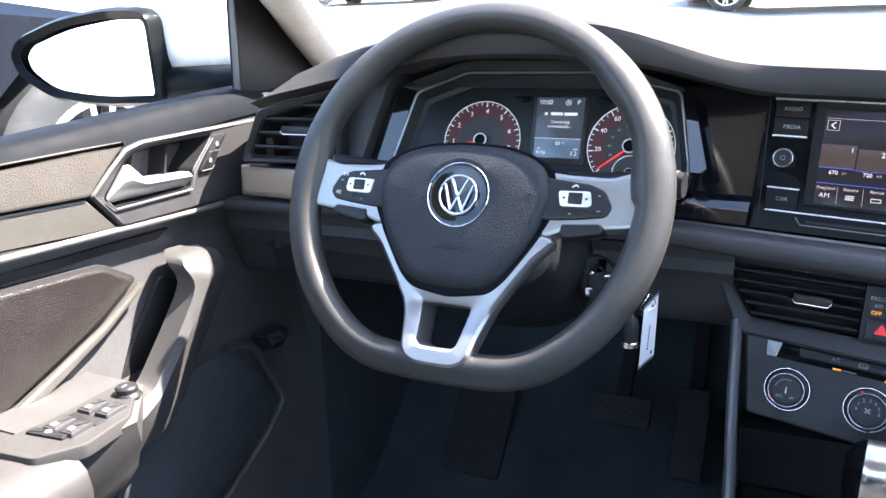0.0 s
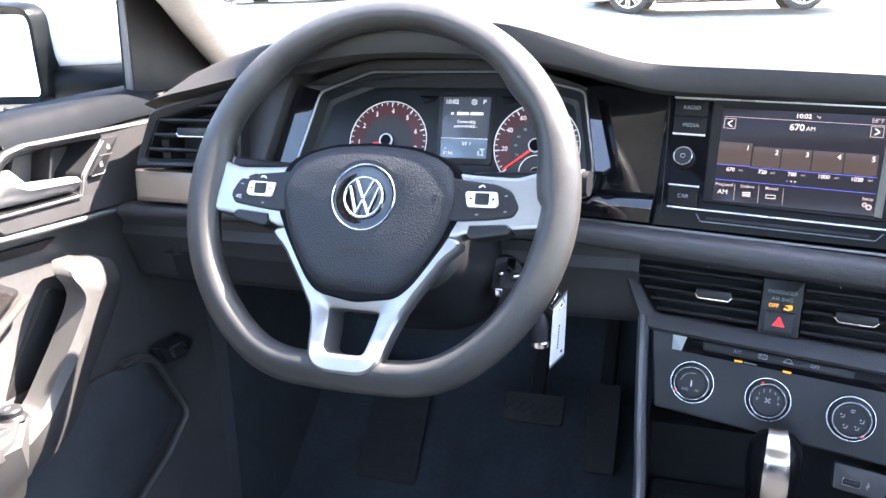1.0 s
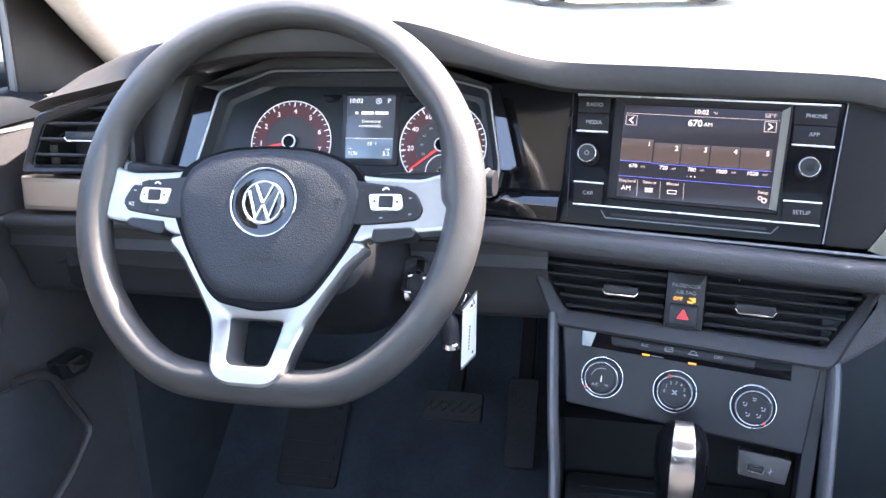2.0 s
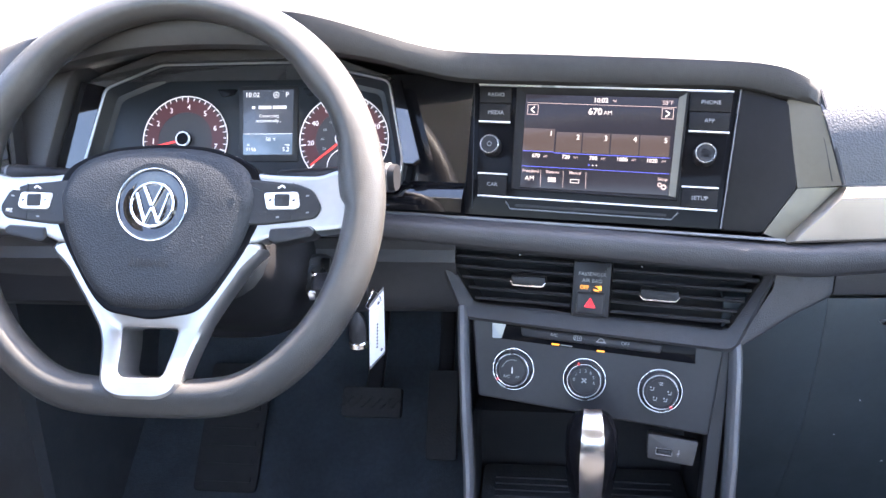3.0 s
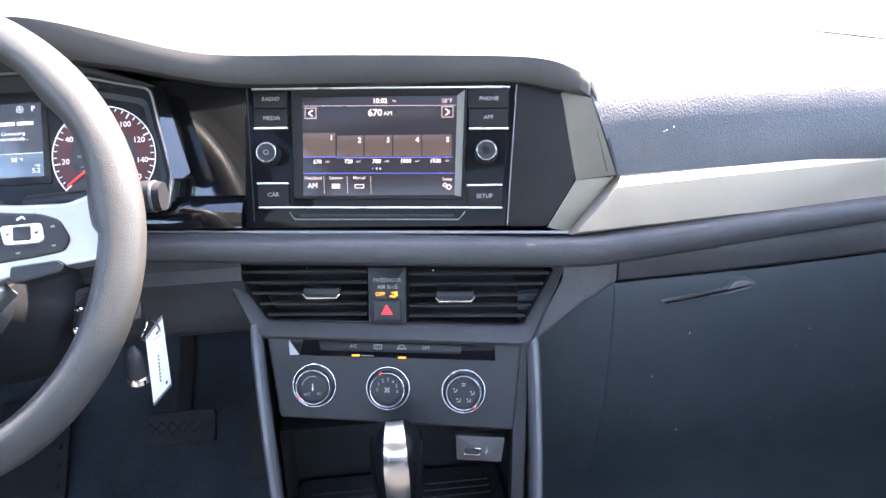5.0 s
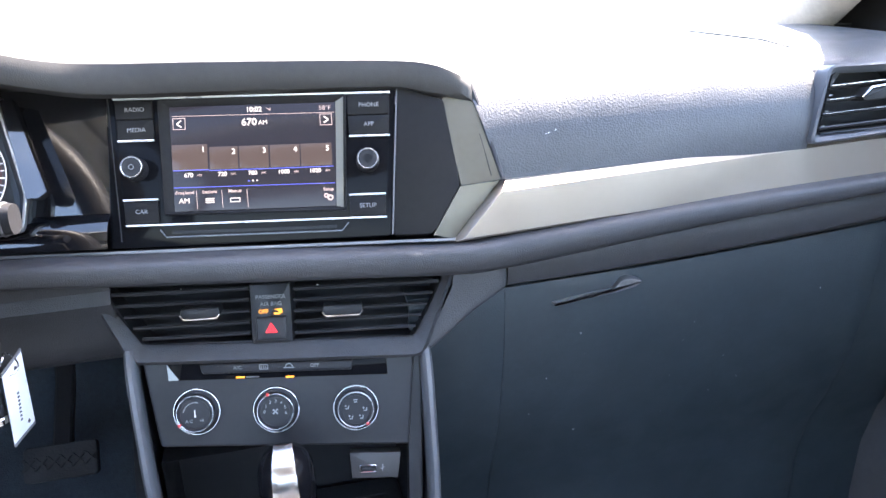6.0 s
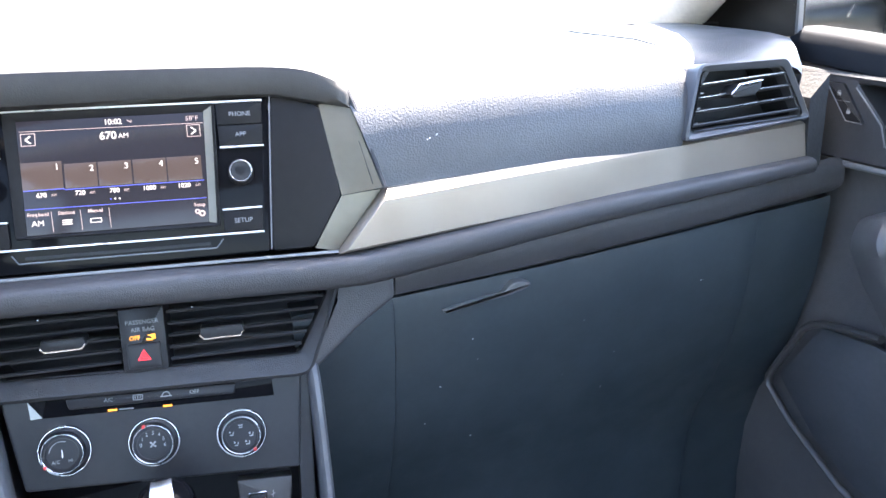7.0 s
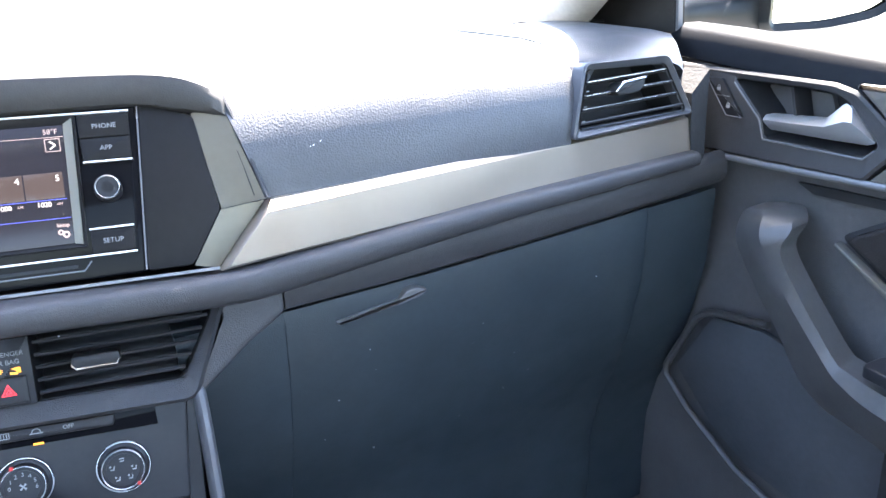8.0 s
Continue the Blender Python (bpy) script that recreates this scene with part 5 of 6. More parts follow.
def mirrored(pts):
    return [(-a, b) for a, b in pts]


ARM = mm((50, 29), (72, 24), (96, 21.5), (132, 20.5), (150, 26.5), (158, 25), (162, 0), (160, -20), (150, -22.5), (133, -24.5), (112, -26), (93, -30), (84, -34), (66, -34), (50, -20))
def curve(n, *pts):
    return [p[:2] for p in spline([(*p, 0) for p in mm(*pts)], n)]


# half outlines, from the top inwards: arm against the opening's upper edge, flank against flank, foot against foot
LEG_OUT = curve(4, (0, -20), (87, -33), (74, -57), (58, -81), (45, -102))[:-1] + curve(5, (45, -102), (39.5, -118), (35.5, -136))[:-1] + curve(4, (35.5, -136), (33, -146), (27, -153.5), (16, -157.6), (0, -158))
LEG_IN = curve(4, (0, -102), (8, -102), (16, -102), (21.5, -102.4), (23, -104))[:-1] + curve(5, (23, -104), (21, -118), (18.8, -134))[:-1] + curve(4, (18.8, -134), (17.4, -137.4), (14, -139.6), (8, -140), (0, -140))
LEG_OUT, LEG_IN = (q + [(-x, y) for x, y in q[-2:0:-1]] for q in (LEG_OUT, LEG_IN))
leg = bmesh.new()
lo, li = ccw(LEG_OUT), ccw(LEG_IN)
loops(leg, [[(x, y, -0.030) for x, y in li], [(x, y, -0.030) for x, y in inset(lo, 0.006)], [(x, y, -0.004) for x, y in lo], [(x, y, 0.0015) for x, y in inset(lo, 0.0015)], [(x, y, 0.0038) for x, y in inset(lo, 0.0042)],
            [(x, y, 0.0038) for x, y in inset(li, -0.0035)], [(x, y, 0.0020) for x, y in inset(li, -0.0008)], [(x * 0.97, y, -0.006) for x, y in li], [(x, y, -0.030) for x, y in li]], False, False)
for v in leg.verts:
    f = min(1.0, max(0.0, (-v.co.y - 0.102) / 0.046))
    v.co.z += 0.0125 * f * f * (3 - 2 * f)
part("lower_spoke", leg, SILVER, wheel, "satin silver lower spoke with an opening")
for s in (1, -1):
    f = mirrored if s < 0 else (lambda q: q)
    part("spoke", slab(rounded(f(ARM), 0.005), -0.016, 0.0045, 0.0035), SILVER, wheel, "satin silver spoke")
    pod = part("button_pod", slab(rounded(f(mm((66, 18.5), (116, 13.5), (128.5, 8.5), (136, -5.5), (131.5, -14), (112, -17), (88, -19.5), (70, -19.5))), 0.004), 0.0, 0.0072, 0.0022), SMOOTH, wheel, "black multifunction buttons")
    q = f(mm((89, 6.0), (117, 6.8), (119, -4.5), (116, -7.2), (92, -7.8)))
    plate_ = part("rocker_plate", slab(rounded(q, 0.003), 0.006, 0.0090, 0.0014), BRIGHT, pod, "satin silver rocker plate")
    cx_ = 0.1045 * s
    part("rocker", slab(rounded(rect(cx_ - 0.0062, -0.0052, cx_ + 0.0062, 0.0050), 0.0015), 0.008, 0.0098, 0.0010), SMOOTH, plate_, "black rocker centre")
    for dx in (-0.0096, 0.0096):
        part("rocker_mark", bar((cx_ + dx - 0.0010, -0.0006), (cx_ + dx + 0.0010, 0.0004), 0.0016, 0.0089, 0.0092), INK, plate_, "small dark symbol")
    part("button_seam", bar((f([(0.1125, 0.014)])[0]), (f([(0.1115, 0.0066)])[0]), 0.0007, 0.007, 0.0075), VOID, pod)
    part("button_seam", bar((f([(0.1115, -0.0076)])[0]), (f([(0.1110, -0.0165)])[0]), 0.0007, 0.007, 0.0075), VOID, pod)
    part("button_seam", bar((f([(0.087, -0.0110)])[0]), (f([(0.1340, -0.0085)])[0]), 0.0006, 0.007, 0.0075), VOID, pod)
    part("paddle", slab(rounded(f(mm((94, -21.5), (127, -19), (132, -23), (129, -28.5), (99, -34.5), (93, -32))), 0.003), -0.012, 0.0060, 0.0025), SMOOTH, wheel, "black lower key")
    # Grey thread paints a lit edge along the lower key.
    part("paddle_edge", sweep([(*p, 0.0055) for p in f(mm((96, -22.5), (126, -20.2), (130, -23.2)))], lambda k: oval(0.0005, 0.0005, 6), up=(0, 0, 1)), GREY, wheel, "thin grey line painting a lit edge")
    for x, y in ((0.1245, 0.0035), (0.1250, -0.0098), (0.1010, -0.0135)):
        part("button_symbol", bar(f([(x - 0.0013, y)])[0], f([(x + 0.0013, y + 0.0004)])[0], 0.0012, 0.0072, 0.0076), GREY_MARK, pod)
    bm = bar(f([(0.1005, 0.0098)])[0], f([(0.1040, 0.0120)])[0], 0.0012, 0.0072, 0.0076)
    bar(f([(0.1040, 0.0120)])[0], f([(0.1060, 0.0100)])[0], 0.0010, 0.0072, 0.0076, bm)
    part("button_symbol", bm, WHITE_MARK, pod)
for a, b, t in ((-0.1215, 0.0095, "RES"), (-0.1265, -0.0082, "SET")):
    words(t, 0.0036, a, b, 0.0076, WHITE_MARK, wheel, name="key_lettering")
PADOUT = mm((-83, 4), (-76, 26), (-62, 35.5), (-38, 42.5), (0, 45), (38, 42.5), (62, 35.5), (76, 26), (83, 4), (80.5, -13), (73, -35), (60, -58), (45, -78), (30, -86.5), (0, -88), (-30, -86.5), (-45, -78), (-60, -58), (-73, -35), (-80.5, -13))
GAPOUT = mm((-90, 6), (-81, 27), (-66, 36), (-38, 44.5), (0, 47), (38, 44.5), (66, 36), (81, 27), (90, 6), (86, -18), (73, -43), (62, -60), (50, -78), (37, -90), (0, -96), (-37, -90), (-50, -78), (-62, -60), (-73, -43), (-86, -18))
part("pad_gap", slab(rounded(GAPOUT, 0.008), -0.02, 0.0052, 0.002), GLOSS, wheel, "dark gap round the airbag cover")
bm = bmesh.new()
po = rounded(PADOUT, 0.012, 4)
ring = [[(x, y, 0.0) for x, y in po]]
for k, h in ((1.0, 0.0040), (0.992, 0.0065), (0.965, 0.0094), (0.925, 0.0118), (0.885, 0.0131), (0.84, 0.0137), (0.72, 0.0142), (0.55, 0.0146), (0.40, 0.0148), (0.34, 0.0146)):
    ring.append([(x * k, (y + 0.0045) * k - 0.0045 + 0.010 * (1 - k) * min(1.0, max(0.0, -y / 0.06)), h * (1 - 0.4 * max(0.0, (k - 0.5) / 0.5) ** 2 * min(1.0, max(0.0, y / 0.03)))) for x, y in po])
first = min(range(len(ring[1])), key=lambda j: (math.atan2(po[j][1] + 0.0045, po[j][0]) - math.pi) % (2 * math.pi))
ring = [r[first:] + r[:first] for r in ring]
angles = [math.atan2(y + 0.0045, x) for x, y, z in ring[0]]
hub = [(0.0296 * math.cos(a), 0.0296 * math.sin(a) - 0.0045) for a in angles]
ring = ring[:-2]
ring.append([(x * 1.12, (y + 0.0045) * 1.12 - 0.0045, 0.0148) for x, y in hub])
ring.append([(x, y, 0.0142) for x, y in hub])
ring.append([(x * 0.97, (y + 0.0045) * 0.97 - 0.0045, 0.0100) for x, y in hub])
loops(bm, ring)
cover = part("airbag_cover", bm, PAD, wheel, "grained black airbag cover")
words("AIRBAG", 0.0088, 0.000, -0.0515, 0.0151, DARK_MARK, cover, bold=0.00012)
for x in (-0.066, 0.066):
    part("cover_mark", bar((x - 0.0025, 0.0003), (x + 0.0025, -0.0003), 0.0008, 0.0134, 0.0142), DARK_MARK, cover)
BY = -0.0045
part("badge_recess", lathe([(0.0285, 0.009), (0.0285, 0.0132), (0.0262, 0.0136), (0.0225, 0.0124), (0.001, 0.0122)], 56, 0, BY), GLOSSDEEP, cover, "gloss black round badge field")
part("badge_rim", hoop(ring_pts(0.0296, 56, 0, BY), ring_pts(0.0283, 56, 0, BY), 0.011, 0.0152, 0.0005), CHROME, cover, "thin bright ring")
badge = part("badge", hoop(ring_pts(0.0186, 56, 0, BY), ring_pts(0.0165, 56, 0, BY), 0.0122, 0.0150, 0.0007), CHROME, cover, "round chrome badge")
for p, q in (((-7.8, 14.2), (-0.6, -1.0)), ((7.8, 14.2), (0.6, -1.0)), ((-13.6, 9.0), (-5.6, -14.8)), ((13.6, 9.0), (5.6, -14.8)), ((-5.6, -14.8), (-0.2, -2.6)), ((5.6, -14.8), (0.2, -2.6))):
    bm = bmesh.new()
    a, b = Vector(mm(p)[0]) + Vector((0, BY)), Vector(mm(q)[0]) + Vector((0, BY))
    sd = (b - a).normalized().orthogonal() * 0.00145
    loops(bm, [[(*(a - sd), 0.0122), (*(b - sd), 0.0122), (*(b + sd), 0.0122), (*(a + sd), 0.0122)], [(*(a - sd * 0.9), 0.0138), (*(b - sd * 0.9), 0.0138), (*(b + sd * 0.9), 0.0138), (*(a + sd * 0.9), 0.0138)], [(*(a - sd * 0.4), 0.0146), (*(b - sd * 0.4), 0.0146), (*(b + sd * 0.4), 0.0146), (*(a + sd * 0.4), 0.0146)]])
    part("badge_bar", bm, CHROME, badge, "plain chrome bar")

# ---- steering column, stalks, key ----
col = thing("steering_column", "black steering column shroud with stalks", "steering column")
axis = Vector((0, math.cos(radians(25)), -math.sin(radians(25))))
c0 = Vector((-0.352, 0.565, 0.978))
rings = []
up = Vector((0, math.sin(radians(25)), math.cos(radians(25))))
for d, w, h, off in ((0.022, 0.060, 0.050, -0.012), (0.035, 0.082, 0.062, -0.020), (0.09, 0.092, 0.070, -0.028), (0.15, 0.095, 0.075, -0.032), (0.20, 0.085, 0.065, -0.03)):
    rings.append([tuple(c0 + axis * d + Vector((a, 0, 0)) + up * (b + off)) for a, b in oval(w, h, 28, 3.0)])
bm = bmesh.new()
loops(bm, rings)
part("shroud", bm, SMOOTH, col, "black column shroud")
for s in (-1, 1):
    p0 = c0 + axis * 0.07 + Vector((s * 0.075, 0, 0)) + up * 0.034
    pts = [tuple(p0), tuple(p0 + Vector((s * 0.06, -0.004, 0.004))), tuple(p0 + Vector((s * 0.095, -0.010, 0.004))), tuple(p0 + Vector((s * 0.108, -0.012, 0.004)))]
    part("stalk", sweep(pts, lambda k: oval((0.009, 0.009, 0.0105, 0.0095)[k], (0.008, 0.008, 0.0125, 0.011)[k], 14, 2.6), up=(0, 0, 1)), SMOOTH, col, "black control stalk")
    part("stalk_band", sweep([tuple(Vector(pts[2]).lerp(Vector(pts[3]), f)) for f in (0.40, 0.55)], lambda k: oval(0.0107, 0.0126, 14, 2.6), up=(0, 0, 1)), GREY, col, "grey ring on the stalk end")
lock = Vector((-0.252, 0.655, 0.884))
M_LOCK = Matrix.Translation(lock) @ face(0, 0, 0, -25, 20)
part("lock_barrel", lathe([(0.021, -0.03), (0.021, 0.0), (0.018, 0.006), (0.012, 0.007)], 28), VOID, col, "black ignition lock", M_LOCK)
part("lock_ring", hoop(ring_pts(0.0125, 24), ring_pts(0.0095, 24), 0.004, 0.0085, 0.0006), SMOOTH, col, "", M_LOCK)

M_KEY = face(-0.2455, 0.6200, 0.8920, -8, 62)
key = thing("ignition_key", "black folding key in the lock with a white paper tag", "key", M_KEY)
part("blade", slab(rounded(rect(0.002, 0.0070, 0.010, 0.0340), 0.0005), -0.009, -0.0065, 0.0004), CHROME, key, "bright key blade")
part("end_clip", slab(rounded(rect(-0.0065, -0.0125, 0.0010, -0.0085), 0.0015), -0.0125, -0.0020, 0.001), CHROME, key, "bright metal end")
part("end_stud", lathe([(0.0030, -0.002), (0.0030, 0.0008), (0.0016, 0.0020)], 16, -0.0025, 0.0075), CHROME, key, "small bright stud")
part("fob", slab(rounded(rect(-0.004, -0.011, 0.046, 0.011), 0.005), -0.013, 0.0, 0.003), SMOOTH, key, "black key fob")
for x, y in ((0.0130, 0.0030), (0.0215, -0.0040)):
    button = part("fob_button", slab(rounded(rect(x - 0.0048, y - 0.0042, x + 0.0048, y + 0.0042), 0.0018), -0.001, 0.0012, 0.0006), SMOOTH, key)
    part("fob_symbol", bar((x - 0.0024, y - 0.0004), (x + 0.0024, y + 0.0006), 0.0020, 0.0010, 0.0015), WHITE_MARK, button)

tag = thing("key_tag", "white paper key tag on a wire ring hanging from the key", "tag", Matrix.Translation((-0.191, 0.617, 0.848)) @ pose(0, 0, 0, 0, 0, 70))
M_TAG = pose(0, 0, 0, 90, 0, 0)
part("card", slab(rounded(mm((-10.5, 26), (14, 34.5), (10.5, -28.5), (-15.5, -33)), 0.001), -0.0004, 0.0004, 0.0002), PAPER, tag, "white card with a dark edge", M_TAG)
part("edge_stripe", slab(mm((-15.5, -30.6), (10.6, -26.2), (10.5, -28.6), (-15.6, -33.2)), -0.0006, 0.0006, 0.0002), GREY, tag, "grey lower edge", M_TAG)
part("edge_stripe", slab(mm((-10.6, 24.0), (13.9, 32.5), (14.1, 34.7), (-10.6, 26.2)), -0.0006, 0.0006, 0.0002), GREY, tag, "grey upper edge", M_TAG)
for k in range(8):
    part("text_bar", bar((-0.0010 - 0.0004 * k, 0.004 - 0.0030 * k), (0.0012 - 0.0004 * k, 0.0044 - 0.0030 * k), 0.0016, 0.0003, 0.0006), INK, tag, "unreadable dark print", M_TAG)
part("text_bar", bar((0.0035, -0.0235), (0.0055, -0.0215), 0.0026, 0.0003, 0.0006), INK, tag, "unreadable dark print", M_TAG)
part("tag_hole", lathe([(0.0016, 0.0), (0.0016, 0.0007)], 12, 0.0035, 0.0235), INK, tag, "", M_TAG)
ring_at = [(-0.004 + 0.010 * math.cos(k * math.pi / 10), 0.003 * math.sin(k * math.pi / 5), 0.030 + 0.009 * math.sin(k * math.pi / 10)) for k in range(20)]
part("wire_ring", sweep(ring_at, lambda k: oval(0.0007, 0.0007, 6), True, up=(0, 1, 0)), CHROME, tag, "thin bright wire ring")
part("ring_fitting", lathe([(0.0080, -0.021), (0.0080, -0.008), (0.0066, 0.000), (0.002, 0.006)], 20, 0.0, 0.0), SMOOTH, tag, "small dark ring fitting", Matrix.Translation((-0.014, 0.0115, 0.0135)))
part("ring_fitting_end", lathe([(0.0066, -0.0275), (0.0086, -0.0268), (0.0088, -0.0225), (0.0080, -0.0215)], 20, 0.0, 0.0), CHROME, tag, "bright metal end", Matrix.Translation((-0.014, 0.0115, 0.0135)))

# ---- pedals and mat ----
for name, label, x, y, z, w, h in (("brake_pedal", "black rubber brake pedal with a cross tread", -0.275, 0.93, 0.600, 0.084, 0.042), ("accelerator_pedal", "dark long accelerator pedal", -0.185, 0.99, 0.55, 0.045, 0.13)):
    ped = thing(name, label, "pedal", face(x, y, z, 0, 35))
    padp = part("pad", slab(rounded(rect(-w / 2, -h / 2, w / 2, h / 2), 0.006), -0.008, 0.004, 0.002), RUBBER, ped, "rubber pad")
    n = 6 if w > 0.06 else 0
    for k in range(n):
        cx = -w / 2 + w * (k + 0.5) / n
        bm = bar((cx - 0.007, -0.007), (cx + 0.007, 0.007), 0.0025, 0.003, 0.0075)
        bar((cx - 0.007, 0.007), (cx + 0.007, -0.007), 0.0025, 0.003, 0.0075, bm)
        part("tread", bm, RUBBER, padp)
    part("arm", sweep([(0, 0.0, -0.006), (0, 0.10, -0.03), (0, 0.26, -0.02)], lambda k: oval(0.008, 0.012, 10, 3), up=(1, 0, 0)), SMOOTH, ped, "dark metal arm")
bm = skin([[(x, y, z) for x in (-0.60, -0.55, -0.40, -0.25, -0.17)] for y, z in ((0.15, FLOOR + 0.012), (0.5, FLOOR + 0.012), (0.75, FLOOR + 0.012), (0.95, FLOOR + 0.05), (1.08, FLOOR + 0.15))])
tagged(part("floor_mat", thick(bm, 0.008), CARPET), "black carpet mat on the driver's floor", "mat")
rest = thing("foot_rest", "dark rubber foot rest on the toe board", "foot rest", face(-0.52, 1.02, 0.50, 0, 40))
part("plate", slab(rounded(rect(-0.05, -0.10, 0.05, 0.10), 0.01), -0.004, 0.004, 0.002), RUBBER, rest)
for k in range(7):
    part("rib", bar((-0.04, -0.081 + 0.027 * k), (0.04, -0.081 + 0.027 * k), 0.008, 0.003, 0.008), RUBBER, rest)


# ---- doors ----
def door(s):
    """A front door; s is -1 for the driver's side. Outlines are given as (forward, up) and laid on the inner skin."""
    d = thing("door_1" if s < 0 else "door_2", ("closed driver's door" if s < 0 else "closed passenger door") + ", dark grained panel with silver handle and pull", "car door", kind="structure")

    def on(depth):
        """A frame on the inner side at the distance depth from the middle plane: x forward (mirrored at need), y up, z inward."""
        return Matrix(((0, 0, -s, s * depth), (-s, 0, 0, 0), (0, 1, 0, 0), (0, 0, 0, 1)))

    def fl(*pts):
        return [(-s * a, b) for a, b in pts]

    prof = [(0.770, 0.30), (0.770, 1.035), (0.765, 1.048), (0.750, 1.052), (0.735, 1.050), (0.722, 1.043), (0.713, 1.030), (0.709, 1.016), (0.748, 1.012), (0.748, 0.985), (0.748, 0.943), (0.709, 0.938), (0.716, 0.926), (0.722, 0.915), (0.724, 0.88), (0.720, 0.82), (0.712, 0.77), (0.704, 0.72), (0.698, 0.62), (0.696, 0.48), (0.712, 0.36), (0.730, 0.31)]
    ys = [-0.37, -0.2, 0.0, 0.2, 0.35, 0.5, 0.62, 0.70, 0.76, 0.80]
    bm = bmesh.new()
    loops(bm, [[(s * (x + 0.022 * max(0.0, (y - 0.66) / 0.14) ** 2 * (z > 1.0)), y, z + (0.070 * min(0.0, y - 0.72) * (z - 0.98) / 0.07 if 0.98 < z < 1.06 else 0.0) - (0.05 * max(0.0, 0.60 - y) * -0.35 if 0.90 < z < 0.96 else 0.0)) for x, z in prof] for y in ys])
    part("panel", bm, DOORPLASTIC, d, "black grained inner panel")
    # belt, soft upper panel, decor strip and bright line
    belt = [(s * (0.728 + 0.022 * max(0.0, (y - 0.66) / 0.14) ** 2), y, 1.0325 + 0.070 * min(0.0, y - 0.72)) for y in (-0.36, 0.0, 0.3, 0.5, 0.62, 0.70, 0.775)]
    bm = bmesh.new()
    loops(bm, [[(a + s * dx, b, c + dz) for dx, dz in ((0.050, -0.004), (0.050, 0.016), (0.044, 0.0215), (0.030, 0.0240), (0.010, 0.0245), (-0.004, 0.0230), (-0.011, 0.0185), (-0.0155, 0.010), (-0.0215, -0.002), (-0.0225, -0.007), (-0.012, -0.014), (0.012, -0.022))] for a, b, c in belt])
    part("belt_roll", bm, BELT, d, "smooth dark belt roll")
    part("weather_strip", sweep([(a + s * 0.051, b, c + 0.014) for a, b, c in belt[:-1]], lambda k: oval(0.004, 0.005, 8)), RUBBER, d, "rubber window seal")
    part("upper_panel", slab(rounded(fl((-0.36, 1.014), (0.30, 1.0165), (0.459, 1.0195), (0.512, 1.0195), (0.484, 0.997), (0.458, 0.9735), (0.30, 0.981), (-0.36, 1.000)), 0.003), -0.006, 0.0075, 0.003), DOORSKIN, d, "grained soft upper panel", on(0.706))
    part("decor_strip", slab(rounded(fl((-0.36, 0.998), (0.30, 0.979), (0.457, 0.9705), (0.492, 0.9335), (0.30, 0.944), (-0.36, 0.968)), 0.003), -0.006, 0.0025, 0.002), DECOR, d, "brushed grey decor strip", on(0.706))
    part("bright_ledge", sweep([(s * 0.7035, y, z) for y, z in ((-0.36, 0.966), (0.1, 0.950), (0.35, 0.938), (0.50, 0.932), (0.60, 0.928), (0.70, 0.926))], lambda k: oval(0.003, 0.0035, 10)), GREY, d, "thin light ledge line")
    # handle bezel
    g, h = (0.008, 0.022) if s > 0 else (0.0, 0.0)
    HOLE = [(0.478 + g, 0.968), (0.511 + g, 1.002), (0.522 + g, 1.007), (0.545 + g, 1.0105), (0.641 + g, 1.0105), (0.604 + g, 0.976), (0.598 + g, 0.9565), (0.488 + g, 0.957)]
    hole = rounded(fl(*HOLE), 0.004)
    bez = part("handle_bezel", hoop(rounded(fl((0.460, 0.973), (0.488, 0.996), (0.511, 1.013), (0.535, 1.018), (0.735, 1.020), (0.725, 0.975), (0.715, 0.930), (0.494, 0.935)), 0.004), hole, -0.012, 0.006, 0.0025, zi=0.004), PLASTIC, d, "dark handle bezel", on(0.706))
    cup = bmesh.new()
    loops(cup, [[(x, y, 0.004) for x, y in hole], [(x, y, -0.020) for x, y in inset(hole, 0.002)], [(x, y, -0.034) for x, y in inset(hole, 0.005)]], False, True)
    part("cup", cup, SMOOTH, bez, "dark recess behind the handle")
    # Paler plate paints the lit part of the cup's back wall.
    part("cup_lit_patch", slab(rounded(fl((0.626 + g, 1.003), (0.552 + g, 1.003), (0.545 + g, 0.985), (0.558 + g, 0.970), (0.600 + g, 0.970)), 0.004), -0.034, -0.028, 0.001), DOORPLASTIC, bez, "paler patch painting the lit back of the recess")
    part("cup_rib", bar(fl((0.578 + g, 1.008))[0], fl((0.566 + g, 0.962))[0], 0.003, -0.034, -0.004), SMOOTH, bez)
    # crest, ridge and foot of the lever, each as (forward, up, inward)
    crown = [(0.481, 0.967, 0.003), (0.508, 0.995, 0.002), (0.516, 0.9955, 0.002), (0.533, 0.979, 0.003), (0.566, 0.9765, 0.003), (0.600, 0.974, 0.003)]
    ridge = [(0.479, 0.9665, 0.006), (0.499, 0.9795, 0.013), (0.507, 0.9795, 0.0135), (0.527, 0.973, 0.013), (0.563, 0.971, 0.012), (0.598, 0.969, 0.010)]
    foot = [(0.4815, 0.9655, 0.003), (0.490, 0.9615, 0.000), (0.503, 0.9605, -0.003), (0.528, 0.9600, -0.001), (0.563, 0.9595, -0.001), (0.596, 0.959, -0.001)]
    lever = bmesh.new()
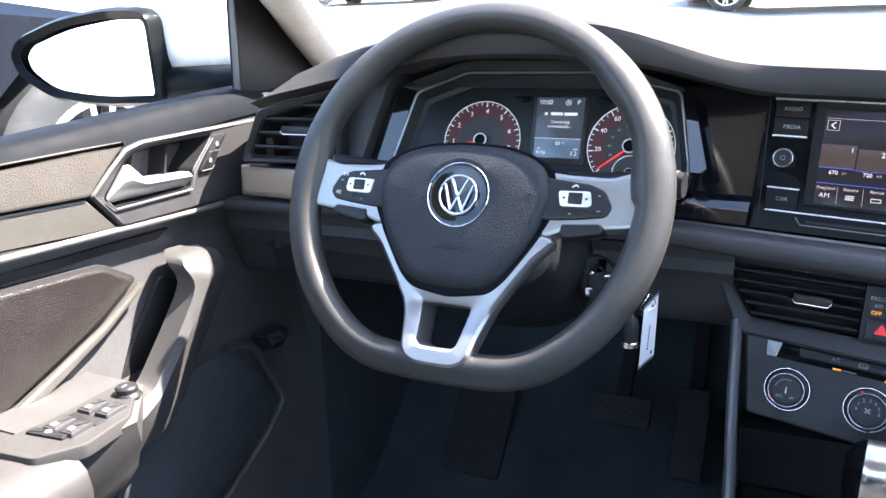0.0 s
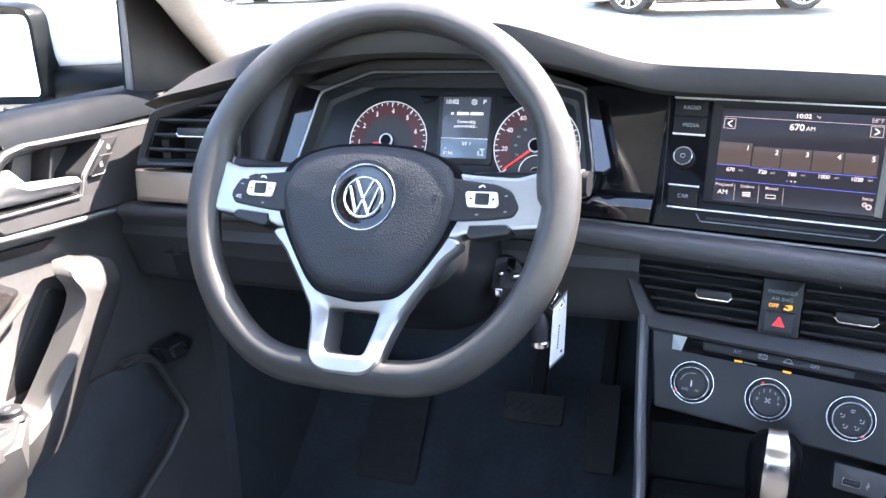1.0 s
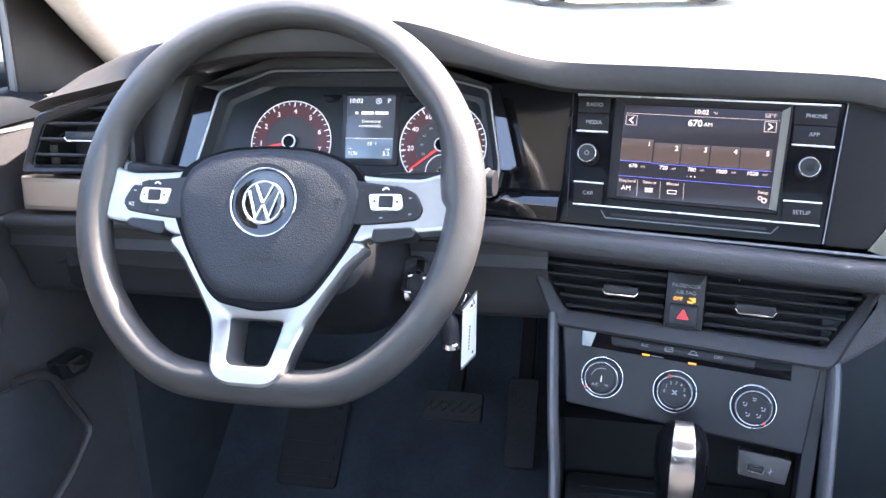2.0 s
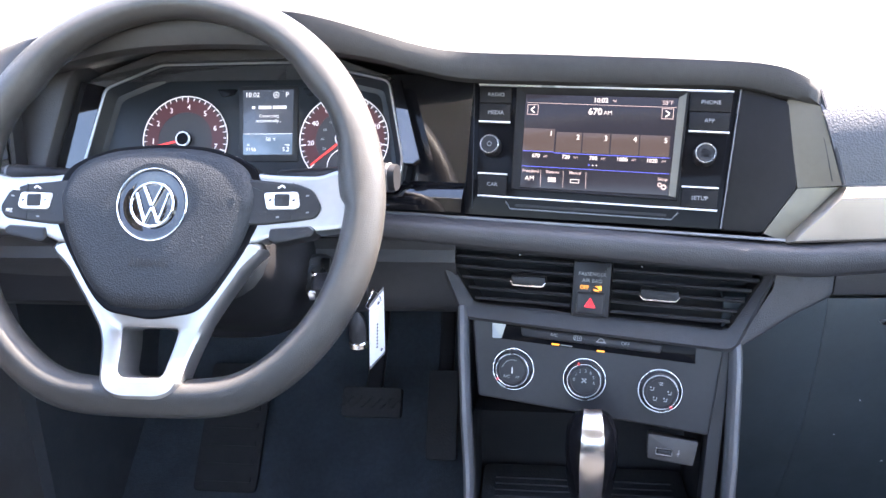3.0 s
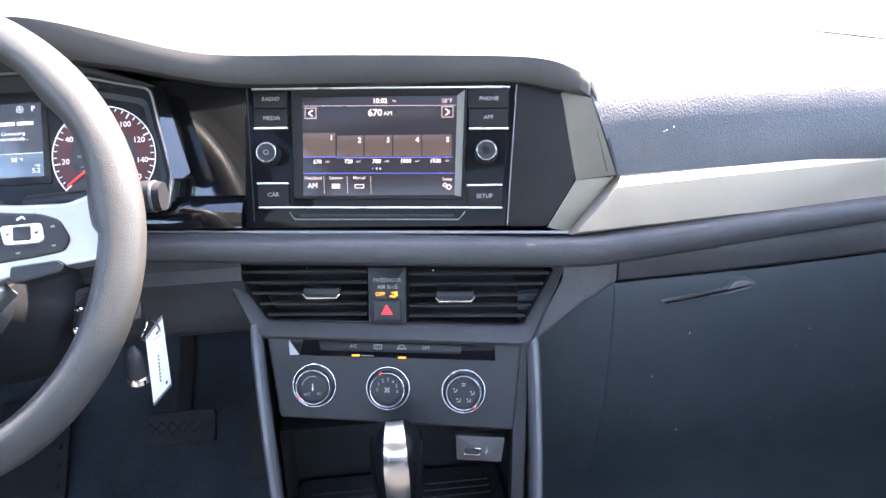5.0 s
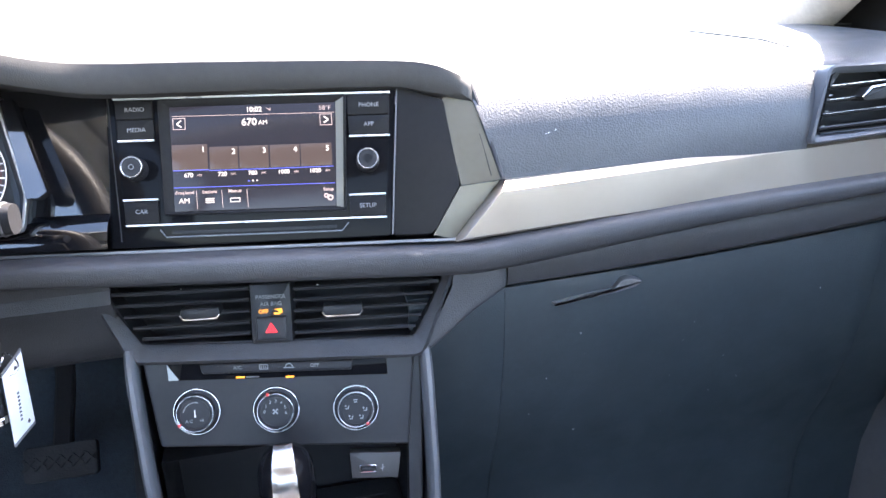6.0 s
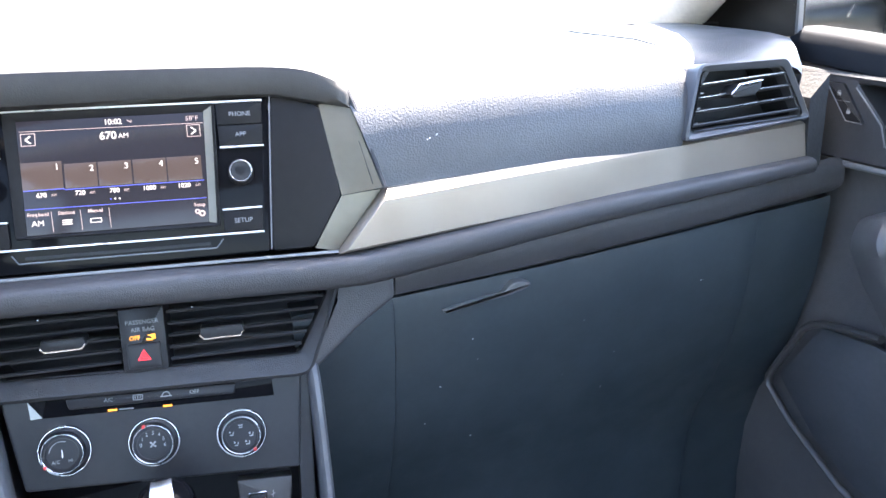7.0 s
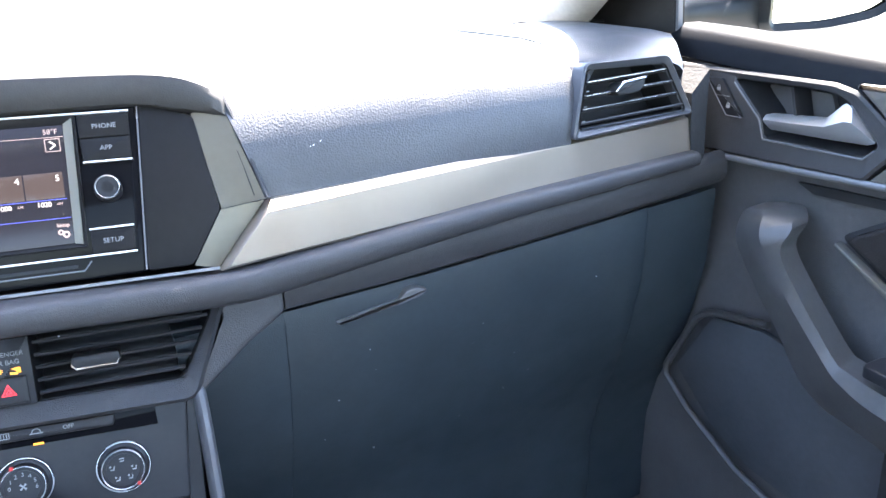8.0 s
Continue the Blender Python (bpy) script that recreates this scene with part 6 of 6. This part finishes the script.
    loops(lever, [[(-s * (p[0] + g), p[1] + 0.6 * g, p[2]) for p in (Vector(u) - Vector((0, 0, 0.012)), Vector(u), Vector(u).lerp(Vector(v), 0.85), Vector(v).lerp(Vector(w), 0.25), Vector(w), Vector(w) - Vector((0, 0, 0.012)))] for u, v, w in zip(crown, ridge, foot)])
    part("lever", lever, LEVERMETAL, bez, "bright metal door lever")
    part("bezel_line", sweep([(-s * (a + g), b, 0.0068) for a, b in ((0.640, 1.007), (0.605, 0.974), (0.598, 0.9545), (0.488, 0.9550), (0.478, 0.965))], lambda k: oval(0.0010, 0.0010, 6), up=(0, 0, 1)), GREY, bez, "thin light edge of the recess")
    lk = part("lock_switch", slab(rounded(fl((0.663 + h, 1.0095), (0.642 + h, 1.0095), (0.612 + h, 0.9725), (0.633 + h, 0.9725)), 0.002), 0.004, 0.0078, 0.001), SMOOTH, d, "black lock switch", on(0.706))
    part("switch_line", sweep([(-s * (a + h), b, 0.0080) for a, b in (((0.663, 1.0095), (0.633, 0.9725), (0.612, 0.9722)) if s > 0 else ((0.636, 0.9760), (0.633, 0.9725), (0.615, 0.9722)))], lambda k: oval(0.0006, 0.0006, 6), up=(0, 0, 1)), GREY, lk)
    part("switch_line", bar(fl((0.650 + h, 0.992))[0], fl((0.630 + h, 0.992))[0], 0.0008, 0.0075, 0.0082), GREY, lk)
    for a, b in ((0.645 + h, 1.000), (0.631 + h, 0.983)):
        part("padlock_symbol", slab(rounded(fl((a - 0.0024, b - 0.0032), (a + 0.0024, b - 0.0032), (a + 0.0024, b + 0.0004), (a - 0.0024, b + 0.0004)), 0.0006), 0.0076, 0.0082, 0.0002), GREY_MARK, lk)
        part("padlock_symbol", arc_band(0.0012, 0.0019, 0, 180, 0.0076, 0.0082, -s * a, b + 0.0008, 10), GREY_MARK, lk)
    part("groove", slab(rounded(fl((-0.36, 0.945), (0.30, 0.922), (0.52, 0.916), (0.575, 0.914), (0.555, 0.905), (0.50, 0.907), (0.30, 0.913), (-0.36, 0.935)), 0.003), -0.004, 0.0012, 0.0006), VOID, d, "dark groove under the ledge", on(0.7195))
    part("insert_gap", slab(rounded(fl((-0.36, 0.930), (0.20, 0.919), (0.472, 0.901), (0.519, 0.8725), (0.462, 0.838), (0.335, 0.788), (0.18, 0.771), (-0.36, 0.766)), 0.010), -0.006, 0.0030, 0.001), VOID, d, "dark gap round the insert", on(0.7195))
    # lower insert with its bright edge
    part("insert", slab(rounded(fl((-0.36, 0.925), (0.20, 0.915), (0.470, 0.897), (0.512, 0.872), (0.46, 0.842), (0.335, 0.792), (0.18, 0.775), (-0.36, 0.77)), 0.010), -0.008, 0.0075, 0.004, dome=0.002), CLOTH, d, "dark leatherette insert", on(0.7195))
    part("insert_edge", sweep([(s * 0.7085, y, z) for y, z in ((0.515, 0.868), (0.46, 0.836), (0.40, 0.811), (0.335, 0.784), (0.25, 0.770))], lambda k: oval(0.0055, 0.0020 + 0.0018 * k, 10, 3)), DECOR, d, "light diagonal trim line")
    # pull handle
    # rear edge, ridge and front edge of the pull, each as (distance from the middle, forward, up)
    stations = [((0.704, 0.578, 0.892), (0.694, 0.588, 0.894), (0.698, 0.602, 0.887)), ((0.680, 0.549, 0.8935), (0.664, 0.566, 0.893), (0.674, 0.600, 0.884)), ((0.660, 0.530, 0.887), (0.649, 0.557, 0.877), (0.666, 0.600, 0.861)), ((0.651, 0.533, 0.8646), (0.648, 0.545, 0.858), (0.665, 0.590, 0.842)),
                ((0.650, 0.509, 0.8332), (0.646, 0.514, 0.822), (0.664, 0.565, 0.811)), ((0.649, 0.482, 0.8048), (0.644, 0.4785, 0.789), (0.663, 0.535, 0.778)), ((0.647, 0.458, 0.7832), (0.641, 0.459, 0.774), (0.662, 0.505, 0.740)), ((0.645, 0.4435, 0.7802), (0.638, 0.447, 0.770), (0.660, 0.475, 0.724)),
                ((0.640, 0.412, 0.778), (0.630, 0.409, 0.764), (0.655, 0.440, 0.722)), ((0.630, 0.33, 0.777), (0.615, 0.32, 0.765), (0.640, 0.34, 0.715))]
    stations = list(zip(*[spline([st[j] for st in stations], 4) for j in range(3)]))
    rings = []
    for (rx, ry, rz), (gx, gy, gz), (fx, fy, fz) in stations:
        r_, g_, f_ = Vector((rx, ry, rz)), Vector((gx, gy, gz)), Vector((fx, fy, fz))
        back = min(0.712, rx + 0.030)
        pts = [r_ + Vector((0.012, 0.003, 0)), r_, g_, g_.lerp(f_, 0.5) - Vector((0.0006, 0, 0)), f_, f_ + Vector((0.014, -0.004, 0)), Vector((back, fy - 0.008, fz)), Vector((back, ry + 0.006, rz))]
        rings.append([(s * p.x, p.y, p.z) for p in pts])
    bm = bmesh.new()
    loops(bm, rings)
    # Dark plate put in for the pull's cast shadow; the panel isn't hollowed.
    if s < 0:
        part("pull_shade", slab(rounded(fl((0.470, 0.768), (0.4962, 0.805), (0.548, 0.866), (0.590, 0.845), (0.580, 0.815), (0.512, 0.750)), 0.008), -0.004, 0.0012, 0.0006), VOID, d, "dark plate painting the pull's shadow on the door", on(0.7135))
    part("pull_handle", bm, PULLSKIN, d, "sculpted grey door pull")
    bm = bmesh.new()
    loops(bm, [[(s * x, y, z) for x, z in ((0.712, 0.797), (0.62, 0.797), (0.598, 0.793), (0.586, 0.782), (0.582, 0.765), (0.588, 0.720), (0.625, 0.690), (0.70, 0.68))] for y in (-0.36, 0.0, 0.25, 0.30, 0.318)])
    part("armrest", bm, DECKGREY, d, "grained padded armrest")
    if s < 0:
        bm = bmesh.new()
        loops(bm, [[(-x, y, z) for x, y in pts] for z, pts in ((0.700, ((0.712, 0.316), (0.640, 0.316), (0.645, 0.400), (0.668, 0.426), (0.712, 0.426))), (0.722, ((0.712, 0.316), (0.622, 0.316), (0.634, 0.411), (0.657, 0.436), (0.712, 0.436))),
                                                         (0.760, ((0.712, 0.316), (0.604, 0.316), (0.609, 0.397), (0.648, 0.437), (0.712, 0.437))), (0.795, ((0.712, 0.316), (0.601, 0.316), (0.590, 0.378), (0.639, 0.436), (0.712, 0.436))), (0.7985, ((0.712, 0.318), (0.604, 0.318), (0.594, 0.376), (0.641, 0.433), (0.712, 0.433))))])
        part("armrest_front", bm, PULLSKIN, d, "grey front end of the armrest")
    else:
        bm = bmesh.new()
        loops(bm, [[(s * x, y, z - dz) for x, z in ((0.712, 0.799), (0.655, 0.798), (0.640, 0.792), (0.636, 0.772), (0.645, 0.735), (0.712, 0.70))] for y, dz in ((0.316, 0.0), (0.33, 0.0), (0.350, 0.002), (0.365, 0.012))])
        part("armrest_front", bm, DECKGREY, d, "grey front end of the armrest")
    if s < 0:
        deck = part("switch_deck", slab(rounded([(-0.668, 0.285), (-0.656, 0.34), (-0.655, 0.424), (-0.641, 0.431), (-0.594, 0.376), (-0.589, 0.324), (-0.611, 0.290)], 0.006), 0.790, 0.802, 0.002), DECKGREY, d, "grey window switch deck")
        for k, (x, y) in enumerate(((-0.635, 0.373), (-0.615, 0.374), (-0.636, 0.338), (-0.616, 0.338))):
            sw = part("window_switch", slab(rounded([(x - 0.008, y - 0.012), (x + 0.008, y - 0.012), (x + 0.0075, y + 0.012), (x - 0.0075, y + 0.012)], 0.002), 0.800, 0.8060, 0.0025), PLASTIC, deck, "window switch")
            part("switch_mark", slab(rounded(rect(x - 0.0028, y - 0.008, x + 0.0028, y - 0.002), 0.001), 0.8055, 0.8067, 0.0002), GREY_MARK, sw)
        part("switch_well", slab(rounded(rect(-0.645, 0.349, -0.606, 0.361), 0.002), 0.800, 0.8030, 0.001), VOID, deck, "dark well between the switches")
        sw = part("lockout_switch", slab(rounded([(-0.652, 0.316), (-0.612, 0.320), (-0.613, 0.331), (-0.651, 0.327)], 0.002), 0.800, 0.8045, 0.002), SMOOTH, deck, "child lock switch")
        part("switch_mark", lathe([(0.003, 0.8040), (0.003, 0.8052)], 14, -0.632, 0.3235), GREY_MARK, sw)
        kn = part("mirror_knob", lathe([(0.0135, 0.800), (0.0125, 0.802), (0.0102, 0.804), (0.0100, 0.8085), (0.0085, 0.8100)], 28, -0.630, 0.407), SMOOTH, deck, "black mirror adjuster knob")
        part("knob_mark", bar((-0.630, 0.402), (-0.630, 0.408), 0.0010, 0.8095, 0.8106), GREY_MARK, kn)
        tr = part("release_switch", slab(rounded(fl((0.668, 0.752), (0.722, 0.750), (0.742, 0.734), (0.724, 0.716), (0.684, 0.722)), 0.006), -0.004, 0.006, 0.003), SMOOTH, d, "dark lid release switch", on(0.694))
        part("release_button", slab(rounded(fl((0.690, 0.743), (0.716, 0.742), (0.722, 0.728), (0.696, 0.727)), 0.003), 0.003, 0.012, 0.003), DECKGREY, tr)
    else:
        part("pull_cup", slab(rounded([(0.622, 0.32), (0.668, 0.32), (0.662, 0.425), (0.630, 0.425)], 0.008), 0.792, 0.802, 0.002), SMOOTH, d, "dark switch plate")
        sw = part("window_switch", slab(rounded(rect(0.636, 0.375, 0.652, 0.403), 0.002), 0.800, 0.8075, 0.0025), PLASTIC, d, "window switch")
    # door pocket
    rim = [(0.568 if s > 0 else 0.610, 0.764 if s > 0 else 0.755), (0.640, 0.751), (0.655, 0.7435), (0.664, 0.735), (0.700, 0.665), (0.703, 0.656), (0.700, 0.645), (0.660, 0.616), (0.620, 0.598), (0.580, 0.580), (0.48, 0.556), (0.30, 0.545)]
    part("pocket_rim", sweep([(s * (0.690 - 0.0014 * k), a, b) for k, (a, b) in enumerate(rim)], lambda k: oval(0.0045, 0.005, 10), up=(-s, 0, 0)), DECKGREY, d, "rounded pocket edge")
    # Flat darker plate stands in for shade in the pocket; nothing is cut.
    part("pocket_shade", slab(rounded(fl((0.575, 0.752), (0.645, 0.743), (0.698, 0.658), (0.635, 0.605), (0.58, 0.580), (0.30, 0.552), (0.30, 0.70)), 0.008), -0.004, 0.0015, 0.001), LOWER, d, "darker flat plate standing in for the pocket's shade", on(0.6945))
    part("pocket_panel", thick(skin([[(s * x, y, z) for y, z in ((0.42, 0.70), (0.42, 0.56))] for x in (0.690, 0.676)]), 0.002), LOWER, d)
    # sail panel at the mirror
    edge = 0.735 if s < 0 else 0.768
    part("sail_panel", slab(rounded(fl((edge, 1.046), (edge + 0.005, 1.19), (edge + 0.015, 1.19), (0.97, 1.046)), 0.004), -0.010, 0.003, 0.003), MATTE, d, "black triangular mirror panel", on(0.732))
    part("window_post", slab(fl((edge - 0.003, 1.048), (edge + 0.007, 1.25), (edge + 0.012, 1.25), (edge + 0.003, 1.048)), -0.003, 0.004, 0.001), VENTGREY, d, "grey window edge strip", on(0.734))
    part("outer_skin", thick(skin([[(s * x, y, z) for x, z in ((0.775, 1.000), (0.80, 0.99), (0.84, 0.93), (0.86, 0.80), (0.86, 0.60), (0.82, 0.30))] for y in (-0.37, 0.2, 0.6, 0.95)]), 0.003), WHITEPAINT, d, "white painted outer skin")
    return d


door(-1)
door(1)


def wing_mirror(s):
    """A door mirror with a white cap; its glass looks back."""
    m = thing("wing_mirror", "white capped door mirror with a black base", "mirror", Matrix.Translation((s * 1.075, 0.835, 1.095)) @ pose(0, 0, 0, 0, 0, -s * 14 if s < 0 else -s * 14), "door mirrors")
    out = [(-s * a, b) for a, b in mm((100, 68), (30, 73), (-62, 59), (-135, 32), (-154, 4), (-142, -30), (-92, -66), (0, -78), (92, -77), (104, -62))]
    out = rounded(out, 0.03, 4)
    body = bmesh.new()
    loops(body, [[(x, -0.002, z) for x, z in inset(out, 0.0165)], [(x, -0.010, z) for x, z in inset(out, 0.006)], [(x, 0.004, z) for x, z in out], [(x * 1.01, 0.045, z * 1.01) for x, z in out]], False, False)
    part("rim", body, MIRRORBLACK, m, "black rim round the glass")
    cap = bmesh.new()
    loops(cap, [[(x * k, y, z * k2) for x, z in ccw(out)] for k, k2, y in ((1.005, 1.005, 0.040), (1.02, 1.02, 0.048), (0.98, 0.97, 0.085), (0.75, 0.72, 0.125), (0.35, 0.30, 0.150), (0.02, 0.02, 0.155))], False, True)
    part("cap", cap, WHITEPAINT, m, "white painted cap")
    glass = bmesh.new()
    loops(glass, [[(x, 0.014 + 0.07 * z, z) for x, z in inset(out, 0.0145)], [(x, 0.007 + 0.07 * z, z) for x, z in inset(out, 0.0165)]])
    part("glass", glass, MIRROR, m, "bright mirror glass")
    arm = sweep([(-s * 0.06, 0.05, -0.050), (-s * 0.15, 0.045, -0.048), (-s * 0.24, 0.03, -0.046), (-s * 0.29, 0.00, -0.040), (-s * 0.34, -0.03, -0.042)], lambda k: oval((0.04, 0.045, 0.05, 0.06, 0.06)[k], (0.030, 0.030, 0.029, 0.024, 0.02)[k], 16, 3.2), up=(0, 0, 1))
    part("foot", arm, MIRRORBLACK, m, "black mirror foot")
    inner = sweep([(-s * 0.06, 0.07, 0.028), (-s * 0.15, 0.072, 0.030), (-s * 0.20, 0.075, 0.020), (-s * 0.245, 0.075, 0.004), (-s * 0.285, 0.075, -0.006)], lambda k: oval((0.05, 0.05, 0.045, 0.04, 0.02)[k], (0.068, 0.064, 0.052, 0.036, 0.020)[k], 16, 2.8), up=(0, 0, 1))
    part("cap_inner", inner, WHITEPAINT, m, "white inner end of the cap")
    return m


wing_mirror(-1)
wing_mirror(1)


# ---- dust ----
bm = bmesh.new()
for k in range(15):
    x, z = random.uniform(0.22, 0.58), random.uniform(0.66, 0.84)
    y = 0.667 + (0.80 - z) * 0.24 if z < 0.80 else 0.664 + (0.853 - z) * 0.1
    c, r = Vector((x, y - 0.0012, z)), random.choice((0.0003, 0.0004, 0.0006, 0.0011))
    d = Vector((random.gauss(0, 1), 0.1, random.gauss(0, 1))).normalized() * r
    e = Vector((-d.z, 0, d.x)) * 0.45
    loops(bm, [[tuple(c + q + Vector((0, h, 0))) for q in (-d, e, d, -e)] for h in (0.0, -0.0004)])
for x, y, z in ((0.2451, 0.6605, 1.0045), (0.2475, 0.6605, 1.0052), (0.2540, 0.6612, 1.0075), (0.4153, 0.6610, 1.0035), (-0.0640, 0.6305, 0.9150), (0.0400, 0.6280, 0.9060)):
    c, r = Vector((x, y - 0.0010, z)), random.choice((0.0006, 0.0009))
    d = Vector((random.gauss(0, 1), 0.1, random.gauss(0, 1))).normalized() * r
    e = Vector((-d.z, 0, d.x)) * 0.45
    loops(bm, [[tuple(c + q + Vector((0, h, 0))) for q in (-d, e, d, -e)] for h in (0.0, -0.0004)])
tagged(part("dust_specks", bm, PAPER), "pale specks of lint on the glovebox lid and dashboard", "lint", kind="stuff")
